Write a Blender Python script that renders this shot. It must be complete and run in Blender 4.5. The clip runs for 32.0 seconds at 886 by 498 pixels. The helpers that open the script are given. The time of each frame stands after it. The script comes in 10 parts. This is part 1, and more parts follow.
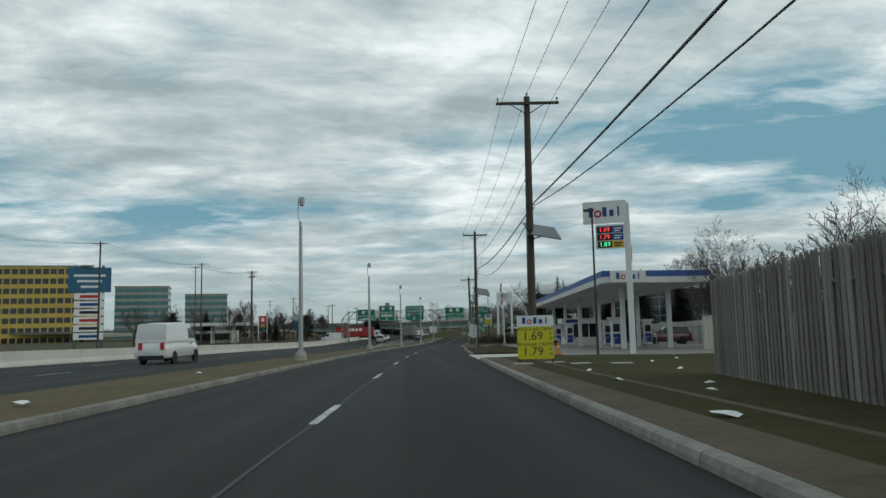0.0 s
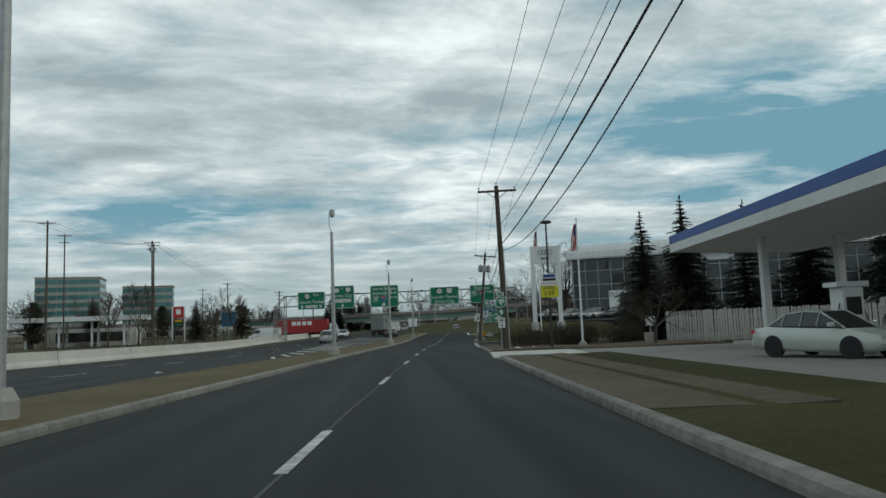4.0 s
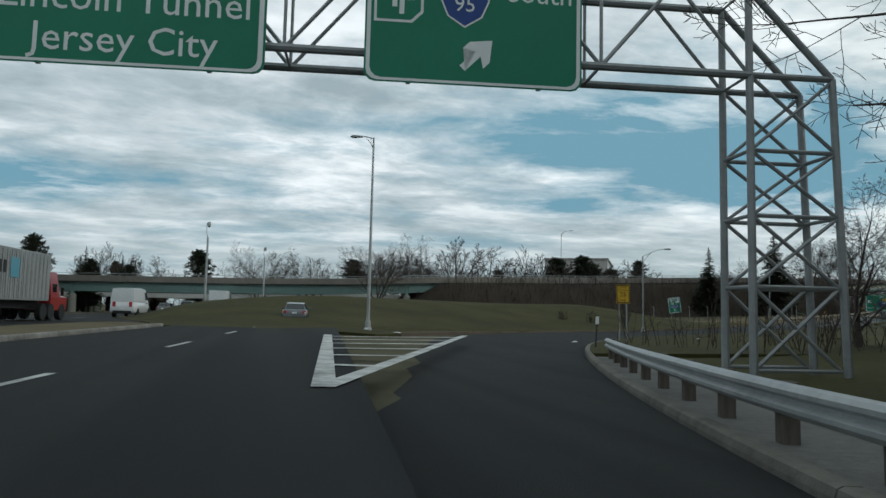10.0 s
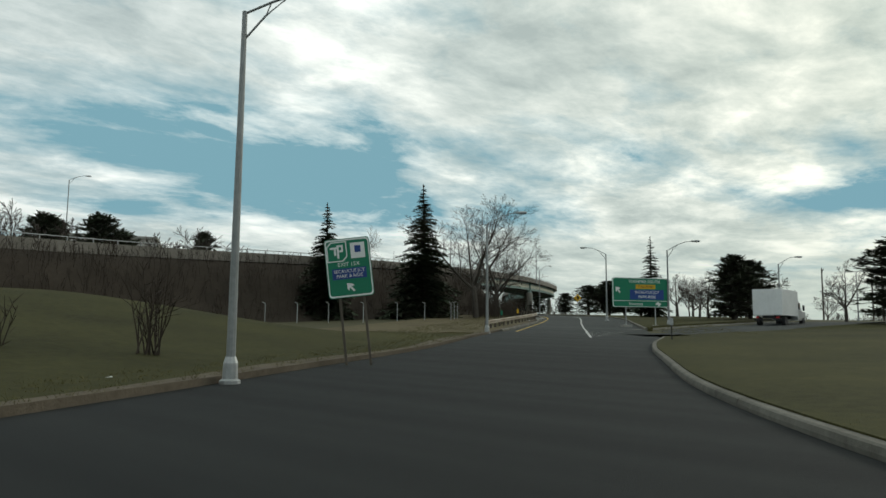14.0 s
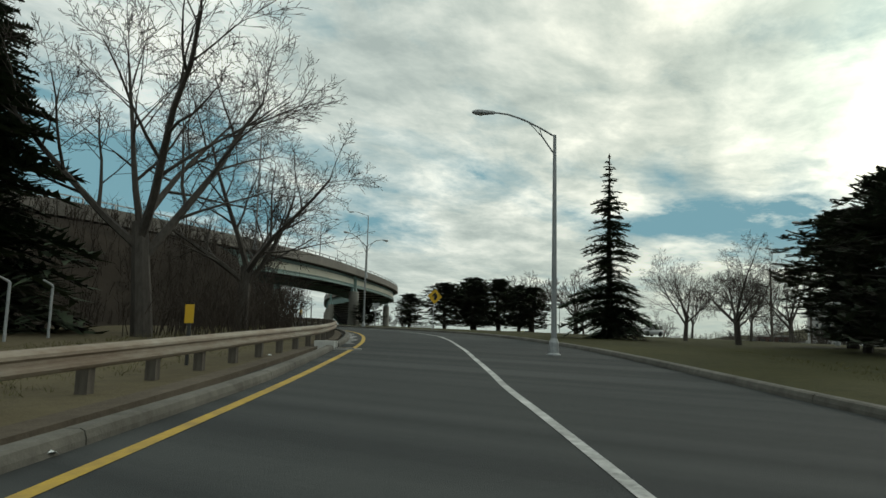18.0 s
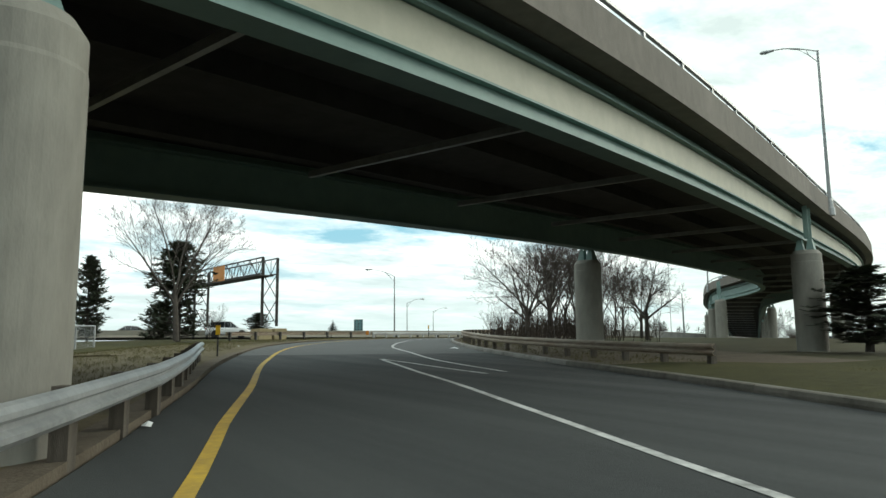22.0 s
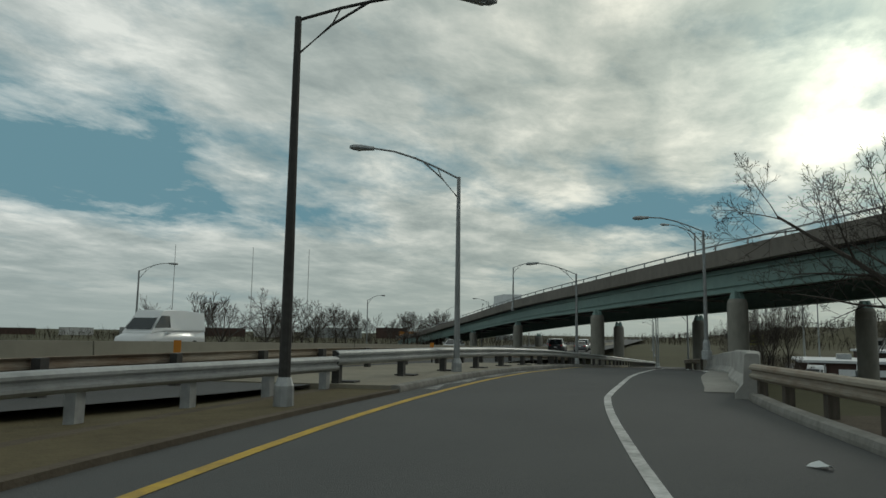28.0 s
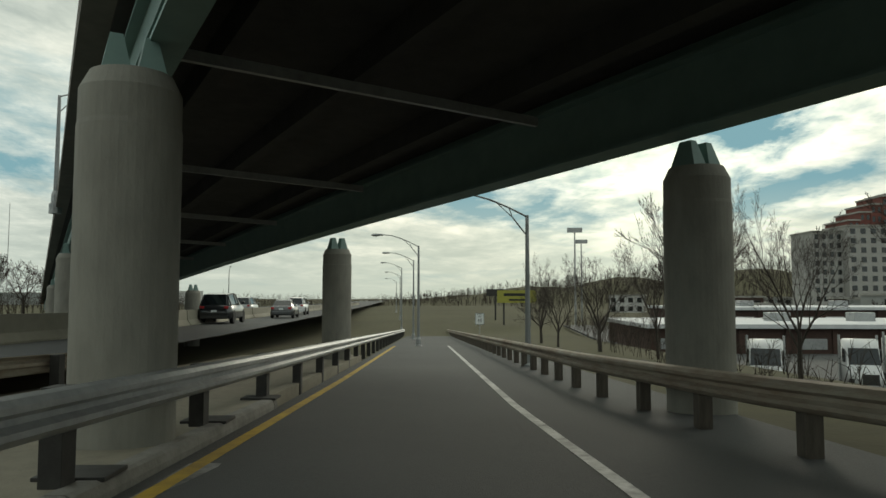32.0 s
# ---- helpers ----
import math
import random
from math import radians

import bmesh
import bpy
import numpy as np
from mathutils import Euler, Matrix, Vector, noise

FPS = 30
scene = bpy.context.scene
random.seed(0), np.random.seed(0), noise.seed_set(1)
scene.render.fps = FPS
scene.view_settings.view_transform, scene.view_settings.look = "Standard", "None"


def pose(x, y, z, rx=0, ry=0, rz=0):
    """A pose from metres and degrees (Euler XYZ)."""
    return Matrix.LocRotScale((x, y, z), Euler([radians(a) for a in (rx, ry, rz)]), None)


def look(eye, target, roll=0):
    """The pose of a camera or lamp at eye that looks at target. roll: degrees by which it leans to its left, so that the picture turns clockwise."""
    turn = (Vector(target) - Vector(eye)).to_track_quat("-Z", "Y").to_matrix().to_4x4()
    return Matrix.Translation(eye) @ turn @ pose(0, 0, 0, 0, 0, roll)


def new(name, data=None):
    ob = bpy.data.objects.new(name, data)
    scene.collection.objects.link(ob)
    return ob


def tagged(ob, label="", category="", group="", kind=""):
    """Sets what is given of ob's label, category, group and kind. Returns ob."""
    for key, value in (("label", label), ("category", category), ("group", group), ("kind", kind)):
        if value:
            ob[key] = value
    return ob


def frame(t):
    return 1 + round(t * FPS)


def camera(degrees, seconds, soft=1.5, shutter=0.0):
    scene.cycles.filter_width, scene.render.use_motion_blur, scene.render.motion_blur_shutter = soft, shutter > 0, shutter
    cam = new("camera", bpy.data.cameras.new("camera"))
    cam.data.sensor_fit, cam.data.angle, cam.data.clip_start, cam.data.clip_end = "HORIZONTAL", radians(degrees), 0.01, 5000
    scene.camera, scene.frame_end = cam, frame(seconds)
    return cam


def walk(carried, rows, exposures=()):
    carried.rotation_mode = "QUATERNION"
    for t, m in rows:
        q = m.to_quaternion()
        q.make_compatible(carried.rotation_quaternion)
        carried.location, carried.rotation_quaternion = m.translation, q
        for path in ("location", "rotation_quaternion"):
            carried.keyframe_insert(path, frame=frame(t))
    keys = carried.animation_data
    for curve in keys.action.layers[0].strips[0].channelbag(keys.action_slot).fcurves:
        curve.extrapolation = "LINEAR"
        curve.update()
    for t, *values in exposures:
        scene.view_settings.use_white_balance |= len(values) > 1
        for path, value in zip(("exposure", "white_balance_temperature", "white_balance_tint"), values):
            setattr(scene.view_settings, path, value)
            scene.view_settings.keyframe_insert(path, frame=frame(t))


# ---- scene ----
cam = camera(63.6, 32.0)
PATH = [
    (0, (-0.001, 0.000, 1.301), (0.081, 1.987, 1.515), -1.3),
    (0.5, (0.187, 6.734, 1.208), (0.264, 8.722, 1.418), -1.8),
    (1, (0.326, 13.849, 1.126), (0.404, 15.836, 1.339), -1.8),
    (1.5, (0.410, 21.380, 0.975), (0.489, 23.367, 1.186), -2.2),
    (2, (0.586, 29.039, 0.830), (0.674, 31.026, 1.039), -2.3),
    (2.5, (0.777, 37.176, 0.698), (0.881, 39.162, 0.908), -3.2),
    (4.5, (2.111, 71.008, 0.231), (2.263, 72.993, 0.425), -1.8),
    (5, (2.652, 79.956, 0.070), (2.814, 81.940, 0.263), -1.7),
    (5.5, (3.340, 88.989, -0.109), (3.507, 90.973, 0.084), -1.6),
    (6, (4.100, 98.042, -0.286), (4.275, 100.025, -0.093), -2.1),
    (6.5, (4.718, 107.166, -0.445), (4.904, 109.149, -0.256), -1.4),
    (7, (5.414, 116.247, -0.603), (5.605, 118.230, -0.419), -1.0),
    (7.5, (6.349, 125.266, -0.719), (6.549, 127.247, -0.528), -0.6),
    (8, (7.130, 134.349, -0.830), (7.340, 136.329, -0.646), -1.2),
    (8.5, (8.072, 143.323, -0.956), (8.290, 145.303, -0.775), -0.5),
    (9, (9.206, 152.248, -1.042), (9.439, 154.226, -0.863), 0.9),
    (9.5, (10.801, 160.815, -1.136), (11.167, 162.773, -0.958), 1.1),
    (10, (12.630, 169.219, -1.237), (13.120, 171.150, -1.060), 1.3),
    (10.5, (14.993, 177.400, -1.317), (15.606, 179.295, -1.140), 1.1),
    (11, (17.881, 185.354, -1.367), (18.607, 187.208, -1.185), 1.3),
    (11.5, (21.187, 193.080, -1.398), (22.018, 194.890, -1.213), 0.4),
    (12, (24.728, 200.641, -1.420), (25.672, 202.395, -1.234), 0.4),
    (12.5, (28.784, 207.631, -1.448), (29.861, 209.305, -1.255), 1.1),
    (13, (33.391, 213.964, -1.487), (34.631, 215.520, -1.284), 0.7),
    (13.5, (38.452, 219.724, -1.549), (39.824, 221.164, -1.338), 0.6),
    (14, (43.848, 224.628, -1.581), (45.333, 225.948, -1.360), 0.5),
    (14.5, (49.276, 229.167, -1.576), (50.860, 230.365, -1.344), 0.9),
    (15, (54.733, 233.398, -1.532), (56.402, 234.474, -1.291), 1.4),
    (15.5, (60.402, 236.995, -1.485), (62.128, 237.973, -1.235), 1.4),
    (17.5, (83.755, 249.995, -0.554), (85.495, 250.948, -0.299), -0.1),
    (18, (89.967, 253.684, -0.288), (91.699, 254.650, -0.031), 1.4),
    (18.5, (96.242, 257.352, 0.008), (97.960, 258.343, 0.268), 3.5),
    (19, (102.737, 261.273, 0.317), (104.441, 262.289, 0.572), 2.9),
    (19.5, (109.215, 265.468, 0.625), (110.897, 266.520, 0.878), 2.9),
    (20, (115.486, 269.920, 0.940), (117.118, 271.048, 1.198), 1.5),
    (20.5, (121.335, 274.631, 1.209), (122.869, 275.887, 1.467), 1.8),
    (21, (126.506, 279.577, 1.430), (127.894, 280.993, 1.688), 2.6),
    (21.5, (130.868, 284.858, 1.617), (132.098, 286.414, 1.874), 0.9),
    (22, (134.500, 290.500, 1.820), (135.555, 292.178, 2.086), -0.5),
    (22.5, (137.497, 296.405, 2.033), (138.381, 298.178, 2.308), -0.3),
    (23, (140.075, 302.196, 2.206), (140.875, 304.007, 2.491), -0.6),
    (23.5, (142.582, 308.274, 2.355), (143.368, 310.092, 2.636), -1.2),
    (24, (145.092, 314.312, 2.543), (145.894, 316.123, 2.823), -0.6),
    (24.5, (147.895, 320.351, 2.768), (148.764, 322.131, 3.047), -1.1),
    (26.5, (164.329, 342.664, 3.583), (165.761, 344.036, 3.840), -0.3),
    (27, (169.423, 346.871, 3.654), (170.990, 348.088, 3.905), 0.4),
    (27.5, (174.898, 350.303, 3.712), (176.595, 351.332, 3.954), 0.5),
    (28, (180.437, 352.980, 3.761), (182.236, 353.821, 3.995), 0.8),
    (28.5, (186.100, 355.177, 3.771), (187.982, 355.819, 3.990), 1.9),
    (29, (191.770, 356.839, 3.798), (193.707, 357.287, 4.014), 1.8),
    (29.5, (197.285, 358.024, 3.778), (199.254, 358.314, 3.982), 1.4),
    (30, (202.819, 358.896, 3.713), (204.803, 359.050, 3.906), 0.1),
    (30.5, (208.421, 359.419, 3.593), (210.411, 359.496, 3.775), -0.4),
    (31, (214.014, 359.878, 3.450), (216.003, 360.006, 3.610), -1.0),
    (31.5, (219.356, 360.433, 3.239), (221.345, 360.576, 3.386), -0.8),
    (32, (224.878, 361.020, 3.032), (226.867, 361.181, 3.169), -0.0),
]
walk(cam, [(t, look(eye, target, roll)) for t, eye, target, roll in PATH], exposures=[(0, -0.45, 6100, 7), (5, -0.45, 6100, 7), (7, -0.38, 6050, 7), (9, -0.38, 5950, 9), (10.2, -0.42, 5950, 9), (11.2, -0.35, 6000, 8), (13, -0.25, 6300, 7), (15.5, -0.25, 6500, 6), (17.5, -0.35, 6500, 5), (19, -0.4, 6500, 5), (20.5, -0.15, 6500, 6), (21.6, 0.4, 6500, 6), (22.2, 0.6, 6300, 6), (22.7, 0.0, 6200, 6), (23.1, -0.45, 6200, 6), (24, -0.6, 6200, 6), (27, -0.85, 6300, 6), (28.5, -0.85, 6400, 6), (29.5, -0.55, 6400, 6), (30, -0.35, 6400, 6), (31, -0.1, 6600, 6), (32, -0.2, 6900, 6)])

# ---------------------------------------------------------------- world, sun, exposure
SUN_AZ, SUN_EL = radians(-102), radians(21)          # turned from +y, to the right is negative
world = bpy.data.worlds.new("sky")
scene.world = world
world.use_nodes = True


def wire(nt, a, b):
    nt.links.new(a, b)


def node(nt, kind, **values):
    n = nt.nodes.new(kind)
    for key, value in values.items():
        if key in n.inputs:
            n.inputs[key].default_value = value
    return n


def ramp(nt, src, stops):
    r = nt.nodes.new("ShaderNodeValToRGB")
    els = r.color_ramp.elements
    while len(els) < len(stops):
        els.new(0.5)
    for e, (p, c) in zip(els, stops):
        e.position, e.color = p, (*c, 1) if len(c) == 3 else c
    wire(nt, src, r.inputs[0])
    return r


def build_sky():
    nt = world.node_tree
    nt.nodes.clear()
    sky = nt.nodes.new("ShaderNodeTexSky")
    sky.sky_type, sky.sun_disc = "NISHITA", False
    sky.sun_elevation, sky.sun_rotation = SUN_EL, -SUN_AZ
    sky.air_density, sky.dust_density, sky.ozone_density = 1.0, 1.2, 1.0
    co = nt.nodes.new("ShaderNodeTexCoord")
    sep = nt.nodes.new("ShaderNodeSeparateXYZ")
    wire(nt, co.outputs["Generated"], sep.inputs[0])
    up = node(nt, "ShaderNodeMath")
    up.operation = "MAXIMUM"
    wire(nt, sep.outputs["Z"], up.inputs[0])
    up.inputs[1].default_value = 0.0
    add = node(nt, "ShaderNodeMath")
    add.operation = "ADD"
    wire(nt, up.outputs[0], add.inputs[0])
    add.inputs[1].default_value = 0.10
    div = nt.nodes.new("ShaderNodeVectorMath")
    div.operation = "DIVIDE"
    cmb = nt.nodes.new("ShaderNodeCombineXYZ")
    for k in range(3):
        wire(nt, add.outputs[0], cmb.inputs[k])
    wire(nt, co.outputs["Generated"], div.inputs[0])
    wire(nt, cmb.outputs[0], div.inputs[1])
    def math_node(op, x, y):
        n = nt.nodes.new("ShaderNodeMath")
        n.operation = op
        for i, q in enumerate((x, y)):
            if isinstance(q, (int, float)):
                n.inputs[i].default_value = q
            else:
                wire(nt, q, n.inputs[i])
        return n.outputs[0]

    def layer(turn, scale, at, push):
        """Coordinates on the cloud plane, stretched along the wind and bent by a slow swirl."""
        mp = nt.nodes.new("ShaderNodeMapping")
        mp.inputs["Rotation"].default_value = (0, 0, radians(turn))
        mp.inputs["Scale"].default_value = scale
        mp.inputs["Location"].default_value = at
        wire(nt, div.outputs[0], mp.inputs[0])
        warp = node(nt, "ShaderNodeTexNoise", Scale=0.8, Detail=4.0)
        wire(nt, mp.outputs[0], warp.inputs["Vector"])
        w = nt.nodes.new("ShaderNodeVectorMath")
        w.operation = "MULTIPLY_ADD"
        w.inputs[1].default_value = (push, push, 0.0)
        wire(nt, warp.outputs["Color"], w.inputs[0])
        wire(nt, mp.outputs[0], w.inputs[2])
        return w.outputs[0]

    sheet = layer(24, (0.62, 1.0, 0.0), (3.1, 1.7, 0.0), 0.7)
    flock = layer(-12, (0.8, 1.0, 0.0), (7.3, 4.1, 0.0), 0.5)
    big = node(nt, "ShaderNodeTexNoise", Scale=0.72, Detail=10.0, Roughness=0.60)
    wire(nt, sheet, big.inputs["Vector"])
    fine = node(nt, "ShaderNodeTexNoise", Scale=1.7, Detail=10.0, Roughness=0.62)
    wire(nt, flock, fine.inputs["Vector"])
    # the cloud sheet is rent open along a belt above the horizon
    belt = ramp(nt, sep.outputs["Z"], [(0.0, (0.60, 0.60, 0.60)), (0.09, (0.53, 0.53, 0.53)), (0.15, (0.484, 0.484, 0.484)), (0.23, (0.484, 0.484, 0.484)), (0.31, (0.54, 0.54, 0.54)), (0.60, (0.57, 0.57, 0.57))])
    dens = math_node("ADD", math_node("ADD", math_node("MULTIPLY", big.outputs["Fac"], 0.78), math_node("MULTIPLY", fine.outputs["Fac"], 0.22)), math_node("SUBTRACT", belt.outputs[0], 0.5))
    cover = ramp(nt, dens, [(0.415, (0, 0, 0)), (0.455, (0.42, 0.42, 0.42)), (0.53, (1, 1, 1))])
    # thin rims are bright, deep cloud is grey
    tone = math_node("ADD", math_node("MULTIPLY", fine.outputs["Fac"], 1.25), math_node("MULTIPLY", dens, -0.60))
    shade = ramp(nt, tone, [(0.14, (0.50, 0.585, 0.59)), (0.25, (0.68, 0.765, 0.755)), (0.35, (0.90, 0.965, 0.94)), (0.47, (1.28, 1.31, 1.25))])
    # clouds glow round the veiled sun
    sunv = node(nt, "ShaderNodeVectorMath")
    sunv.operation = "DOT_PRODUCT"
    sunv.inputs[1].default_value = (-math.sin(SUN_AZ) * math.cos(SUN_EL), math.cos(SUN_AZ) * math.cos(SUN_EL), math.sin(SUN_EL))
    wire(nt, co.outputs["Generated"], sunv.inputs[0])
    glow = ramp(nt, sunv.outputs["Value"], [(0.20, (0.98, 0.98, 0.98)), (0.55, (1.06, 1.05, 1.03)), (0.80, (1.08, 1.05, 0.99)), (0.93, (1.22, 1.16, 1.05)), (0.97, (1.5, 1.43, 1.28)), (0.995, (2.5, 2.35, 2.0))])
    lit = nt.nodes.new("ShaderNodeMix")
    lit.data_type, lit.blend_type = "RGBA", "MULTIPLY"
    lit.inputs["Factor"].default_value = 1.0
    wire(nt, shade.outputs[0], lit.inputs["A"])
    wire(nt, glow.outputs[0], lit.inputs["B"])
    blue = nt.nodes.new("ShaderNodeMix")
    blue.data_type, blue.blend_type = "RGBA", "MULTIPLY"
    blue.inputs["Factor"].default_value = 1.0
    wire(nt, sky.outputs[0], blue.inputs["A"])
    blue.inputs["B"].default_value = (0.165, 0.215, 0.195, 1)
    cap = nt.nodes.new("ShaderNodeMix")
    cap.data_type, cap.blend_type = "RGBA", "DARKEN"
    cap.inputs["Factor"].default_value = 1.0
    wire(nt, blue.outputs["Result"], cap.inputs["A"])
    cap.inputs["B"].default_value = (0.25, 0.47, 0.56, 1)
    # haze towards the horizon
    hz = ramp(nt, sep.outputs["Z"], [(0.0, (1, 1, 1)), (0.06, (0.62, 0.62, 0.62)), (0.15, (0.0, 0.0, 0.0))])
    haze = nt.nodes.new("ShaderNodeMix")
    haze.data_type = "RGBA"
    wire(nt, hz.outputs[0], haze.inputs["Factor"])
    mixc = nt.nodes.new("ShaderNodeMix")
    mixc.data_type = "RGBA"
    wire(nt, cover.outputs[0], mixc.inputs["Factor"])
    wire(nt, cap.outputs["Result"], mixc.inputs["A"])
    wire(nt, lit.outputs["Result"], mixc.inputs["B"])
    wire(nt, mixc.outputs["Result"], haze.inputs["A"])
    hazec = nt.nodes.new("ShaderNodeMix")
    hazec.data_type, hazec.blend_type = "RGBA", "MULTIPLY"
    hazec.inputs["Factor"].default_value = 1.0
    hazec.inputs["A"].default_value = (0.56, 0.65, 0.63, 1)
    wire(nt, glow.outputs[0], hazec.inputs["B"])
    wire(nt, hazec.outputs["Result"], haze.inputs["B"])
    bg = node(nt, "ShaderNodeBackground", Strength=1.0)
    out = nt.nodes.new("ShaderNodeOutputWorld")
    wire(nt, haze.outputs["Result"], bg.inputs["Color"])
    wire(nt, bg.outputs[0], out.inputs["Surface"])


build_sky()
sun = new("sun", bpy.data.lights.new("sun", "SUN"))
sun.data.energy, sun.data.angle, sun.data.color = 0.7, radians(12), (1.0, 0.94, 0.84)
sun.matrix_world = look((0, 0, 60), (0 + 10 * math.sin(SUN_AZ) * math.cos(SUN_EL), -10 * math.cos(SUN_AZ) * math.cos(SUN_EL), 60 - 10 * math.sin(SUN_EL)))

# ---------------------------------------------------------------- materials
MATS = {}


def mat(name, base, dark=None, rough=0.7, metal=0.0, grain=6.0, patch=0.25, bump=0.2, bump_scale=40.0, spread=1.0, emit=0.0, stretch=(1, 1, 1), rand=0.0, spec=0.4):
    """A surface with variation at two scales, in metres, and a fine relief."""
    if name in MATS:
        return MATS[name]
    m = bpy.data.materials.new(name)
    m.use_nodes = True
    nt = m.node_tree
    b = nt.nodes["Principled BSDF"]
    dark = dark or tuple(c * 0.72 for c in base)
    geo = nt.nodes.new("ShaderNodeTexCoord")
    mp = nt.nodes.new("ShaderNodeMapping")
    mp.inputs["Scale"].default_value = stretch
    wire(nt, geo.outputs["Object"], mp.inputs[0])
    n1 = node(nt, "ShaderNodeTexNoise", Scale=patch, Detail=5.0, Roughness=0.6)
    n2 = node(nt, "ShaderNodeTexNoise", Scale=grain, Detail=6.0, Roughness=0.65)
    wire(nt, mp.outputs[0], n1.inputs["Vector"])
    wire(nt, mp.outputs[0], n2.inputs["Vector"])
    mul = node(nt, "ShaderNodeMath")
    mul.operation = "MULTIPLY_ADD"
    mul.inputs[1].default_value = 0.55
    wire(nt, n1.outputs["Fac"], mul.inputs[0])
    half = node(nt, "ShaderNodeMath")
    half.operation = "MULTIPLY"
    half.inputs[1].default_value = 0.45
    wire(nt, n2.outputs["Fac"], half.inputs[0])
    wire(nt, half.outputs[0], mul.inputs[2])
    fac = mul.outputs[0]
    if rand:
        oi = nt.nodes.new("ShaderNodeObjectInfo")
        ad = node(nt, "ShaderNodeMath")
        ad.operation = "MULTIPLY_ADD"
        ad.inputs[1].default_value = rand
        wire(nt, oi.outputs["Random"], ad.inputs[0])
        sb = node(nt, "ShaderNodeMath")
        sb.operation = "SUBTRACT"
        sb.inputs[1].default_value = rand / 2
        wire(nt, fac, sb.inputs[0])
        wire(nt, sb.outputs[0], ad.inputs[2])
        fac = ad.outputs[0]
    r = ramp(nt, fac, [(0.5 - 0.16 * spread, dark), (0.5 + 0.13 * spread, base)])
    wire(nt, r.outputs[0], b.inputs["Base Color"])
    b.inputs["Roughness"].default_value, b.inputs["Metallic"].default_value = rough, metal
    b.inputs["Specular IOR Level"].default_value = spec
    if bump:
        n3 = node(nt, "ShaderNodeTexNoise", Scale=bump_scale, Detail=3.0)
        wire(nt, mp.outputs[0], n3.inputs["Vector"])
        bp = node(nt, "ShaderNodeBump", Strength=bump, Distance=0.02)
        wire(nt, n3.outputs["Fac"], bp.inputs["Height"])
        wire(nt, bp.outputs[0], b.inputs["Normal"])
    if emit:
        b.inputs["Emission Color"].default_value = (*base, 1)
        b.inputs["Emission Strength"].default_value = emit
    MATS[name] = m
    return m


def graded_asphalt():
    """Grey asphalt whose colour darkens along y, then pales again along x."""
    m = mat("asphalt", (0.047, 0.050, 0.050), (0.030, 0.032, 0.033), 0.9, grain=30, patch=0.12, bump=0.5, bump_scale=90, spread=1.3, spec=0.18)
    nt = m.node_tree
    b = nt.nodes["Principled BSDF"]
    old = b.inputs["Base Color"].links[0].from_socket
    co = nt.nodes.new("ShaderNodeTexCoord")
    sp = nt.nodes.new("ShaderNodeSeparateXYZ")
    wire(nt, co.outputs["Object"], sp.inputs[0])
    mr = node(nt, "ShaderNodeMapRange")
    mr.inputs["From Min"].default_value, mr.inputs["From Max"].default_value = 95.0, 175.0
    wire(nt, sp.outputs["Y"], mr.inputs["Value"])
    # and back to a paler tone along x, where the ramp bends under the flyover
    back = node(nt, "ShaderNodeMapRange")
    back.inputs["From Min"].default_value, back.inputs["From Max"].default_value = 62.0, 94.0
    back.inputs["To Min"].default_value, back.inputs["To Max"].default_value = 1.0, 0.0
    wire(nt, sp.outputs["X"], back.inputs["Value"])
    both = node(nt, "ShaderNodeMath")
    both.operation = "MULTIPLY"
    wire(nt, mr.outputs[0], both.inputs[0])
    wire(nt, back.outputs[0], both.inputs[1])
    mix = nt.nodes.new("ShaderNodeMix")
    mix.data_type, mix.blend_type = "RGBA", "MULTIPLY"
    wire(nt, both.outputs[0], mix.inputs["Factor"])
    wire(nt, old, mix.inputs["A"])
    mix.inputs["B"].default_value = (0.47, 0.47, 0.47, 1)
    # lengthwise streaks of oil and wear along the lanes
    wv = node(nt, "ShaderNodeTexNoise", Scale=0.9, Detail=4.0)
    mp = nt.nodes.new("ShaderNodeMapping")
    mp.inputs["Rotation"].default_value = (0, 0, radians(3.5))
    mp.inputs["Scale"].default_value = (1.0, 0.02, 0.0)
    wire(nt, co.outputs["Object"], mp.inputs[0])
    wire(nt, mp.outputs[0], wv.inputs["Vector"])
    streak = ramp(nt, wv.outputs["Fac"], [(0.38, (0.72, 0.73, 0.74)), (0.62, (1.12, 1.12, 1.10))])
    out = nt.nodes.new("ShaderNodeMix")
    out.data_type, out.blend_type = "RGBA", "MULTIPLY"
    out.inputs["Factor"].default_value = 1.0
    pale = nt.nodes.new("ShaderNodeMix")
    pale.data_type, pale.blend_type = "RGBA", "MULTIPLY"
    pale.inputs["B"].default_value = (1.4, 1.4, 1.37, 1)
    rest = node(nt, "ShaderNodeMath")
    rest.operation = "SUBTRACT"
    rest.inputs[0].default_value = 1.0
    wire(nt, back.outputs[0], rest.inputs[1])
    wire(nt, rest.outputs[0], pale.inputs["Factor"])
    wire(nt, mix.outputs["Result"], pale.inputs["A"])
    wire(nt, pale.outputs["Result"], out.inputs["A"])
    wire(nt, streak.outputs[0], out.inputs["B"])
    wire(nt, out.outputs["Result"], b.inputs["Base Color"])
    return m


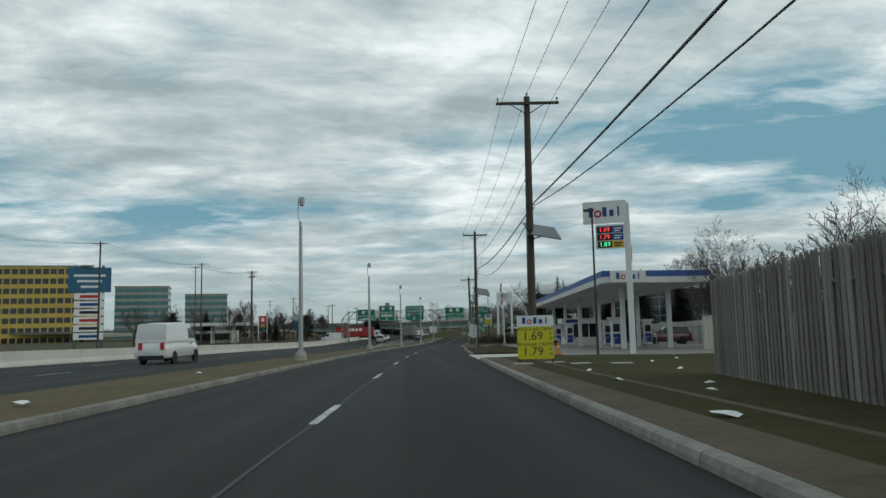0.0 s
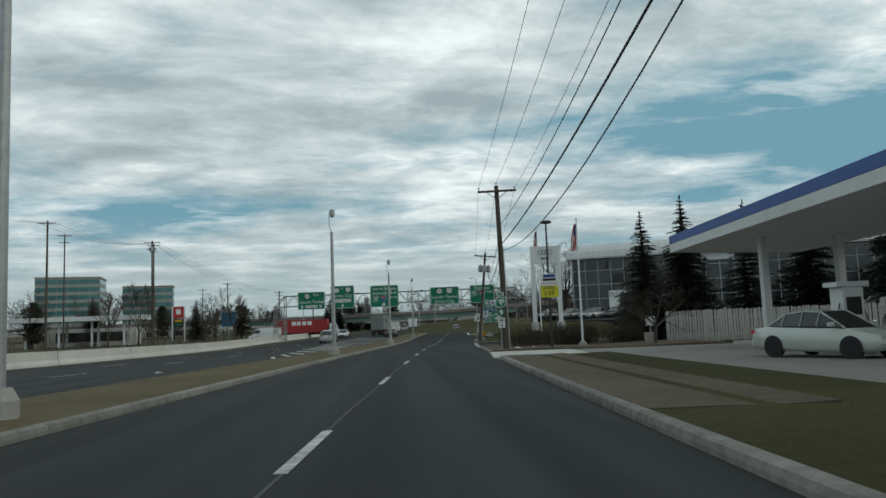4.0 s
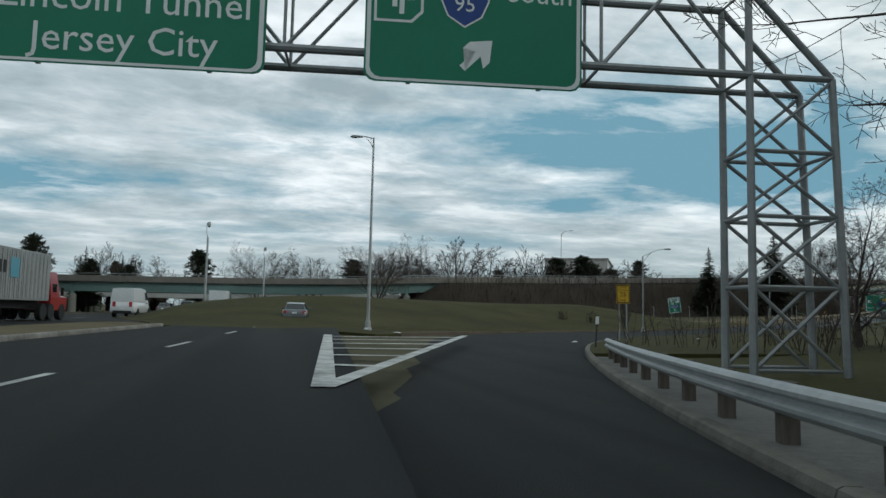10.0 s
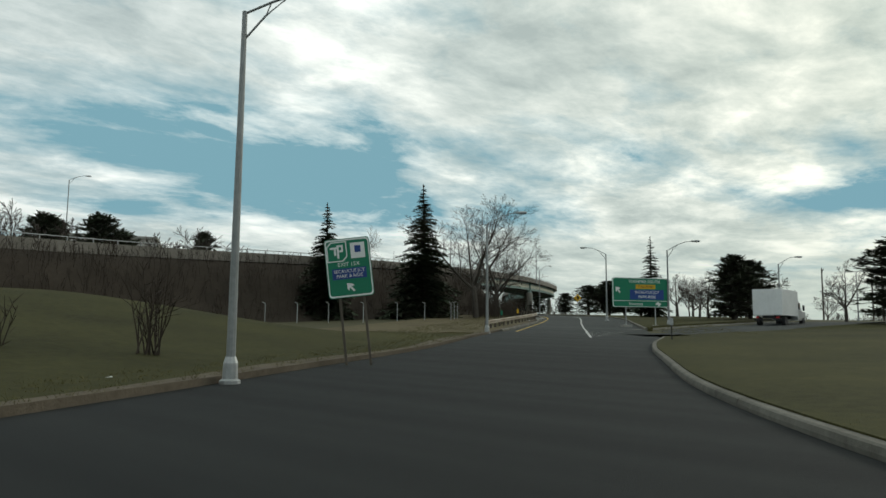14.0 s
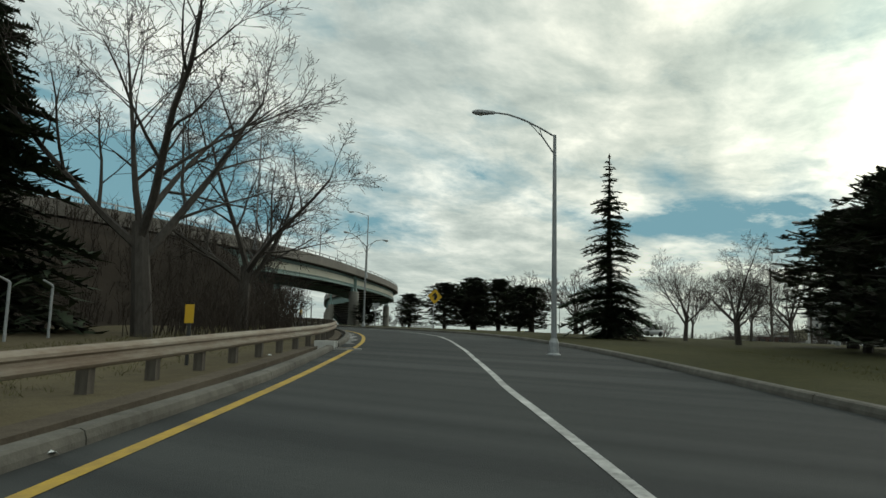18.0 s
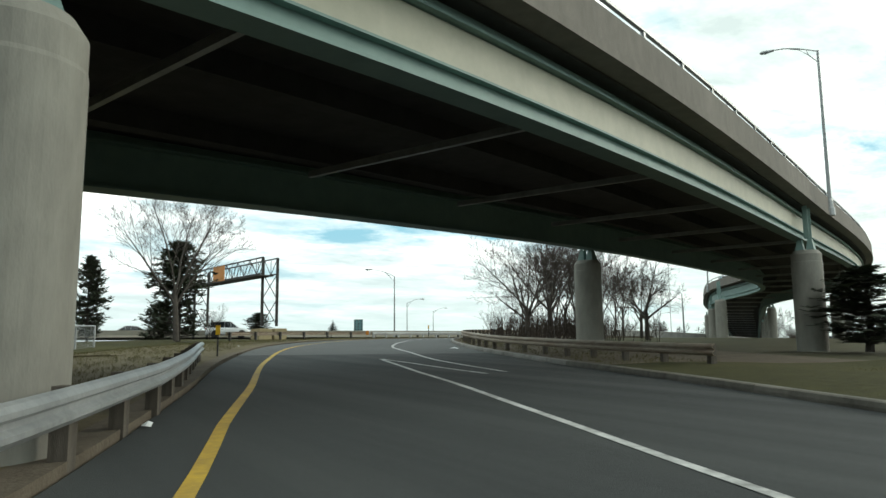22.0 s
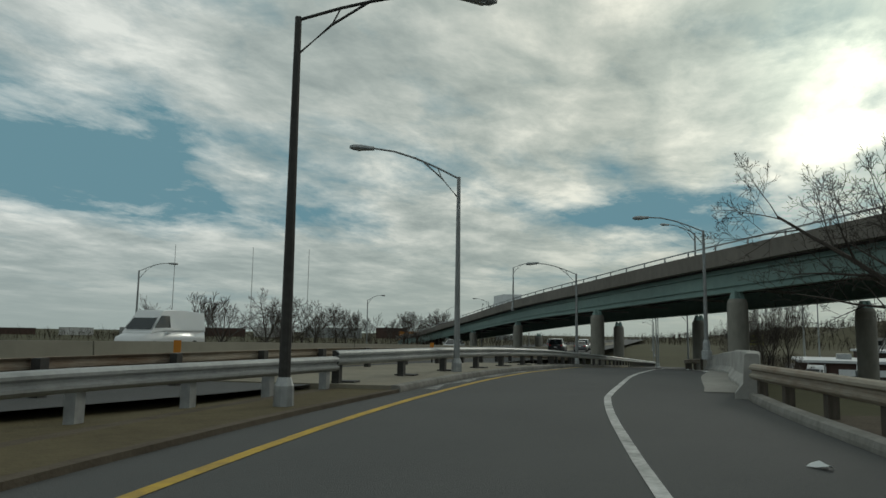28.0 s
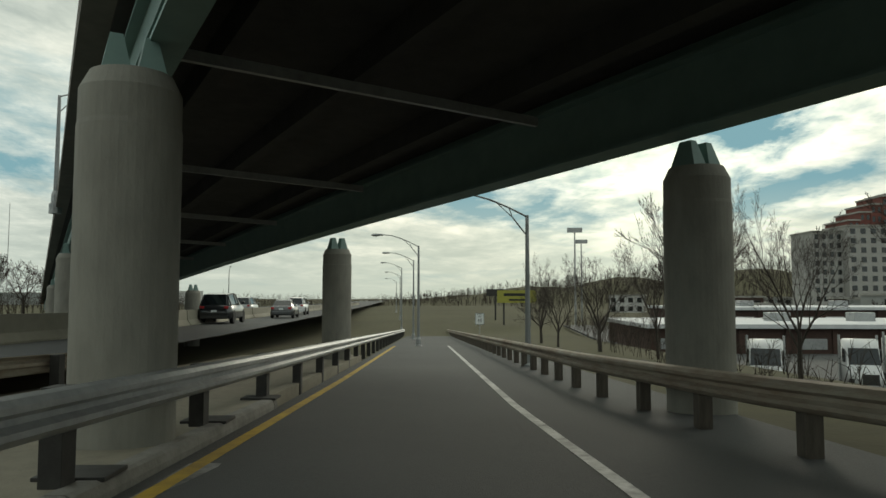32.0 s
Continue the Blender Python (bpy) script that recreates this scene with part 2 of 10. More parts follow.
ASPHALT = graded_asphalt()
ASPHALT_WORN = mat("asphalt_worn", (0.095, 0.096, 0.094), (0.058, 0.060, 0.060), 0.88, grain=25, patch=0.18, bump=0.5, bump_scale=80, spread=1.3)
CONCRETE = mat("concrete", (0.36, 0.35, 0.32), (0.23, 0.225, 0.205), 0.85, grain=9, patch=0.5, bump=0.25, bump_scale=50, spread=1.2)
KERB = mat("kerb_concrete", (0.27, 0.26, 0.235), (0.09, 0.085, 0.072), 0.88, grain=5, patch=0.8, bump=0.35, bump_scale=35, spread=1.2, rand=0.15)
PIERC = mat("pier_concrete", (0.30, 0.29, 0.25), (0.18, 0.17, 0.148), 0.88, grain=4, patch=0.35, bump=0.2, bump_scale=45, spread=1.2, stretch=(1, 1, 0.35))
PALEC = mat("pale_concrete", (0.55, 0.54, 0.50), (0.40, 0.39, 0.36), 0.85, grain=8, patch=0.4, bump=0.2)
GRASS = mat("winter_grass", (0.070, 0.066, 0.025), (0.024, 0.024, 0.011), 0.95, grain=3.5, patch=0.16, bump=0.9, bump_scale=26, spread=1.4, spec=0.1)
DIRT = mat("bare_dirt", (0.150, 0.125, 0.095), (0.065, 0.053, 0.040), 0.96, grain=4, patch=0.35, bump=0.9, bump_scale=20, spread=1.4, spec=0.1)
MEDIAN = mat("median_turf", (0.145, 0.122, 0.072), (0.074, 0.060, 0.040), 0.96, grain=4, patch=0.3, bump=0.9, bump_scale=22, spread=1.4, spec=0.1)
EARTH = mat("earth", (0.10, 0.095, 0.055), (0.060, 0.055, 0.036), 0.96, grain=0.8, patch=0.03, bump=0.6, bump_scale=9, spread=1.4, spec=0.1)
WHITE_LINE = mat("white_road_paint", (0.62, 0.62, 0.60), (0.20, 0.20, 0.19), 0.75, grain=7, patch=1.2, bump=0.2, spread=0.9)
YELLOW_LINE = mat("yellow_road_paint", (0.55, 0.36, 0.035), (0.30, 0.20, 0.05), 0.75, grain=7, patch=1.2, bump=0.2, spread=0.9)
GALV = mat("galvanised_steel", (0.42, 0.43, 0.43), (0.27, 0.28, 0.28), 0.5, 0.55, grain=8, patch=0.9, bump=0.05)
RUST = mat("rusty_steel", (0.36, 0.33, 0.27), (0.16, 0.10, 0.06), 0.7, 0.3, grain=6, patch=0.8, bump=0.15, stretch=(0.4, 0.4, 2), spread=1.2)
POLE_GREY = mat("grey_lamp_steel", (0.30, 0.31, 0.31), (0.20, 0.21, 0.21), 0.55, 0.4, grain=8, patch=0.6, bump=0.05)
DARK_STEEL = mat("dark_steel", (0.060, 0.058, 0.054), (0.030, 0.028, 0.026), 0.65, 0.3, grain=8, patch=0.6, bump=0.1)
POST_WOOD = mat("weathered_post_timber", (0.115, 0.098, 0.078), (0.055, 0.046, 0.036), 0.9, grain=9, patch=1, bump=0.4, stretch=(4, 4, 0.5))
POLE_WOOD = mat("utility_pole_timber", (0.105, 0.086, 0.070), (0.045, 0.037, 0.031), 0.9, grain=10, patch=0.6, bump=0.5, stretch=(5, 5, 0.35))
FENCE_WOOD = mat("grey_fence_timber", (0.27, 0.25, 0.22), (0.11, 0.10, 0.088), 0.9, grain=12, patch=0.8, bump=0.5, stretch=(4, 4, 0.4), rand=0.25)
WHITE_PAINT = mat("white_painted_metal", (0.74, 0.75, 0.75), (0.62, 0.63, 0.63), 0.45, grain=3, patch=0.3, bump=0.02)
SIGN_GREEN = mat("sign_green", (0.008, 0.185, 0.100), (0.006, 0.150, 0.080), 0.55, grain=2, patch=0.3, bump=0.0)
SIGN_WHITE = mat("sign_white", (0.74, 0.76, 0.75), (0.62, 0.64, 0.63), 0.5, grain=3, patch=0.5, bump=0.0)
SIGN_BLUE = mat("sign_blue", (0.015, 0.055, 0.24), (0.012, 0.045, 0.19), 0.5, grain=3, patch=0.5, bump=0.0)
SIGN_RED = mat("sign_red", (0.45, 0.025, 0.030), (0.36, 0.020, 0.024), 0.5, grain=3, patch=0.5, bump=0.0)
SIGN_YELLOW = mat("sign_yellow", (0.66, 0.40, 0.012), (0.52, 0.30, 0.012), 0.5, grain=3, patch=0.5, bump=0.0)
SIGN_ORANGE = mat("sign_orange", (0.55, 0.20, 0.015), (0.46, 0.17, 0.015), 0.5, grain=3, patch=0.5, bump=0.0)
BLACK = mat("black_paint", (0.016, 0.016, 0.017), (0.010, 0.010, 0.010), 0.55, grain=3, patch=0.5, bump=0.0)
RUBBER = mat("tyre_rubber", (0.022, 0.022, 0.022), (0.012, 0.012, 0.012), 0.85, grain=20, patch=2, bump=0.2)
BARK = mat("bark", (0.088, 0.076, 0.064), (0.036, 0.030, 0.025), 0.92, grain=8, patch=1, bump=0.5, bump_scale=25, stretch=(2, 2, 0.5))
TWIG = mat("twigs", (0.068, 0.054, 0.045), (0.034, 0.026, 0.022), 0.92, grain=1, patch=0.3, bump=0)
NEEDLE = mat("conifer_needles", (0.095, 0.120, 0.072), (0.044, 0.060, 0.040), 0.9, grain=5, patch=0.9, bump=0, spread=1.4, spec=0.15)
BRUSH = mat("leafless_brush", (0.070, 0.056, 0.045), (0.032, 0.026, 0.021), 0.95, grain=2, patch=0.15, bump=0, spread=1.4, spec=0.1)
GIRDER = mat("teal_girder_paint", (0.205, 0.305, 0.278), (0.140, 0.215, 0.198), 0.6, grain=2, patch=0.12, bump=0.03, spread=1.1)
# pale copy of the girder colour, for the stretch that looks lit
GIRDER_LIT = mat("cream_lit_girder", (0.48, 0.47, 0.37), (0.35, 0.345, 0.27), 0.6, grain=2, patch=0.12, bump=0.03, spread=1.1)
DECKC = mat("stained_deck_concrete", (0.225, 0.205, 0.178), (0.120, 0.108, 0.093), 0.9, grain=3, patch=0.25, bump=0.3, spread=1.3, stretch=(1, 1, 0.5))
UNDER = mat("dark_underside", (0.070, 0.066, 0.063), (0.036, 0.034, 0.033), 0.95, grain=2, patch=0.2, bump=0.1)


def glassy(name, colour, rough=0.06, metal=0.0):
    m = bpy.data.materials.new(name)
    m.use_nodes = True
    b = m.node_tree.nodes["Principled BSDF"]
    b.inputs["Base Color"].default_value = (*colour, 1)
    b.inputs["Roughness"].default_value, b.inputs["Metallic"].default_value = rough, metal
    b.inputs["Specular IOR Level"].default_value = 0.7
    MATS[name] = m
    return m


DARK_GLASS = glassy("dark_window_glass", (0.012, 0.015, 0.017))
LAMP_GLASS = glassy("lamp_glass", (0.42, 0.43, 0.42), 0.2)


def paint(name, colour):
    if name in MATS:
        return MATS[name]
    m = glassy(name, colour, 0.28)
    m.node_tree.nodes["Principled BSDF"].inputs["Coat Weight"].default_value = 0.6
    return m


# ---------------------------------------------------------------- mesh helpers
def part(name, bm, material, parent=None, label="", smooth=False, kind=""):
    me = bpy.data.meshes.new(name)
    bm.to_mesh(me)
    bm.free()
    if material:
        me.materials.append(material)
    if smooth:
        for p in me.polygons:
            p.use_smooth = True
    ob = new(name, me)
    ob.parent = parent
    return tagged(ob, label, kind=kind)


def pydata(name, verts, faces, material, parent=None, label="", kind="", smooth=False):
    me = bpy.data.meshes.new(name)
    me.from_pydata(verts, [], faces)
    me.materials.append(material)
    if smooth:
        for p in me.polygons:
            p.use_smooth = True
    ob = new(name, me)
    ob.parent = parent
    return tagged(ob, label, kind=kind)


def thing(name, m, label, category, group="", kind=""):
    ob = new(name)
    ob.matrix_basis = m
    ob.empty_display_size = 0.3
    return tagged(ob, label, category, group, kind)


def hexa(bm, c):
    """Six faces on eight corners: four below, four above, both turning the same way."""
    v = [bm.verts.new(p) for p in c]
    for f in ((3, 2, 1, 0), (4, 5, 6, 7), (0, 1, 5, 4), (1, 2, 6, 5), (2, 3, 7, 6), (3, 0, 4, 7)):
        bm.faces.new([v[i] for i in f])


def box(bm, x0, x1, y0, y1, z0, z1, bevel=0.0):
    if bevel <= 0:
        hexa(bm, [(x0, y0, z0), (x1, y0, z0), (x1, y1, z0), (x0, y1, z0), (x0, y0, z1), (x1, y0, z1), (x1, y1, z1), (x0, y1, z1)])
        return bm
    tmp = bmesh.new()
    hexa(tmp, [(x0, y0, z0), (x1, y0, z0), (x1, y1, z0), (x0, y1, z0), (x0, y0, z1), (x1, y0, z1), (x1, y1, z1), (x0, y1, z1)])
    bmesh.ops.bevel(tmp, geom=tmp.edges[:], offset=bevel, segments=2, affect="EDGES", profile=0.6)
    me = bpy.data.meshes.new("tmp")
    tmp.to_mesh(me)
    tmp.free()
    bm.from_mesh(me)
    bpy.data.meshes.remove(me)
    return bm


def boxed(*a, **k):
    return box(bmesh.new(), *a, **k)


def tube(bm, p0, p1, r0, r1=None, n=8, caps=True):
    p0, p1 = Vector(p0), Vector(p1)
    r1 = r0 if r1 is None else r1
    w = (p1 - p0).normalized()
    a = w.orthogonal().normalized()
    b = w.cross(a)
    lo, hi = [], []
    for i in range(n):
        c, s = math.cos(2 * math.pi * i / n), math.sin(2 * math.pi * i / n)
        lo.append(bm.verts.new(p0 + (a * c + b * s) * r0))
        hi.append(bm.verts.new(p1 + (a * c + b * s) * r1))
    for i in range(n):
        bm.faces.new((lo[i], lo[(i + 1) % n], hi[(i + 1) % n], hi[i]))
    if caps:
        bm.faces.new(lo[::-1])
        bm.faces.new(hi)
    return bm


def tubed(*a, **k):
    return tube(bmesh.new(), *a, **k)


def pipe(bm, pts, r, n=6):
    for a, b in zip(pts, pts[1:]):
        tube(bm, a, b, r, r, n)
    return bm


def lathe(bm, profile, n=12, at=(0, 0, 0)):
    """A turned form from (radius, height) pairs."""
    rings = []
    for r, z in profile:
        rings.append([bm.verts.new((at[0] + r * math.cos(2 * math.pi * i / n), at[1] + r * math.sin(2 * math.pi * i / n), at[2] + z)) for i in range(n)])
    for lo, hi in zip(rings, rings[1:]):
        for i in range(n):
            bm.faces.new((lo[i], lo[(i + 1) % n], hi[(i + 1) % n], hi[i]))
    bm.faces.new(rings[0][::-1])
    bm.faces.new(rings[-1])
    return bm


GLYPHS = {}


def letters(text, size, material, parent, x, z, y=-0.012, align="CENTER", spread=1.0, label=""):
    """Words standing in the xz plane, facing -y, under a sign."""
    key = (text, align, round(spread, 2))
    if key not in GLYPHS:
        cu = bpy.data.curves.new("words", "FONT")
        cu.body, cu.align_x, cu.align_y, cu.extrude, cu.resolution_u, cu.space_character = text, align, "CENTER", 0.004, 2, spread
        ob = bpy.data.objects.new("words", cu)
        scene.collection.objects.link(ob)
        bpy.context.view_layer.update()
        me = bpy.data.meshes.new_from_object(ob.evaluated_get(bpy.context.evaluated_depsgraph_get()))
        bpy.data.objects.remove(ob)
        bpy.data.curves.remove(cu)
        GLYPHS[key] = me
    me = GLYPHS[key].copy()
    me.materials.clear()
    me.materials.append(material)
    ob = new("lettering", me)
    ob.parent = parent
    ob.matrix_basis = Matrix.Translation((x, y, z)) @ pose(0, 0, 0, 90) @ Matrix.Diagonal((size, size, 1, 1))
    return tagged(ob, label)

# ---------------------------------------------------------------- the lie of the land
# the carriageway's line: station, x, y, and its level by station
ROAD = [
    (0, -0.00, 0.00), (3, 1.10, 45.40), (6, 4.10, 98.04), (8, 7.13, 134.35), (9, 9.21, 152.25), (10, 12.63, 169.22), (11, 17.88, 185.35),
    (12, 24.73, 200.64), (13, 33.39, 213.96), (14, 43.85, 224.63), (15, 54.73, 233.40), (16, 66.14, 240.22), (17, 77.72, 246.65), (18, 89.97, 253.68),
    (19, 102.74, 261.27), (20, 115.49, 269.92), (21, 126.51, 279.58), (22, 134.50, 290.50), (23, 140.07, 302.20), (24, 145.09, 314.31), (25, 151.20, 326.38),
    (26, 159.54, 337.73), (27, 169.42, 346.87), (28, 180.44, 352.98), (29, 191.77, 356.84), (30, 202.82, 358.90), (31, 214.01, 359.88), (32, 224.88, 361.02)
]
LEVEL = [(0, 0.07), (1.5, -0.25), (3, -0.63), (4.5, -1.00), (6, -1.51), (7.5, -1.95), (9, -2.27), (10.5, -2.54), (12, -2.65), (13.5, -2.78), (15, -2.76), (16.5, -2.31), (18, -1.52), (19.5, -0.60), (21, 0.20), (22.5, 0.81), (24, 1.32), (25.5, 2.02), (27, 2.43), (28.5, 2.54), (30, 2.49), (31, 2.22), (32, 1.80)]
def lerp_table(table):
    """A function of the station from (station, value) pairs."""
    xs, ys = [a for a, _ in table], [b for _, b in table]
    return lambda k: float(np.interp(k, xs, ys))


class Line:
    """A smooth line through (station, x, y, z), straight on before its start and past its end."""

    def __init__(self, rows):
        self.k = np.array([r[0] for r in rows], float)
        self.p = np.array([r[1:] for r in rows], float)
        self.m = np.gradient(self.p, self.k, axis=0)

    def at(self, k):
        ks = self.k
        if k <= ks[0]:
            return self.p[0] + (k - ks[0]) * self.m[0]
        if k >= ks[-1]:
            return self.p[-1] + (k - ks[-1]) * self.m[-1]
        i = int(np.searchsorted(ks, k, side="right")) - 1
        d = ks[i + 1] - ks[i]
        u = (k - ks[i]) / d
        return ((2 * u**3 - 3 * u**2 + 1) * self.p[i] + (u**3 - 2 * u**2 + u) * d * self.m[i]
                + (3 * u**2 - 2 * u**3) * self.p[i + 1] + (u**3 - u**2) * d * self.m[i + 1])

    def right(self, k):
        t = self.at(k + 0.05) - self.at(k - 0.05)
        n = math.hypot(t[0], t[1])
        return np.array([t[1] / n, -t[0] / n, 0.0])

    def off(self, k, u, dz=0.0):
        p = self.at(k) + self.right(k) * u
        return Vector((p[0], p[1], p[2] + dz))

    def yaw(self, k):
        r = self.right(k)
        return math.degrees(math.atan2(r[1], r[0]))

    def put(self, k, u, dz=0.0, turn=0.0):
        """A pose on the line: x to the right, y along."""
        p = self.off(k, u, dz)
        return pose(p.x, p.y, p.z, 0, 0, self.yaw(k) + turn)

    def stations(self, a, b, step):
        """Stations about step metres apart."""
        out, k = [a], a
        while k < b - 1e-6:
            v = np.linalg.norm((self.at(k + 0.05) - self.at(k - 0.05))[:2]) / 0.1
            k = min(b, k + step / max(v, 0.5))
            out.append(k)
        return out


_zk = Line([(k, 0.0, 0.0, z) for k, z in LEVEL])
ramp_line = Line([(k, x, y, float(_zk.at(k)[2])) for k, x, y in ROAD])
_p9, _d9 = ramp_line.at(8.6), np.array([0.094, 0.9956, 0.0])
main_line = Line([(k, *ramp_line.at(k)) for k in (0, 1.5, 3, 4.5, 6, 7.5, 8.6)] + [(8.6 + n * 1.5, *(_p9 + _d9 * 27.3 * n + np.array([-0.02 * n * n, 0, -0.02 * n]))) for n in range(1, 14)])
SAMPLES = np.array([ramp_line.at(k) for k in np.arange(-6, 40, 0.25)] + [main_line.at(k) for k in np.arange(9, 26, 0.4)])


def land(x, y):
    """The height of the carriageways' land."""
    d2 = (SAMPLES[:, 0] - x) ** 2 + (SAMPLES[:, 1] - y) ** 2
    w = 1.0 / (d2 + 30.0) ** 2
    return float((w * SAMPLES[:, 2]).sum() / w.sum())


def smooth01(x):
    x = min(1.0, max(0.0, x))
    return x * x * (3 - 2 * x)


def terrain(x, y):
    """The ground sheet: the road's level, with the lower yard beyond the end and a low far plain."""
    z = land(x, y) - 0.10
    yard = smooth01((x - 196) / 12) * smooth01((353 - y) / 7)
    z -= 2.6 * yard
    far = smooth01((math.hypot(x - 110, y - 190) - 330) / 500)
    return z * (1 - far) - 3.5 * far


def ground_sheet():
    def axis(lo, hi, step, reach):
        a = list(np.arange(lo, hi + 0.1, step))
        d, v = step, hi
        while v < hi + reach:
            d *= 1.35
            v += d
            a.append(v)
        d, v = step, lo
        while v > lo - reach:
            d *= 1.35
            v -= d
            a.insert(0, v)
        return a
    xs, ys = axis(-70, 340, 4.0, 4200), axis(-40, 440, 4.0, 4200)
    verts = [(x, y, terrain(x, y)) for y in ys for x in xs]
    n = len(xs)
    faces = [(j * n + i, j * n + i + 1, (j + 1) * n + i + 1, (j + 1) * n + i) for j in range(len(ys) - 1) for i in range(n - 1)]
    pydata("ground", verts, faces, EARTH, None, "dull winter grass and bare earth reaching to the horizon", "structure", True)["category"] = "ground"


ground_sheet()


def strip(name, line, a, b, left, right, dz, material, label, step=3.0, cols=1, follow=False, kind="structure", parent=None):
    """A sheet along a line between two offsets (numbers or functions of the station)."""
    fl = left if callable(left) else (lambda k: left)
    fr = right if callable(right) else (lambda k: right)
    ks = line.stations(a, b, step)
    verts, faces = [], []
    for k in ks:
        for c in range(cols + 1):
            u = fl(k) + (fr(k) - fl(k)) * c / cols
            lift = dz(c / cols) if callable(dz) else dz
            p = line.off(k, u, lift)
            verts.append((p.x, p.y, (terrain(p.x, p.y) + 0.10 + lift) if follow else p.z))
    w = cols + 1
    for j in range(len(ks) - 1):
        for c in range(cols):
            faces.append((j * w + c, j * w + c + 1, (j + 1) * w + c + 1, (j + 1) * w + c))
    if follow:
        # turned-down edges, so that the sheet has a body
        n, rows = len(verts), len(ks)
        rim = [c for c in range(w)] + [j * w + cols for j in range(1, rows)] + [(rows - 1) * w + c for c in range(cols - 1, -1, -1)] + [j * w for j in range(rows - 2, 0, -1)]
        for q in rim:
            x, y, z = verts[q]
            verts.append((x, y, z - 0.4))
        for i in range(len(rim)):
            j = (i + 1) % len(rim)
            faces.append((rim[i], n + i, n + j, rim[j]))
    ob = pydata(name, verts, faces, material, parent, label, kind, not follow)
    return ob


def sweep(name, line, a, b, offset, profile, material, label="", step=2.0, kind="", parent=None, closed=True, smooth=False):
    """A profile of (sideways, up) carried along a line at an offset."""
    fo = offset if callable(offset) else (lambda k: offset)
    ks = line.stations(a, b, step)
    verts, faces, n = [], [], len(profile)
    for k in ks:
        for du, dz in profile:
            verts.append(tuple(line.off(k, fo(k) + du, dz)))
    for j in range(len(ks) - 1):
        for c in range(n if closed else n - 1):
            d = (c + 1) % n
            faces.append((j * n + c, j * n + d, (j + 1) * n + d, (j + 1) * n + c))
    if closed:
        faces.append(tuple(range(n - 1, -1, -1)))
        faces.append(tuple((len(ks) - 1) * n + c for c in range(n)))
    return pydata(name, verts, faces, material, parent, label, kind, smooth)


RK = lerp_table([(-4, 2.5), (9, 2.4), (10.3, 2.6), (12, 2.8), (13.4, 3.5), (15.6, 4.63), (16.2, 4.75), (16.6, 5.05), (17.05, 6.0), (17.9, 5.9), (18.8, 5.8), (19.6, 6.4), (21, 7.2), (22.3, 6.9), (23.9, 6.6), (25.3, 5.4), (26.2, 4.6), (27.2, 3.95), (28, 3.6), (28.7, 3.95), (29.0, 4.03), (29.3, 4.15), (29.6, 4.8), (30.6, 5.6), (31.7, 4.7), (32.2, 4.3), (60, 4.3)])
LK = lerp_table([(9, -6.0), (10.6, -6.4), (11.6, -7.4), (12.1, -7.2), (12.7, -7.3), (13.9, -7.2), (15, -5.4), (16.2, -4.4), (17.0, -4.5), (17.9, -3.8), (18.5, -3.4), (19.4, -2.9), (20.4, -2.2), (21, -1.9), (22.1, -2.2), (22.7, -2.7), (23.5, -3.5), (25, -4.7), (25.5, -5.0), (26.9, -4.3), (27.9, -4.4), (28.4, -3.6), (29.2, -2.65), (30, -2.3), (30.5, -2.18), (31, -2.35), (31.5, -2.5), (32, -2.3), (33, -2.25), (60, -2.4)])
YEL = lerp_table([(17.7, -2.8), (18.2, -2.6), (19, -2.15), (19.5, -1.85), (20.4, -1.2), (20.87, -0.92), (21.5, -0.75), (22.1, -1.05), (22.7, -1.75), (23.4, -2.22), (24, -2.55), (24.4, -2.8), (24.8, -2.95), (25.6, -3.1), (26.9, -2.97), (27.4, -3.15), (27.9, -3.05), (28.5, -2.5), (29.3, -1.9), (30, -1.66), (30.5, -1.62), (31, -1.88), (31.5, -2.1), (32.4, -2.03), (33.5, -1.9), (60, -1.7)])
WHT = lerp_table([(17.7, 1.85), (18.05, 1.6), (18.8, 1.35), (19.3, 1.6), (19.8, 2.0), (20.55, 3.1), (20.9, 3.4), (21.3, 3.7), (22.1, 3.0), (22.5, 2.5), (23.4, 1.85), (23.7, 1.74), (24.0, 1.48)])
MERGE = lerp_table([(23.4, 4.05), (24, 3.25), (24.4, 2.93), (24.8, 2.25), (25.8, 1.95), (26.9, 1.68), (27.35, 1.28), (27.9, 0.98), (28.45, 1.31), (28.7, 1.39), (28.95, 1.42), (29.25, 1.46), (29.5, 1.63), (29.7, 1.72), (30.2, 1.78), (30.5, 1.74), (31.4, 1.6), (32.4, 1.56), (33, 1.37), (60, 1.3)])

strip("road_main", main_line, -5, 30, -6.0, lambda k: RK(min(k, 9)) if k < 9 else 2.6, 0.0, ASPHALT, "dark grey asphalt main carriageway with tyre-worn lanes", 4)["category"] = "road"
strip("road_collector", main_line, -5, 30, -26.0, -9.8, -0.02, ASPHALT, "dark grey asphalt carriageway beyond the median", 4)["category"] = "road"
strip("road_ramp", ramp_line, 8.6, 16.3, LK, RK, 0.006, ASPHALT, "dark asphalt exit ramp curving away from the highway", 2)["category"] = "road"
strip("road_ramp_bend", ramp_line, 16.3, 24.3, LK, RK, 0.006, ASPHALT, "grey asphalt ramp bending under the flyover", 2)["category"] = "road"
strip("road_ramp_upper", ramp_line, 24.3, 60, LK, RK, 0.006, ASPHALT_WORN, "worn grey asphalt ramp joining the turnpike", 2)["category"] = "road"
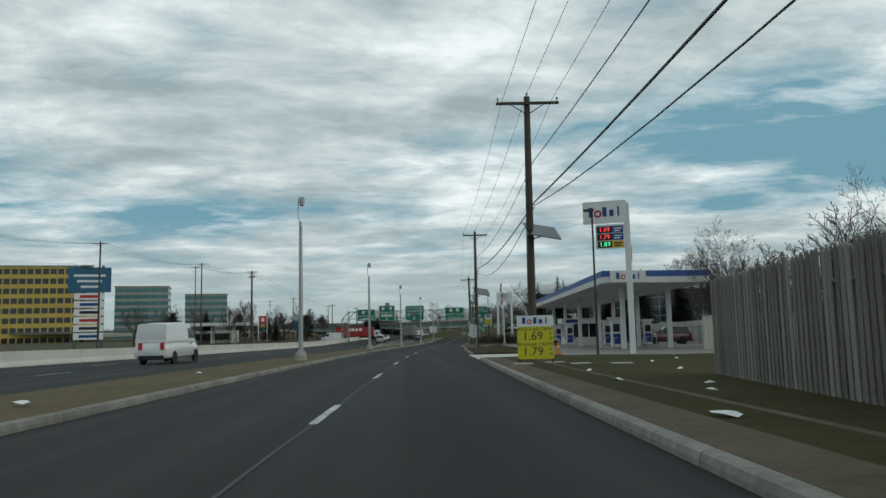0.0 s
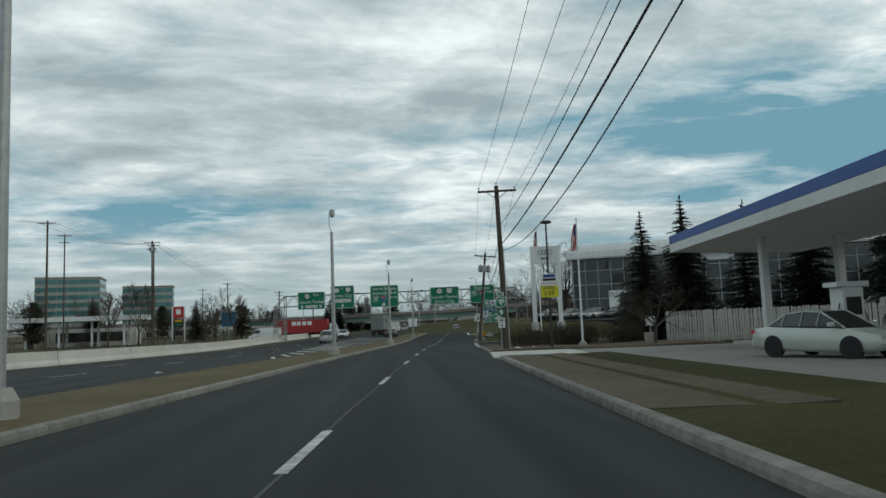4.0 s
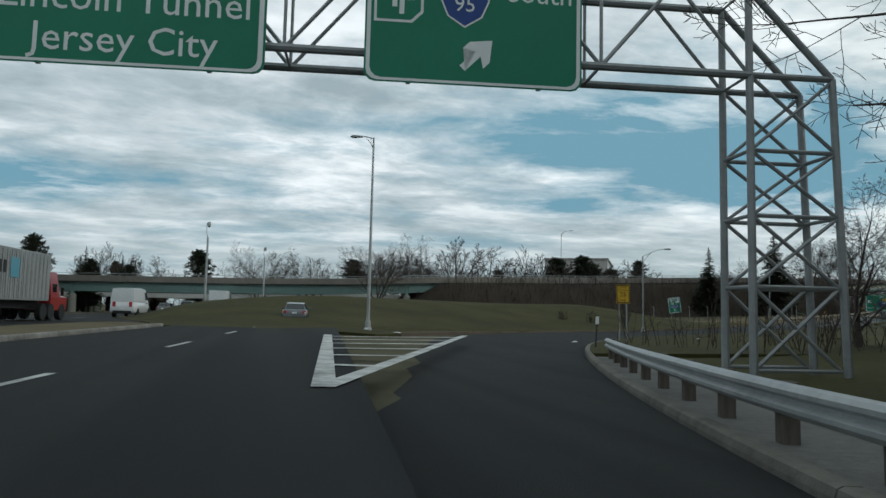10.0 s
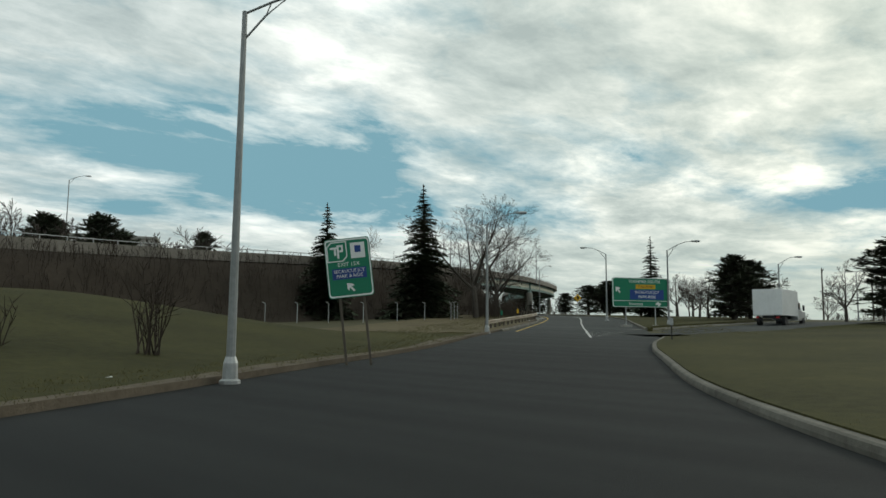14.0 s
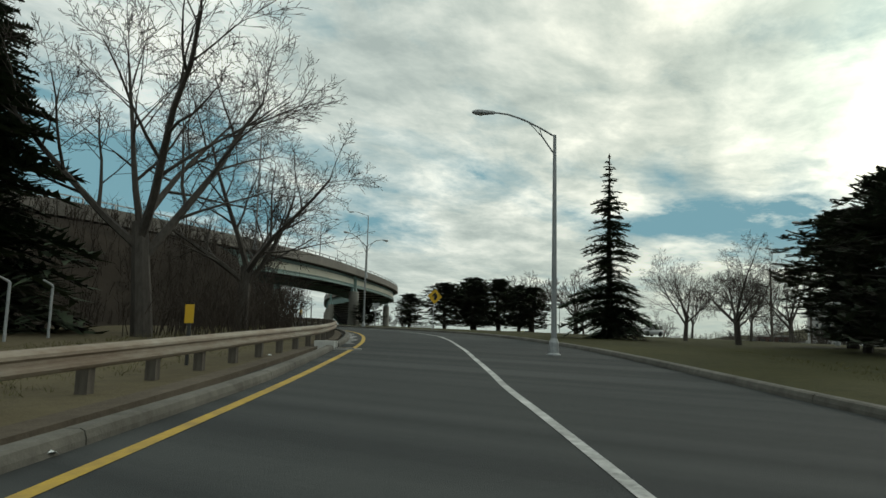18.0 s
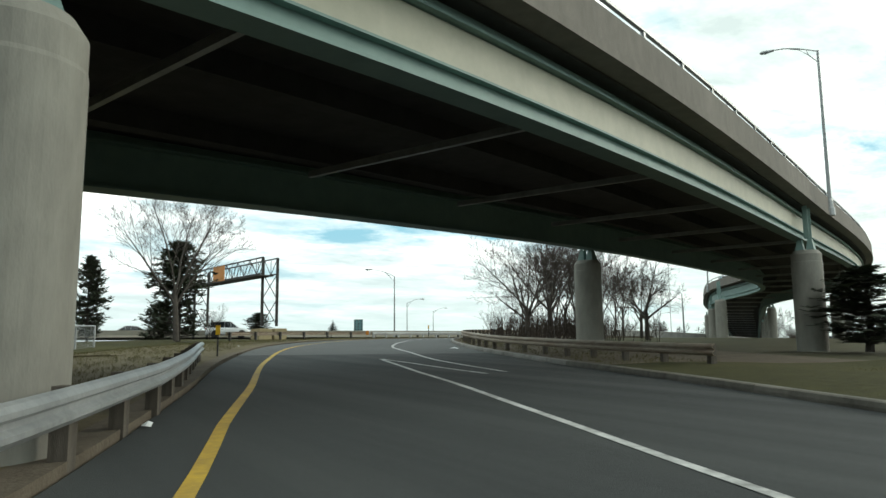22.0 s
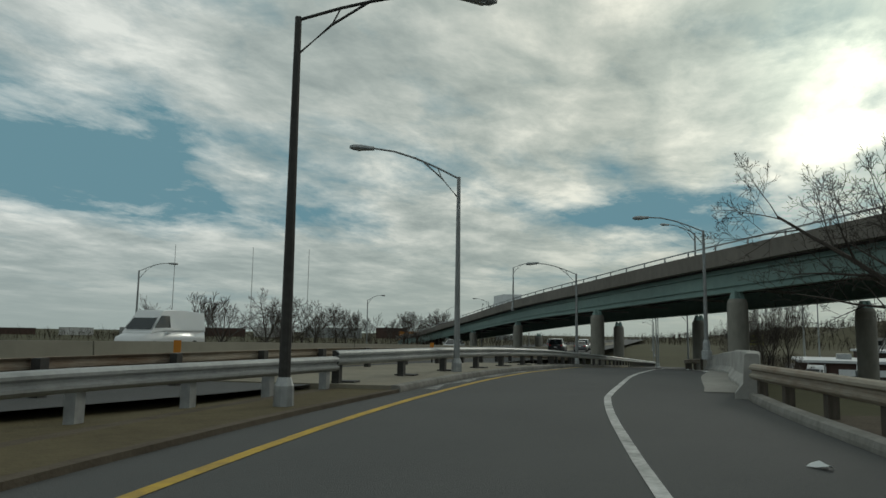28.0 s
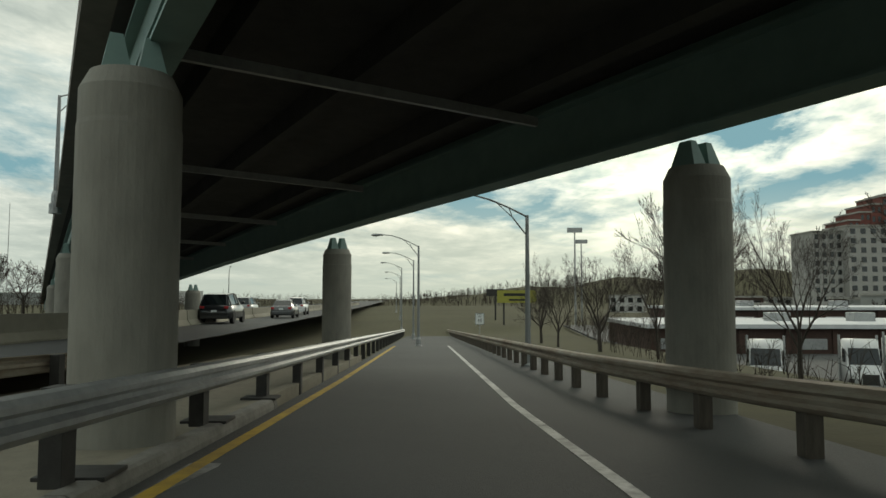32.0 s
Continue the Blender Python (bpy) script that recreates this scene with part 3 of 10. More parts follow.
BRANCH = Line([(0, *ramp_line.off(17.5, 3.4, -0.03)), (1, 90.5, 244.2, land(90.5, 244.2) - 0.03), (2, 110, 244.2, land(110, 244.2) - 0.03), (3, 135, 240.5, land(135, 240.5) - 0.03), (4, 190, 228, -1.4), (5, 300, 205, -1.6)])
strip("road_branch", BRANCH, 0.05, 5, -4.4, 4.2, 0.004, ASPHALT, "dark asphalt local road branching towards the town", 3)["category"] = "road"
# the wide highway on the far side, which the upper ramp runs beside
HWY = Line([(0, 110, 384, 2.9), (1, 150, 373.5, 2.8), (2, 180, 367.2, 2.72), (3, 195, 366.6, 2.6), (4, 220, 371.2, 2.2), (5, 243, 374.5, 1.75), (6, 300, 384, 1.3), (7, 415, 402, 0.8), (9, 700, 446, 0.3), (12, 1100, 506, 0.0)])
strip("road_highway", HWY, 0, 12, -21, 4.6, 0.03, ASPHALT_WORN, "wide worn grey highway beyond the steel barrier", 5)["category"] = "road"

KERB_PROFILE = [(-0.02, -0.12), (-0.02, 0.06), (0.0, 0.13), (0.04, 0.15), (0.18, 0.15), (0.18, -0.12)]


def kerb(line, a, b, offset, side, name="kerb", label="weathered pale concrete kerb, chipped along its edge", mtl=None):
    """A kerb of stones laid end to end; side +1 stands at the right of the road."""
    fo = offset if callable(offset) else (lambda k: offset)
    root = thing(name, Matrix(), label, "kerb", kind="structure")
    ks = line.stations(a, b, 6.0)
    prof = [(du * side, dz) for du, dz in KERB_PROFILE]
    if side < 0:
        prof = prof[::-1]
    for k0, k1 in zip(ks, ks[1:]):
        sweep("kerbstone", line, k0, k1 - (k1 - k0) * 0.004, fo, prof, mtl or KERB, "", 2.0, "", root)
    return root


def dashes(line, first, count, period, length, u, width, material, name, label):
    """Broken line of painted dashes, each a piece of its own."""
    root = thing(name, Matrix(), label, "road marking", kind="structure")
    k = first
    for i in range(count):
        v = np.linalg.norm((line.at(k + 0.05) - line.at(k - 0.05))[:2]) / 0.1
        strip("dash", line, k, k + length / v, u - width / 2, u + width / 2, 0.008, material, "", 1.6, kind="", parent=root)
        k += period / v
    return root


def painted(line, a, b, u, width, material, name, label, dz=0.012):
    fu = u if callable(u) else (lambda k: u)
    ob = strip(name, line, a, b, lambda k: fu(k) - width / 2, lambda k: fu(k) + width / 2, dz, material, label, 1.5)
    ob["category"] = "road marking"
    return ob


kerb(main_line, -4, 12.0, -6.0, -1, "kerb_median")
kerb(ramp_line, 29.2, 33, lambda k: LK(k), -1, "kerb_bridge", "yellowed concrete bridge kerb streaked with dirt")
LANE_DASHES = thing("lane_dashes", Matrix(), "broken white lane line, worn thin by traffic", "road marking", kind="structure")
dashes(main_line, 0.4, 30, 12.2, 3.05, -20.2, 0.13, WHITE_LINE, "lane_dashes_collector", "broken white lane line of the far carriageway")
dashes(main_line, 0.4, 30, 12.2, 3.05, -16.6, 0.13, WHITE_LINE, "lane_dashes_collector", "broken white lane line of the far carriageway")
painted(ramp_line, 17.6, 36, YEL, 0.15, YELLOW_LINE, "edge_line_yellow", "solid yellow edge line, scuffed and faded")
painted(ramp_line, 17.5, 24.0, WHT, 0.13, WHITE_LINE, "edge_line_white", "solid white line, cracked and worn")
painted(ramp_line, 23.35, 24.0, lerp_table([(23.35, 3.4), (23.62, 2.65), (23.78, 2.3), (24.0, 1.52)]), 0.12, WHITE_LINE, "gore_line", "solid white line closing the merging lane")
painted(ramp_line, 23.4, 36, MERGE, 0.13, WHITE_LINE, "lane_line_white", "long white line, cracked and worn")
# verges and lawns
strip("median", main_line, -5, 12.0, -9.8, -6.17, lambda c: 0.13 + 0.06 * math.sin(c * math.pi), MEDIAN, "bare brown median strip with thin winter turf", 2, 4)["category"] = "median"

# ---------------------------------------------------------------- the flyover
FLY = Line([(0, -260, 322, 2.2), (1, -150, 306, 2.4), (2, -60, 293, 2.8), (3, 18.5, 283.5, 3.4), (3.6, 45, 287, 4.7), (4.2, 72, 293.5, 5.7), (5, 105, 296.5, 7.0), (6, 133.2, 301.6, 7.9), (7, 161.2, 312.0, 8.85), (8, 193.4, 325.4, 8.85), (9, 206.8, 341.0, 8.45), (10, 219.5, 352, 7.95), (11, 233.1, 361.7, 7.55), (12, 252, 374.4, 7.05), (13, 282, 394.8, 5.6), (14, 325, 424, 3.6), (15, 390, 468, 2.0)])
SIZE = lerp_table([(0, 0.8), (3, 0.8), (5, 1.0), (7, 1.0), (9.6, 0.73), (15, 0.73)])   # the structure slims towards its far end


DEEP = lerp_table([(0, 1.0), (4, 1.0), (5, 0.86), (7.5, 0.86), (9.5, 1.0), (15, 1.0)])   # depth of the structure against its width
BANK = lerp_table([(8, 0.0), (10, 0.03), (12, 0.035), (14, 0.0)])   # fall of the deck to the right, in metres a metre


WIDE = lerp_table([(4.6, 1.0), (5.5, 1.75), (6.2, 1.6), (6.6, 1.4), (7.05, 1.05), (7.6, 1.0)])   # the far side flares where a lane joins


BROAD = lerp_table([(9.2, 1.0), (10.2, 1.30), (11.8, 1.26), (13, 1.12), (15, 1.0)])   # the near side widens past the second crossing


def fly_u(k, u):
    return u * SIZE(k) * (WIDE(k) if u < 0 else BROAD(k))


def fly_sweep(name, a, b, profile, mtl, label, step, root):
    """Like sweep(), with the profile slimmed by SIZE."""
    ks = FLY.stations(a, b, step)
    n = len(profile)
    verts = [tuple(FLY.off(k, fly_u(k, du), dz * SIZE(k) * DEEP(k) - BANK(k) * fly_u(k, du))) for k in ks for du, dz in profile]
    faces = [(j * n + c, j * n + (c + 1) % n, (j + 1) * n + (c + 1) % n, (j + 1) * n + c) for j in range(len(ks) - 1) for c in range(n)]
    faces += [tuple(range(n - 1, -1, -1)), tuple((len(ks) - 1) * n + c for c in range(n))]
    return pydata(name, verts, faces, mtl, root, label)


HALF = 5.0          # from the line to the fascia


def flyover():
    a, b = 2.2, 14.5
    root = thing("flyover", Matrix(), "curved highway flyover with painted steel girders and concrete parapets", "bridge", kind="structure")
    fly_sweep("deck", 0.5, b, [(-HALF + 0.3, -0.95), (HALF - 0.3, -0.95), (HALF - 0.3, -0.9), (-HALF + 0.3, -0.9)], ASPHALT_WORN, "", 3, root)
    for s in (-1, 1):
        slab = [(s * (HALF - 0.25), 0.0), (s * HALF, 0.0), (s * HALF, -0.86), (s * (HALF + 0.04), -0.86), (s * (HALF + 0.04), -1.10), (s * (HALF - 0.55), -1.10), (s * (HALF - 0.55), -0.95), (s * (HALF - 0.25), -0.9)]
        fly_sweep("parapet", 0.5, b, slab if s > 0 else slab[::-1], DECKC, "stained brown concrete parapet", 2.0, root)
        for name, lo, hi, du, w in (("top_flange", -1.50, -1.44, 0.9, 0.42), ("bottom_flange", -2.86, -2.80, 0.9, 0.5)):
            prof = [(s * (HALF - du) - w / 2, lo), (s * (HALF - du) + w / 2, lo), (s * (HALF - du) + w / 2, hi), (s * (HALF - du) - w / 2, hi)]
            fly_sweep(name, a, b, prof, GIRDER, "", 2.0, root)
        prof = [(s * (HALF - 0.9) - 0.02, -2.8), (s * (HALF - 0.9) + 0.02, -2.8), (s * (HALF - 0.9) + 0.02, -1.1), (s * (HALF - 0.9) - 0.02, -1.1)]
        fly_sweep("girder", a, b, prof, GIRDER, "sea-green painted plate girder", 2.0, root)
        # a slim stiffening lip low on the girder
        prof = [(s * (HALF - 0.88), -2.42), (s * (HALF - 0.74), -2.42), (s * (HALF - 0.74), -2.37), (s * (HALF - 0.88), -2.37)]
        fly_sweep("stiffener_lip", a, b, prof if s > 0 else prof[::-1], GIRDER, "", 2.0, root)
        rail = [(s * (HALF - 0.16) - 0.05, 0.34), (s * (HALF - 0.16) + 0.05, 0.34), (s * (HALF - 0.16) + 0.05, 0.42), (s * (HALF - 0.16) - 0.05, 0.42)]
        fly_sweep("rail", 0.5, b, rail, GALV, "steel parapet rail", 2.0, root)
        pm = bmesh.new()
        box(pm, -0.04, 0.04, -0.05, 0.05, 0, 0.36)
        first = part("rail_post", pm, GALV, root)
        ks = FLY.stations(2.6, b, 2.5)
        first.matrix_basis = FLY.put(ks[0], fly_u(ks[0], s * (HALF - 0.16)))
        for k in ks[1:]:
            o = new("rail_post", first.data)
            o.parent, o.matrix_basis = root, FLY.put(k, fly_u(k, s * (HALF - 0.16)), -BANK(k) * fly_u(k, s * (HALF - 0.16))) @ Matrix.Diagonal((SIZE(k), SIZE(k), SIZE(k), 1))
    # inner girders and soffit share one tone, darker than the outer girders
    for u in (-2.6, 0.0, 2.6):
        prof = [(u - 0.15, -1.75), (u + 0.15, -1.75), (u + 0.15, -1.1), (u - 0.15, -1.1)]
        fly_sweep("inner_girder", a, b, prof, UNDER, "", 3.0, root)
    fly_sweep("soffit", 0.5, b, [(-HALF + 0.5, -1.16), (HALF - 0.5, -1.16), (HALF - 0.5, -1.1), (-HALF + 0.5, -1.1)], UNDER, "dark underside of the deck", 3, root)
    cb = bmesh.new()
    box(cb, -HALF + 0.95, HALF - 0.95, -0.06, 0.06, -2.2, -2.0)
    first = part("cross_brace", cb, GALV, root)
    ks = FLY.stations(4.6, b, 7.0)
    first.matrix_basis = FLY.put(ks[0], 0)
    for k in ks[1:]:
        o = new("cross_brace", first.data)
        o.parent, o.matrix_basis = root, FLY.put(k, 0) @ pose(0, 0, 0, 0, math.degrees(BANK(k)), 0) @ Matrix.Diagonal((SIZE(k), SIZE(k), SIZE(k) * DEEP(k), 1))


flyover()


def pier_shape(height, r):
    bm = bmesh.new()
    lathe(bm, [(r, 0), (r, height - 0.55), (r * 0.98, height - 0.5), (r * 0.98, height - 0.18), (r * 0.80, height)], 40)
    return bm


def pier(k, u, r=0.66, at=None, label="round grey concrete bridge pier, rain-stained at its cap"):
    g, d = SIZE(k), SIZE(k) * DEEP(k)
    p = FLY.off(k, fly_u(k, u), -BANK(k) * fly_u(k, u))
    if at:
        p = Vector((at[0], at[1], p.z))
    z0 = terrain(p.x, p.y) - 0.4
    top, low, high, r = p.z - 2.86 * d - 0.52 * g, p.z - 2.86 * d, p.z - 1.1 * d, r * g
    ob = thing("bridge_pier", pose(p.x, p.y, z0, 0, 0, FLY.yaw(k)), label, "bridge pier", "flyover piers")
    part("column", pier_shape(top - z0, r), PIERC, ob)
    bm = bmesh.new()
    for dx in (-0.22 * g, 0.22 * g):
        hexa(bm, [(dx - 0.18 * g, -0.3 * g, top - z0), (dx + 0.18 * g, -0.3 * g, top - z0), (dx + 0.18 * g, 0.3 * g, top - z0), (dx - 0.18 * g, 0.3 * g, top - z0),
                  (dx - 0.08 * g, -0.14 * g, low - z0), (dx + 0.08 * g, -0.14 * g, low - z0), (dx + 0.08 * g, 0.14 * g, low - z0), (dx - 0.08 * g, 0.14 * g, low - z0)])
    part("bearing", bm, GIRDER, ob, "teal steel rocker bearing")
    s = 1 if u > 0 else -1
    for dy in (() if at and k > 9 else (-0.35 * g, 0.35 * g)):
        bm = bmesh.new()
        box(bm, min(0.03 * s, 0.24 * s) * g, max(0.03 * s, 0.24 * s) * g, dy - 0.025, dy + 0.025, low - z0, high - z0)
        part("stiffener", bm, GIRDER, ob, "teal bearing stiffener")
    return ob


ROW = HALF - 0.9
for k, u in ((2.55, ROW), (2.55, -ROW), (3.0, ROW), (3.0, -ROW), (3.35, ROW), (5.8, -ROW), (8.3, ROW), (9.15, ROW), (9.2, -ROW)):
    pier(k, u)
for k, u, x, y in ((6.03, ROW, 134.5, 298.1), (7.0, -ROW, 159.2, 316.4), (7.05, ROW, 165.6, 309.0), (8.45, -ROW, 195.6, 336.0), (9.93, -ROW, 217.86, 354.71), (10.1, ROW, 222.65, 348.9), (10.95, -ROW, 231.5, 364.62), (11.05, ROW, 235.55, 358.15), (11.72, ROW, 248.5, 366.5), (12.0, -ROW, 250.4, 377.1), (12.6, -ROW, 268.9, 389.7), (12.72, ROW, 270.0, 381.0), (13.15, -ROW, 286.5, 401.5)):
    pier(k, u, 0.66, (x, y))
# added panel facing the ramp before the crossing; its cream colour stands in for light
fly_sweep("fascia_girder_panel", 6.04, 8.3, [(HALF - 0.86, -2.36), (HALF - 0.84, -2.36), (HALF - 0.84, -1.52), (HALF - 0.86, -1.52)], GIRDER_LIT, "girder face coloured cream for the light falling on it", 2.0, bpy.data.objects["flyover"])


def second_overpass():
    """The lower bridge behind the flyover, across the main road."""
    line = Line([(0, -200, 330, 0.6), (1, -60, 318, 1.0), (2, 20, 312, 1.3), (3, 90, 309, 1.6)])
    root = thing("overpass", Matrix(), "low concrete overpass crossing the highway", "bridge", kind="structure")
    sweep("deck", line, 0, 3, 0, [(-5, 0.55), (-5, -0.9), (5, -0.9), (5, 0.55), (4.7, 0.55), (4.7, -0.3), (-4.7, -0.3), (-4.7, 0.55)], PALEC, "", 6, "", root)
    for k in (1.2, 1.5, 1.8, 2.1, 2.4):
        for u in (-3.5, 3.5):
            p = line.off(k, u)
            ob = part("column", boxed(p.x - 0.5, p.x + 0.5, p.y - 0.5, p.y + 0.5, -3.2, p.z - 0.9, bevel=0.05), PIERC, root)


second_overpass()

# ---------------------------------------------------------------- kinds of things
def bent(base, direction, length, n, bend, rng):
    """Points of a limb that wanders and curves upward."""
    pts, d, p = [Vector(base)], Vector(direction).normalized(), Vector(base)
    for i in range(n):
        d = (d + Vector((rng.uniform(-1, 1), rng.uniform(-1, 1), rng.uniform(-0.5, 0.8))) * bend).normalized()
        p = p + d * (length / n)
        pts.append(p.copy())
    return pts


class Wood:
    """Collects tapered limbs as plain lists."""

    def __init__(self):
        self.v, self.f = [], []

    def limb(self, pts, r0, r1, n):
        ring0 = None
        for i, p in enumerate(pts):
            w = (pts[min(i + 1, len(pts) - 1)] - pts[max(i - 1, 0)]).normalized()
            a = w.orthogonal().normalized()
            b = w.cross(a)
            r = r0 + (r1 - r0) * i / (len(pts) - 1)
            start = len(self.v)
            for j in range(n):
                c, s = math.cos(2 * math.pi * j / n), math.sin(2 * math.pi * j / n)
                self.v.append(tuple(p + (a * c + b * s) * r))
            if ring0 is not None:
                for j in range(n):
                    self.f.append((ring0 + j, ring0 + (j + 1) % n, start + (j + 1) % n, start + j))
            ring0 = start


def bare_tree_meshes(seed, height, trunk_r, spread=0.75, fine=True, fork_at=0.28, upright=0.35, thin=0.0045):
    """A trunk that parts into arching limbs; each bears side branches along its length, down to fine twigs."""
    rng = random.Random(seed)
    limbs, twigs = Wood(), Wood()
    counts = (5, 8, 6, 5, 4) if fine else (5, 7, 6, 4)
    reach = (1.75, 0.60, 0.56, 0.58, 0.60)

    def grow(base, d, length, r, level):
        n = 5 if level < 2 else (4 if level == 2 else 3)
        pts = bent(base, d, length, n, (0.07, 0.13, 0.16, 0.18, 0.2, 0.2)[level], rng)
        tip = max(r * (0.72 if level == 0 else 0.30), thin)
        (limbs if level < 3 else twigs).limb(pts, r, tip, 8 if level == 0 else (5 if level < 3 else 3))
        if level >= len(counts):
            return
        for i in range(counts[level]):
            lo = 0.62 if level == 0 else 0.20
            f = 1.0 if i == 0 else lo + (1 - lo) * (i - 0.5 + rng.uniform(-0.4, 0.4)) / max(1, counts[level] - 1)
            f = min(1.0, max(lo, f))
            j = min(len(pts) - 2, int(f * (len(pts) - 1)))
            at = pts[j].lerp(pts[j + 1], f * (len(pts) - 1) - j)
            axis = (pts[j + 1] - pts[j]).normalized()
            side = axis.orthogonal().normalized()
            side.rotate(Matrix.Rotation(i * 2.4 + rng.uniform(-0.5, 0.5), 3, axis))
            sp = spread * rng.uniform(0.75, 1.2) * (0.4 if i == 0 else 1)
            nd = (axis * math.cos(sp) + side * math.sin(sp) + Vector((0, 0, upright * rng.uniform(0.1, 0.7)))).normalized()
            here = r + (tip - r) * f
            far = length * reach[level] * rng.uniform(0.75, 1.15) * (1.0 if level == 0 else 1.15 - 0.55 * f)
            grow(at, nd, far, max(here * (0.62 if level == 0 else 0.55) * rng.uniform(0.8, 1.1), thin), level + 1)

    grow(Vector((0, 0, 0)), Vector((rng.uniform(-0.05, 0.05), rng.uniform(-0.05, 0.05), 1)), height * fork_at, trunk_r, 0)
    top = max(p[2] for p in limbs.v + twigs.v)
    out = []
    for w, mtl, nm in ((limbs, BARK, "trunk"), (twigs, TWIG, "crown")):
        me = bpy.data.meshes.new(nm)
        k = height / top
        me.from_pydata([(x * k, y * k, z * k) for x, y, z in w.v], [], w.f)
        me.materials.append(mtl)
        out.append(me)
    return out


BARE = {}


def bare_tree(x, y, height, shape=0, turn=0.0, z=None, label="leafless winter tree with a spreading crown of fine twigs", group="bare trees", wide=1.0):
    specs = [(11, 0.22, 0.78, 6, 0.27, 0.22), (12, 0.18, 0.62, 6, 0.30, 0.34), (13, 0.23, 0.86, 6, 0.24, 0.14), (14, 0.12, 0.50, 6, 0.22, 0.45), (15, 0.16, 0.95, 6, 0.18, 0.08)]
    # crowns that are only ever seen from afar are built of fewer, stouter twigs
    if ((SAMPLES[:, 0] - x) ** 2 + (SAMPLES[:, 1] - y) ** 2).min() > 28.0 ** 2:
        shape += 5
    if shape not in BARE:
        s = specs[shape % 5]
        far = shape >= 5
        BARE[shape] = bare_tree_meshes(s[0], 10.0, s[1] * (1.15 if far else 1), s[2], not far, s[4], s[5], 0.017 if far else 0.0055)
    k = height / 10.0
    z = terrain(x, y) if z is None else z
    ob = thing("tree", pose(x, y, z - 0.1, 0, 0, turn), label, "tree", group)
    for nm, me in zip(("trunk", "crown"), BARE[shape]):
        o = new(nm, me)
        o.parent = ob
        o.matrix_basis = Matrix.Diagonal((k * wide, k * wide, k, 1))
    return ob


CONIFERS = {}


def conifer(x, y, height, radius, shape=0, turn=0.0, z=None, label="dark green spruce with drooping tiered branches", group="conifers", bare=0.06):
    """Shape 0 to 2: narrow spruces; 3 and 4: broad ragged pines."""
    if shape not in CONIFERS:
        rng = random.Random(40 + shape)
        stem, needles = Wood(), ([], [])
        pine = shape >= 3
        stem.limb([Vector((0, 0, 0)), Vector((0.02, 0.01, 0.5)), Vector((0, 0, 1.0))], 0.028, 0.003, 6)

        def needle_fan(p, d, length, droop):
            side = Vector((-d.y, d.x, 0)).normalized()
            q, n = p.copy(), 7
            for i in range(n):
                step = d * (length / n) + Vector((0, 0, -droop * length / n * (i / n)))
                nq = q + step
                for s in (-1, 1):
                    for r in range(3):
                        w = length * 0.42 * (1 - 0.6 * i / n) * rng.uniform(0.5, 1.2)
                        b = q.lerp(nq, r / 3)
                        tip = b + side * s * w + d * w * rng.uniform(0.3, 0.8) + Vector((0, 0, rng.uniform(-0.35, 0.25) * w))
                        k = len(needles[0])
                        hw = d * (length * 0.045)
                        needles[0].extend([tuple(b - hw), tuple(b + hw), tuple(tip)])
                        needles[1].append((k, k + 1, k + 2))
                stem.limb([q, nq], 0.0035, 0.0025, 3)
                q = nq

        if not pine:
            tiers = 34 if shape != 2 else 30
            for t in range(tiers):
                f = t / (tiers - 1)
                z0 = 0.05 + 0.93 * f
                reach = (1 - f) ** 0.85 * (0.88 + 0.24 * rng.random()) * (1.0 if shape != 2 else rng.choice((0.7, 0.95, 1.15))) + 0.05
                for b in range((16 if f < 0.7 else 9) if shape != 2 else (20 if f < 0.2 else 11 if f < 0.75 else 7)):
                    a = rng.uniform(0, 2 * math.pi)
                    d = Vector((math.cos(a), math.sin(a), 0.12 + 0.55 * f - 0.25 * (1 - f))).normalized()
                    needle_fan(Vector((0, 0, z0 + rng.uniform(-0.01, 0.01))), Vector((d.x, d.y, d.z * 0.4)), 0.30 * reach * rng.uniform(0.6, 1.12), 0.5)
        else:
            for t in range(165):
                f = rng.uniform(0.05, 1.0) ** 0.85
                a = rng.uniform(0, 2 * math.pi)
                reach = (0.36 if shape == 3 else 0.30) * (math.sin(min(1, (1.03 - f) * 2.2) * math.pi / 2)) * rng.uniform(0.4, 1.1)
                d = Vector((math.cos(a), math.sin(a), rng.uniform(0.0, 0.45)))
                p0 = Vector((0, 0, f * 0.97))
                stem.limb([p0, p0 + d * reach * 0.7], 0.008, 0.004, 3)
                for c in range(4):
                    q = p0 + d * reach * rng.uniform(0.35, 1.0) + Vector((rng.uniform(-0.05, 0.05), rng.uniform(-0.05, 0.05), rng.uniform(-0.02, 0.03)))
                    for e in range(5):
                        aa = rng.uniform(0, 2 * math.pi)
                        needle_fan(q, Vector((math.cos(aa), math.sin(aa), rng.uniform(-0.1, 0.7))).normalized(), rng.uniform(0.04, 0.085), 0.1)
        a = bpy.data.meshes.new("trunk")
        a.from_pydata(stem.v, [], stem.f)
        a.materials.append(BARK)
        b = bpy.data.meshes.new("crown")
        b.from_pydata(needles[0], [], needles[1])
        b.materials.append(NEEDLE)
        CONIFERS[shape] = (a, b)
    z = terrain(x, y) if z is None else z
    ob = thing("conifer", pose(x, y, z - 0.05, 0, 0, turn), label, "tree", group)
    base = 0.262 if shape < 3 else 0.33
    for nm, me in zip(("trunk", "crown"), CONIFERS[shape]):
        o = new(nm, me)
        o.parent = ob
        o.matrix_basis = Matrix.Diagonal((radius / base, radius / base, height, 1))
    return ob


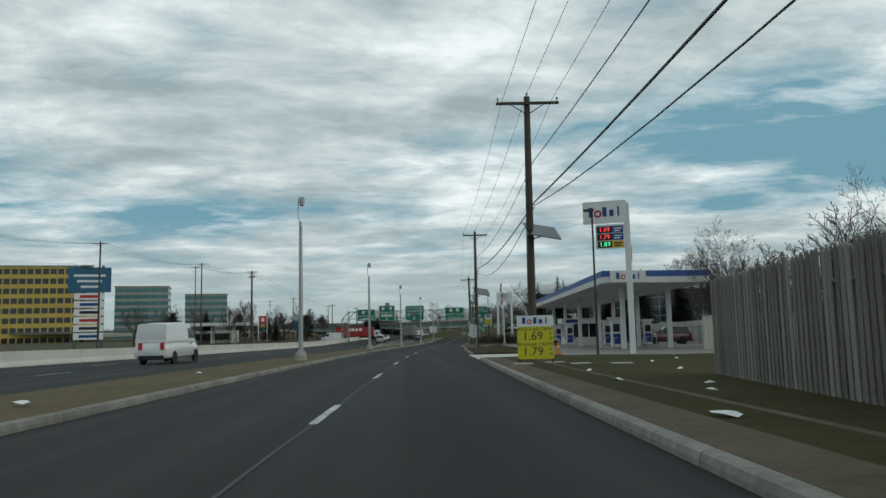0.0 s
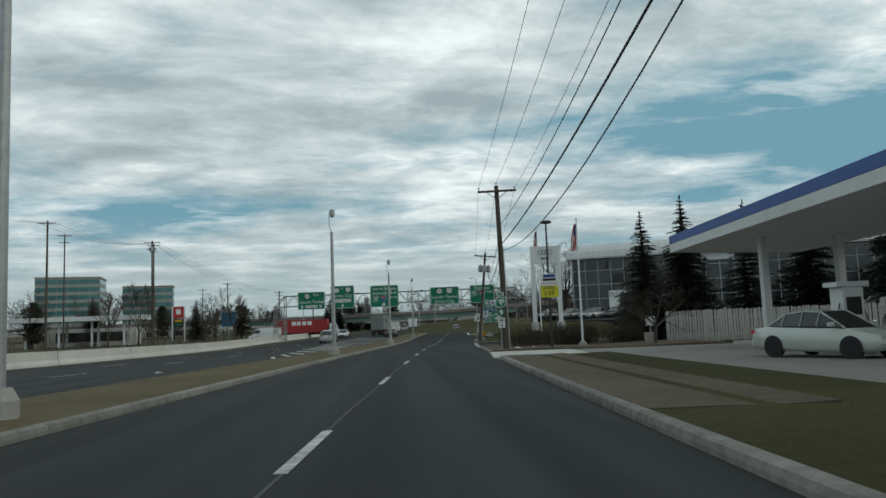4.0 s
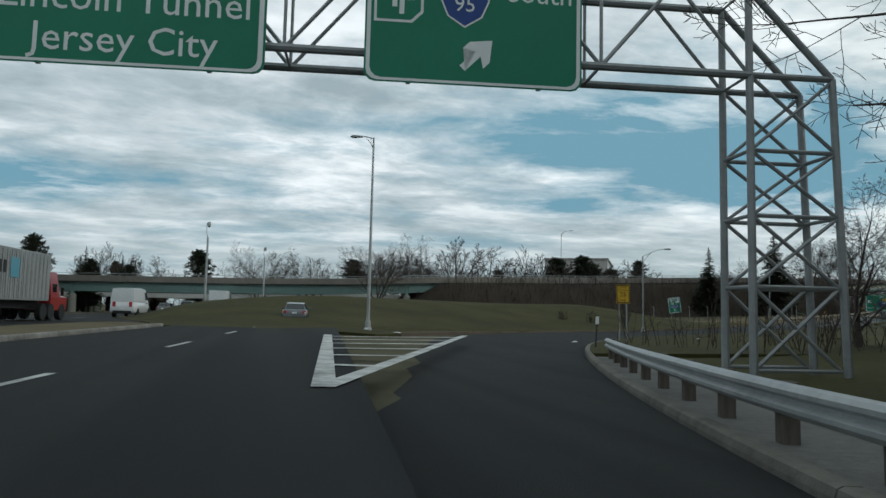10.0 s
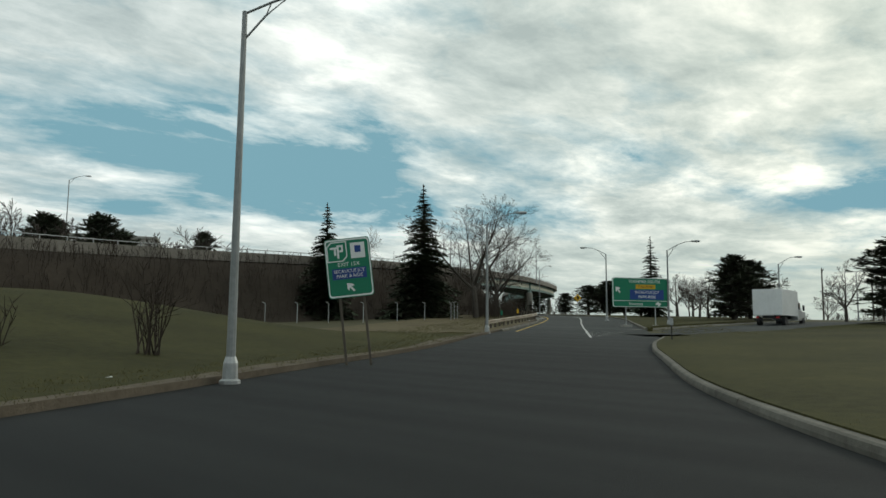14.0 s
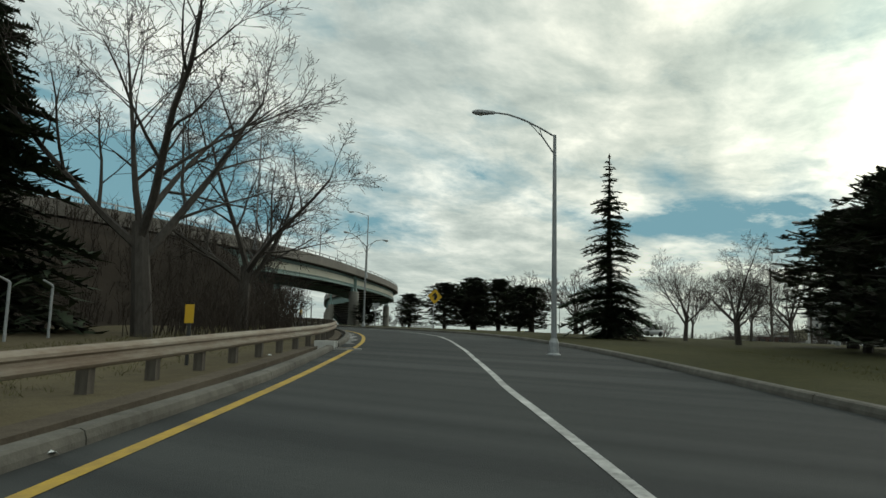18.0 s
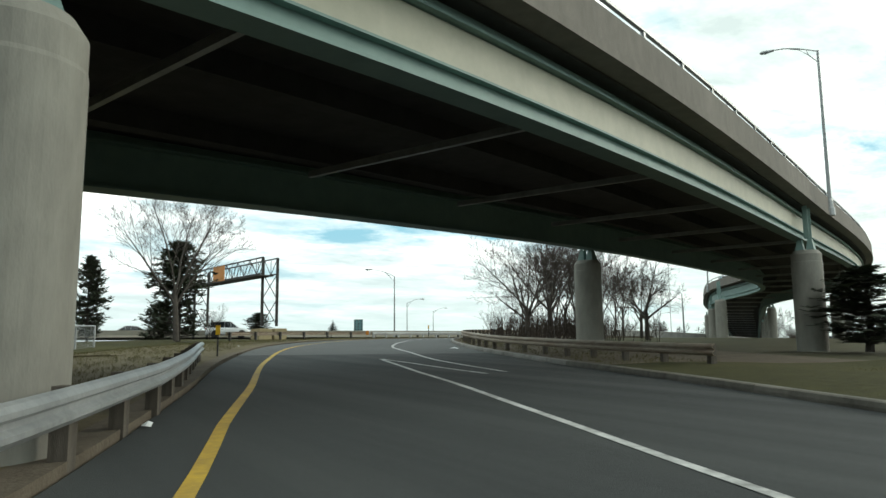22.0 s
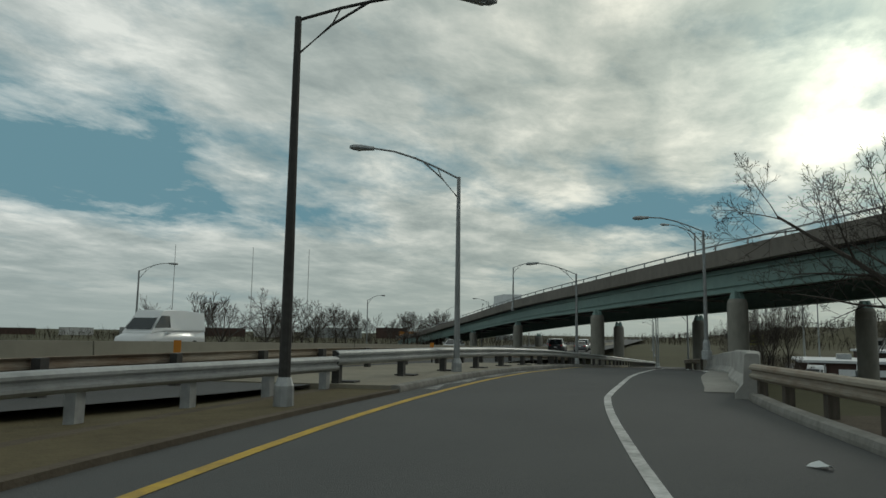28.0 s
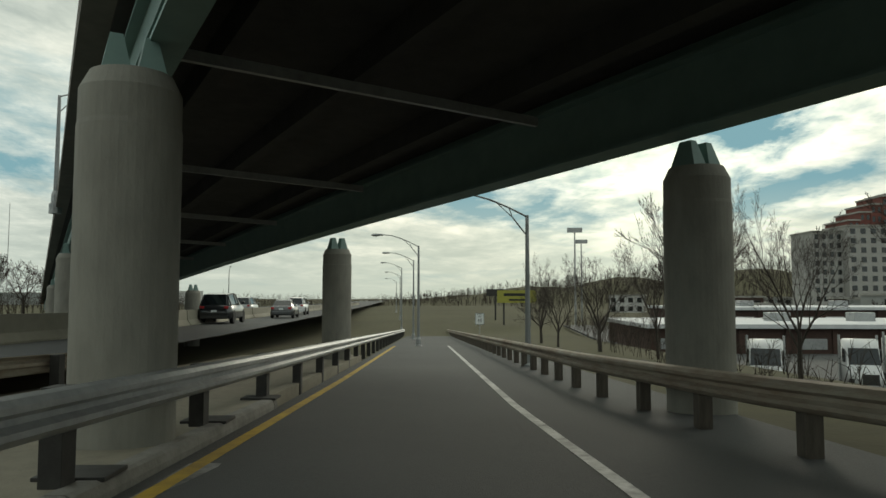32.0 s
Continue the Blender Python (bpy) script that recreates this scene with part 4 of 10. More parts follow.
def thicket(name, places, height, label, seed=3, category="brush", twig=4, r=0.02):
    """Leafless stems rising from the given (x, y, z) places, as one mass."""
    rng = random.Random(seed)
    w = Wood()
    for x, y, z in places:
        h = height * rng.uniform(0.45, 1.15)
        lean = Vector((rng.uniform(-0.3, 0.3), rng.uniform(-0.3, 0.3), 1))
        pts = bent((x, y, z - 0.1), lean, h, 3, 0.14, rng)
        w.limb(pts, r, r * 0.35, 3)
        for i in range(twig):
            f = rng.uniform(0.25, 0.95)
            j = min(2, int(f * 3))
            b = pts[j].lerp(pts[j + 1], f * 3 - j)
            d = Vector((rng.uniform(-1, 1), rng.uniform(-1, 1), rng.uniform(0.2, 1.2)))
            w.limb(bent(b, d, h * rng.uniform(0.2, 0.42), 2, 0.2, rng), r * 0.5, r * 0.2, 3)
    ob = pydata(name, w.v, w.f, BRUSH, None, label, "stuff")
    ob["category"] = category
    return ob


def lamp_post(m, height=9.0, arm=2.4, label="grey steel street lamp with a truss arm and cobra-head light", double=False, rise=0.75, base=True, mtl=None):
    """A tapered lamp post; its arm reaches along local -x."""
    mtl = mtl or POLE_GREY
    ob = thing("street_lamp", m, label, "street lamp", "street lamps")
    bm = bmesh.new()
    tube(bm, (0, 0, 0.0), (0, 0, height), 0.098, 0.055, 10)
    part("pole", bm, mtl, ob, smooth=False)
    bm = bmesh.new()
    lathe(bm, [(0.22, -0.3), (0.22, 0.06), (0.16, 0.10), (0.15, 0.42), (0.105, 0.55)], 10)
    part("base", bm, GALV if base else CONCRETE, ob)
    for s in ((-1, 1) if double else (-1,)):
        up = [Vector((s * arm * f, 0, height - 0.05 + rise * math.sin(f * math.pi / 2))) for f in (0, 0.25, 0.5, 0.75, 1.0)]
        lo = [Vector((s * arm * f, 0, height - 0.65 + (rise + 0.45) * math.sin(f / 0.62 * math.pi / 2))) for f in (0, 0.2, 0.42, 0.60)]
        for nm, pts, r in (("arm", up, 0.028), ("arm_brace", lo, 0.024), ("arm_strut", [up[1], lo[1]], 0.015)):
            w = Wood()
            w.limb(pts, r, r, 6)
            pydata(nm, w.v, w.f, mtl, ob)
        bm = bmesh.new()
        tip = up[-1]
        prof = [(0.0, 0.04, 0.05), (0.16, 0.07, 0.06), (0.40, 0.125, 0.085), (0.60, 0.11, 0.08), (0.72, 0.03, 0.03)]
        rings = []
        for l, wy, wz in prof:
            rings.append([bm.verts.new((tip.x + s * (l - 0.06), wy * math.cos(a * math.pi / 4), tip.z + wz * math.sin(a * math.pi / 4) - (0.02 if math.sin(a * math.pi / 4) < -0.1 else 0))) for a in range(8)])
        for a, b in zip(rings, rings[1:]):
            for i in range(8):
                bm.faces.new((a[i], a[(i + 1) % 8], b[(i + 1) % 8], b[i]))
        bm.faces.new(rings[0])
        bm.faces.new(rings[-1][::-1])
        bmesh.ops.recalc_face_normals(bm, faces=bm.faces[:])
        head = part("lamp_head", bm, GALV, ob, smooth=True)
        part("lens", lathe(bmesh.new(), [(0.02, -0.12), (0.075, -0.10), (0.09, -0.06)], 8, (tip.x + s * 0.38, 0, tip.z)), LAMP_GLASS, head)
    return ob


def median_lamp(m, height=9.6):
    """The tall galvanised lamps of the median with a gooseneck bracket and a drum light."""
    ob = thing("street_lamp", m, "tall galvanised median lamp with a hanging drum light", "street lamp", "median lamps")
    part("pole", tubed((0, 0, 0.4), (0, 0, height - 1.4), 0.13, 0.085, 10), GALV, ob)
    bm = bmesh.new()
    pts = [Vector((0, 0, height - 1.42)), Vector((-0.10, 0, height - 1.2)), Vector((-0.14, 0, height - 0.9)), Vector((-0.14, 0, height - 0.3)), Vector((-0.10, 0, height - 0.1)), Vector((0.10, 0, height - 0.05))]
    pipe(bm, pts, 0.03, 6)
    part("bracket", bm, GALV, ob)
    head = part("lamp_head", lathe(bmesh.new(), [(0.09, 0.0), (0.15, -0.05), (0.15, -0.26), (0.17, -0.30)], 10, (0.06, 0, height)), GALV, ob)
    part("lens", lathe(bmesh.new(), [(0.06, -0.52), (0.13, -0.46), (0.16, -0.31)], 10, (0.06, 0, height)), LAMP_GLASS, head)
    part("foot", lathe(bmesh.new(), [(0.34, -0.2), (0.33, 0.30), (0.22, 0.50)], 8), CONCRETE, ob)
    return ob


def utility_pole(m, height, lean=0.0, arm=2.3, transformers=0, panel=False, arm2=False, riser=False, label="dark weathered timber utility pole with a crossarm", r=0.17):
    ob = thing("utility_pole", m @ pose(0, 0, 0, 0, lean, 0), label, "utility pole", "utility poles")
    part("pole", tubed((0, 0, -0.5), (0, 0, height), r, r * 0.68, 10), POLE_WOOD, ob)
    bm = bmesh.new()
    box(bm, -arm / 2, arm / 2, -r - 0.10, -r + 0.01, height - 0.42, height - 0.30, 0.01)
    part("crossarm", bm, POLE_WOOD, ob)
    for s in (-1, 1):
        part("brace", tubed((s * arm * 0.26, -r - 0.02, height - 0.42), (0, -r * 0.8, height - 0.85), 0.02, 0.02, 5), DARK_STEEL, ob)
    for x in (-arm / 2 + 0.08, 0.0, arm / 2 - 0.08):
        z = height - 0.30 if x else height
        part("insulator", lathe(bmesh.new(), [(0.02, 0), (0.02, 0.08), (0.055, 0.10), (0.05, 0.17), (0.03, 0.2)], 8, (x, -r - 0.05 if x else 0, z)), GALV, ob)
    if arm2:
        bm = bmesh.new()
        box(bm, -arm * 0.36, arm * 0.36, -r - 0.10, -r + 0.01, height - 1.75, height - 1.64, 0.01)
        part("crossarm", bm, POLE_WOOD, ob)
    for i in range(transformers):
        x = (-0.42, 0.42, 0.0)[i]
        y = 0 if x else -0.45
        can = part("transformer", lathe(bmesh.new(), [(0.20, 0), (0.23, 0.05), (0.23, 0.62), (0.20, 0.70), (0.06, 0.74)], 12, (x, y, height - 2.05)), GALV, ob, "grey drum transformer")
        part("bushing", lathe(bmesh.new(), [(0.03, 0), (0.05, 0.05), (0.025, 0.16)], 6, (x, y, height - 1.32)), PALEC, can)
    if panel:
        bm = bmesh.new()
        hexa(bm, [(-0.15, -0.75, height * 0.462), (1.25, -0.75, height * 0.440), (1.15, 0.75, height * 0.50), (-0.25, 0.75, height * 0.522),
                  (-0.15, -0.75, height * 0.462 + 0.05), (1.25, -0.75, height * 0.440 + 0.05), (1.15, 0.75, height * 0.50 + 0.05), (-0.25, 0.75, height * 0.522 + 0.05)])
        sp = part("solar_panel", bm, DARK_GLASS, ob, "tilted dark solar panel on a bracket")
        part("bracket", tubed((0, 0, height * 0.45), (0.7, 0, height * 0.47), 0.03, 0.03, 6), GALV, sp)
    if riser:
        part("conduit", tubed((r * 0.95, -0.03, 0), (r * 0.8, -0.03, height * 0.62), 0.05, 0.05, 8), GALV, ob)
    return ob


def cable(name, a, b, sag, r=0.012, label="black overhead cable sagging between poles", group="overhead cables"):
    a, b = Vector(a), Vector(b)
    pts = [a.lerp(b, i / 14) - Vector((0, 0, sag * 4 * (i / 14) * (1 - i / 14))) for i in range(15)]
    w = Wood()
    w.limb(pts, r, r, 4)
    ob = pydata(name, w.v, w.f, BLACK, None, label, "")
    return tagged(ob, label, "cable", group)


BEAM = [(0.0, 0.40), (0.05, 0.42), (0.085, 0.46), (0.085, 0.50), (0.03, 0.535), (0.03, 0.575), (0.085, 0.61), (0.085, 0.65), (0.05, 0.69), (0.0, 0.71), (-0.008, 0.70), (0.07, 0.645), (0.07, 0.615), (0.018, 0.58), (0.018, 0.53), (0.07, 0.495), (0.07, 0.465), (0.04, 0.43), (-0.008, 0.41)]


def guardrail(line, a, b, offset, face, label, mtl=None, post=None, gap=3.81, lift=0.0, group="guard rails", nose=None):
    """Steel W-beam barrier; face +1 turns its waves to the right of the line."""
    fo = offset if callable(offset) else (lambda k: offset)
    mtl, post = mtl or GALV, post or GALV
    root = thing("guard_rail", Matrix(), label, "guard rail", group)
    prof = [(du * face, dz + lift) for du, dz in BEAM]
    if face < 0:
        prof = prof[::-1]
    ks = line.stations(a, b, 7.62)
    for k0, k1 in zip(ks, ks[1:]):
        sweep("beam", line, k0, k1 + 0.0004, fo, prof, mtl, "", 1.3, "", root, smooth=False)
    bm = bmesh.new()
    box(bm, -0.08, 0.08, -0.10, 0.10, -0.5, 0.70, 0.006)
    data = None
    for k in line.stations(a + 0.02, b - 0.02, gap):
        if data is None:
            o = part("post", bm, post, root)
            data = o.data
        else:
            o = new("post", data)
            o.parent = root
        o.matrix_basis = line.put(k, fo(k) - face * 0.10, lift)
    return root


def sign_panel(ob, w, h, x, z, mtl, border=None, y=0.0, name="panel", edge=0.045, label=""):
    """A rounded plate with a rim line; its face looks along -y."""
    bm = bmesh.new()
    r, pts = min(w, h) * 0.07, []
    for cx, cz, a0 in ((w / 2 - r, h / 2 - r, 0), (-w / 2 + r, h / 2 - r, 90), (-w / 2 + r, -h / 2 + r, 180), (w / 2 - r, -h / 2 + r, 270)):
        for i in range(4):
            a = radians(a0 + i * 30)
            pts.append((x + cx + r * math.cos(a), z + cz + r * math.sin(a)))
    fr = [bm.verts.new((px, y - 0.012, pz)) for px, pz in pts]
    bk = [bm.verts.new((px, y + 0.012, pz)) for px, pz in pts]
    bm.faces.new(fr[::-1])
    bm.faces.new(bk)
    for i in range(len(pts)):
        j = (i + 1) % len(pts)
        bm.faces.new((fr[i], fr[j], bk[j], bk[i]))
    bmesh.ops.recalc_face_normals(bm, faces=bm.faces[:])
    p = part(name, bm, mtl, ob, label)
    if border:
        bm = bmesh.new()
        k0, k1 = 1 - 2 * edge * 0.35 / min(w, h), 1 - 2 * edge * 1.1 / min(w, h)
        out, inn = [], []
        for px, pz in pts:
            out.append(bm.verts.new((x + (px - x) * k0, y - 0.016, z + (pz - z) * k0)))
            inn.append(bm.verts.new((x + (px - x) * k1, y - 0.016, z + (pz - z) * k1)))
        for i in range(len(pts)):
            j = (i + 1) % len(pts)
            bm.faces.new((out[j], out[i], inn[i], inn[j]))
        part("rim", bm, border, p)
    return p


def arrow(ob, x, z, size, angle, mtl, y=-0.02, bent_arrow=False):
    """A road-sign arrow; angle 0 points up, positive to the right."""
    bm = bmesh.new()
    shape = [(-0.09, -0.5), (0.09, -0.5), (0.09, 0.02), (0.34, -0.14), (0.34, 0.08), (0, 0.5), (-0.34, 0.08), (-0.34, -0.14), (-0.09, 0.02)]
    ca, sa = math.cos(radians(angle)), math.sin(radians(angle))
    vs = [bm.verts.new((x + (px * ca + pz * sa) * size, y, z + (-px * sa + pz * ca) * size)) for px, pz in shape]
    bm.faces.new(vs)
    bmesh.ops.triangulate(bm, faces=bm.faces[:])
    return part("arrow", bm, mtl, ob)


def disc(ob, x, z, r, mtl, y=-0.018, name="shield", sides=20, squash=1.0):
    bm = bmesh.new()
    bm.faces.new([bm.verts.new((x + r * math.cos(2 * math.pi * i / sides), y, z + r * squash * math.sin(2 * math.pi * i / sides))) for i in range(sides)])
    return part(name, bm, mtl, ob)


def plate(ob, x, z, w, h, mtl, y=-0.018, name="plaque"):
    bm = bmesh.new()
    bm.faces.new([bm.verts.new(p) for p in ((x - w / 2, y, z - h / 2), (x + w / 2, y, z - h / 2), (x + w / 2, y, z + h / 2), (x - w / 2, y, z + h / 2))])
    return part(name, bm, mtl, ob)


def shield(ob, x, z, r, text, kind="round"):
    """Route markers: a round state route, a bevelled federal route, an interstate or a toll-road badge."""
    if kind == "round":
        plate(ob, x, z, 2.3 * r, 2.1 * r, BLACK, -0.017)
        s = disc(ob, x, z, r, SIGN_WHITE, -0.020, squash=0.92)
        letters(text, r * 1.0, BLACK, ob, x, z, -0.026)
    elif kind == "us":
        plate(ob, x, z, 2.3 * r, 2.1 * r, BLACK, -0.017)
        bm = bmesh.new()
        pts = [(-0.9, 0.75), (-0.45, 0.95), (0, 0.8), (0.45, 0.95), (0.9, 0.75), (1.0, 0.1), (0.85, -0.55), (0, -1.0), (-0.85, -0.55), (-1.0, 0.1)]
        bm.faces.new([bm.verts.new((x + px * r, -0.020, z + pz * r)) for px, pz in pts])
        bmesh.ops.triangulate(bm, faces=bm.faces[:])
        part("shield", bm, SIGN_WHITE, ob)
        letters(text, r * 0.95, BLACK, ob, x, z, -0.026)
    elif kind == "interstate":
        for k, y, mtl, cut in ((1.08, -0.017, SIGN_WHITE, 1.2), (1.0, -0.020, SIGN_BLUE, 0.42)):
            bm = bmesh.new()
            pts = [(-0.85, 0.9), (0, 1.0), (0.85, 0.9), (1.0, 0.1), (0.7, -0.6), (0, -1.05), (-0.7, -0.6), (-1.0, 0.1)]
            bm.faces.new([bm.verts.new((x + px * r * k, y, z + pz * r * k)) for px, pz in pts])
            bmesh.ops.triangulate(bm, faces=bm.faces[:])
            part("shield", bm, mtl, ob)
        bm = bmesh.new()
        pts = [(-0.85, 0.9), (0, 1.0), (0.85, 0.9), (0.95, 0.45), (-0.95, 0.45)]
        bm.faces.new([bm.verts.new((x + px * r, -0.023, z + pz * r)) for px, pz in pts][::-1])
        part("crown_band", bm, SIGN_RED, ob)
        letters(text, r * 0.95, SIGN_WHITE, ob, x, z - 0.12 * r, -0.026)
    else:
        for k, y, mtl in ((1.1, -0.017, SIGN_WHITE), (0.98, -0.020, SIGN_GREEN)):
            bm = bmesh.new()
            pts = [(-1, 0.55), (-0.55, 1), (1, 1), (1, -0.55), (0.55, -1), (-1, -1)]
            bm.faces.new([bm.verts.new((x + px * r * k, y, z + pz * r * k)) for px, pz in pts][::-1])
            part("shield", bm, mtl, ob)
        bm = bmesh.new()
        for x0, x1, z0, z1 in ((-0.72, 0.1, 0.30, 0.52), (-0.30, -0.08, -0.4, 0.52), (0.02, 0.24, -0.72, 0.72), (0.24, 0.66, 0.5, 0.72), (0.5, 0.7, 0.0, 0.72), (0.24, 0.66, -0.06, 0.14)):
            bm.faces.new([bm.verts.new((x + px * r, -0.023, z + pz * r)) for px, pz in ((x0, z0), (x1, z0), (x1, z1), (x0, z1))])
        part("emblem", bm, SIGN_WHITE, ob)


# ---- vehicles
def wheel(parent, x, y, r, w, side):
    tyre = part("wheel", lathe(bmesh.new(), [(r * 0.62, -w / 2), (r * 0.93, -w / 2), (r, -w / 2 + 0.03), (r, w / 2 - 0.03), (r * 0.93, w / 2), (r * 0.62, w / 2)], 18), RUBBER, parent)
    tyre.matrix_basis = pose(x, y, r, 0, 90 * side, 0)
    bm = lathe(bmesh.new(), [(r * 0.63, 0.0), (r * 0.60, w / 2 - 0.045), (r * 0.5, w / 2 - 0.05), (r * 0.2, w / 2 - 0.03), (r * 0.10, w / 2 - 0.01)], 10)
    part("rim", bm, GALV, tyre, "silver wheel rim")


def loft(rings, cap=True):
    bm = bmesh.new()
    vs = [[bm.verts.new(p) for p in r] for r in rings]
    n = len(rings[0])
    for a, b in zip(vs, vs[1:]):
        for i in range(n):
            bm.faces.new((a[i], a[(i + 1) % n], b[(i + 1) % n], b[i]))
    if cap:
        bm.faces.new(vs[0][::-1])
        bm.faces.new(vs[-1])
    bmesh.ops.recalc_face_normals(bm, faces=bm.faces[:])
    return bm


SHAPES = {
    # stations (y, low, belt, half width) ; cabin (y, half width at belt, roof z, half width at roof); wheel base
    "sedan": dict(hull=[(-2.3, 0.42, 0.62, 0.62), (-2.24, 0.28, 0.92, 0.80), (-1.6, 0.22, 0.98, 0.89), (-0.2, 0.20, 0.95, 0.90), (0.9, 0.20, 0.93, 0.90), (1.7, 0.22, 0.82, 0.87), (2.2, 0.28, 0.70, 0.76), (2.32, 0.40, 0.55, 0.60)],
                  cabin=[(-1.75, 0.76, 0.96, 0.70), (-1.05, 0.80, 1.38, 0.58), (-0.35, 0.82, 1.46, 0.60), (0.25, 0.82, 1.43, 0.59), (1.10, 0.78, 0.94, 0.70)], roof=(-1.08, 0.28), axles=(-1.35, 1.38), r=0.32),
    "suv": dict(hull=[(-2.3, 0.45, 0.72, 0.72), (-2.24, 0.32, 1.05, 0.86), (-1.5, 0.28, 1.08, 0.93), (0.9, 0.26, 1.06, 0.94), (1.65, 0.28, 0.98, 0.91), (2.2, 0.34, 0.84, 0.80), (2.3, 0.48, 0.65, 0.64)],
                cabin=[(-2.18, 0.80, 1.08, 0.74), (-1.85, 0.84, 1.66, 0.64), (-0.4, 0.86, 1.74, 0.66), (0.25, 0.86, 1.70, 0.65), (1.05, 0.82, 1.05, 0.74)], roof=(-1.9, 0.28), axles=(-1.35, 1.40), r=0.36),
    "van": dict(hull=[(-2.95, 0.5, 0.9, 0.90), (-2.9, 0.36, 1.35, 0.99), (-1.2, 0.34, 1.38, 1.01), (1.3, 0.34, 1.36, 1.01), (2.2, 0.36, 1.18, 0.95), (2.85, 0.42, 1.0, 0.82), (2.95, 0.5, 0.75, 0.66)],
                cabin=[(-2.92, 0.98, 1.35, 0.94), (-2.86, 0.98, 2.42, 0.86), (-0.5, 1.0, 2.52, 0.86), (1.1, 0.99, 2.45, 0.82), (2.15, 0.90, 1.22, 0.76)], roof=None, axles=(-1.8, 1.95), r=0.36),
}


def car(m, colour, shape, label, group="", tail=True):
    """Cars face +y; y = 0 is their middle."""
    s = SHAPES[shape]
    ob = thing("van" if shape == "van" else ("suv" if shape == "suv" else "car"), m, label, "van" if shape == "van" else "car", group)
    pm = colour
    rings = []
    for y, lo, belt, w in s["hull"]:
        mid = lo + (belt - lo) * 0.55
        rings.append([(-w * 0.90, y, lo), (-w, y, lo + 0.12), (-w * 1.0, y, mid), (-w * 0.94, y, belt - 0.03), (-w * 0.80, y, belt), (w * 0.80, y, belt), (w * 0.94, y, belt - 0.03), (w, y, mid), (w, y, lo + 0.12), (w * 0.90, y, lo)])
    part("body", loft(rings), pm, ob, smooth=True)
    cab = s["cabin"]
    rings = [[(-w0, y, min(1.36 if shape == "van" else 0.93, z) - 0.04), (-w0, y, (z if y in (cab[0][0], cab[-1][0]) else 0.97 * z * 0 + 0.62 * 1.0 * 0 + min(z, 1.0 if shape == "sedan" else 1.1 if shape == "suv" else 1.4))), (-w1, y, z - 0.03), (-w1 * 0.86, y, z), (w1 * 0.86, y, z), (w1, y, z - 0.03), (w0, y, min(z, 1.0 if shape == "sedan" else 1.1 if shape == "suv" else 1.4)), (w0, y, min(1.36 if shape == "van" else 0.93, z) - 0.04)] for y, w0, z, w1 in cab]
    if shape == "van":
        part("cargo_body", loft(rings), pm, ob, smooth=False)
        bm = bmesh.new()
        hexa(bm, [(-0.78, 1.18, 1.55), (0.78, 1.18, 1.55), (0.74, 2.02, 1.42), (-0.74, 2.02, 1.42), (-0.72, 1.18, 2.30), (0.72, 1.18, 2.30), (0.80, 2.06, 1.45), (-0.80, 2.06, 1.45)])
        part("windscreen", bm, DARK_GLASS, ob)
        for sx in (-1, 1):
            bm = bmesh.new()
            hexa(bm, [(sx * 0.93, 0.55, 1.5), (sx * 0.99, 0.55, 1.5), (sx * 0.95, 1.85, 1.5), (sx * 0.90, 1.85, 1.5), (sx * 0.86, 0.6, 2.15), (sx * 0.93, 0.6, 2.15), (sx * 0.90, 1.25, 2.15), (sx * 0.84, 1.25, 2.15)])
            bmesh.ops.recalc_face_normals(bm, faces=bm.faces[:])
            part("side_window", bm, DARK_GLASS, ob)
            bm = bmesh.new()
            box(bm, sx * 0.47 - 0.28, sx * 0.47 + 0.28, -2.93, -2.90, 1.55, 2.05)
            part("rear_door_panel", bm, pm, ob)
    else:
        part("glasshouse", loft(rings), DARK_GLASS, ob, "dark tinted glass", smooth=False)
        y0, y1 = s["roof"]
        rz = [c for c in cab if y0 - 0.01 <= c[0] <= y1 + 0.01]
        rr = [[(-w1 * 0.98, y, z - 0.035), (-w1 * 0.84, y, z + 0.012), (w1 * 0.84, y, z + 0.012), (w1 * 0.98, y, z - 0.035)] for y, w0, z, w1 in rz]
        part("roof", loft(rr), pm, ob, smooth=False)
        for sx in (-1, 1):
            bm = bmesh.new()
            for a, b in zip(cab, cab[1:]):
                for c, wd in ((a, 0.035), (b, 0.035)):
                    tube(bm, (sx * (c[1] + 0.005), c[0], min(c[2], 0.98 if shape == "sedan" else 1.1)), (sx * (c[3] + 0.01), c[0], c[2] - 0.02), wd, wd, 4)
                tube(bm, (sx * a[3], a[0], a[2] - 0.015), (sx * b[3], b[0], b[2] - 0.015), 0.035, 0.035, 4)
            part("pillar", bm, pm, ob)
    ax0, ax1 = s["axles"]
    hw = s["hull"][3][3]
    for sx in (-1, 1):
        for y in (ax0, ax1):
            part("wheel_arch", lathe(bmesh.new(), [(s["r"] * 1.16, -0.01), (s["r"] * 1.16, 0.01)], 18), BLACK, ob).matrix_basis = pose(sx * (hw - 0.012), y, s["r"] * 1.04, 0, 90, 0)
            wheel(ob, sx * (hw - 0.10), y, s["r"], 0.22, sx)
        e = s["hull"][0]
        bz = 0.80 if shape == "sedan" else 0.95
        part("tail_light", boxed(sx * 0.66 - 0.12, sx * 0.66 + 0.12, -2.33 if shape != "van" else -2.98, -2.15 if shape != "van" else -2.85, bz - 0.07, bz + (0.07 if shape != "van" else 0.35), bevel=0.02), SIGN_RED, ob, "red tail light")
        fy = s["hull"][-2][0]
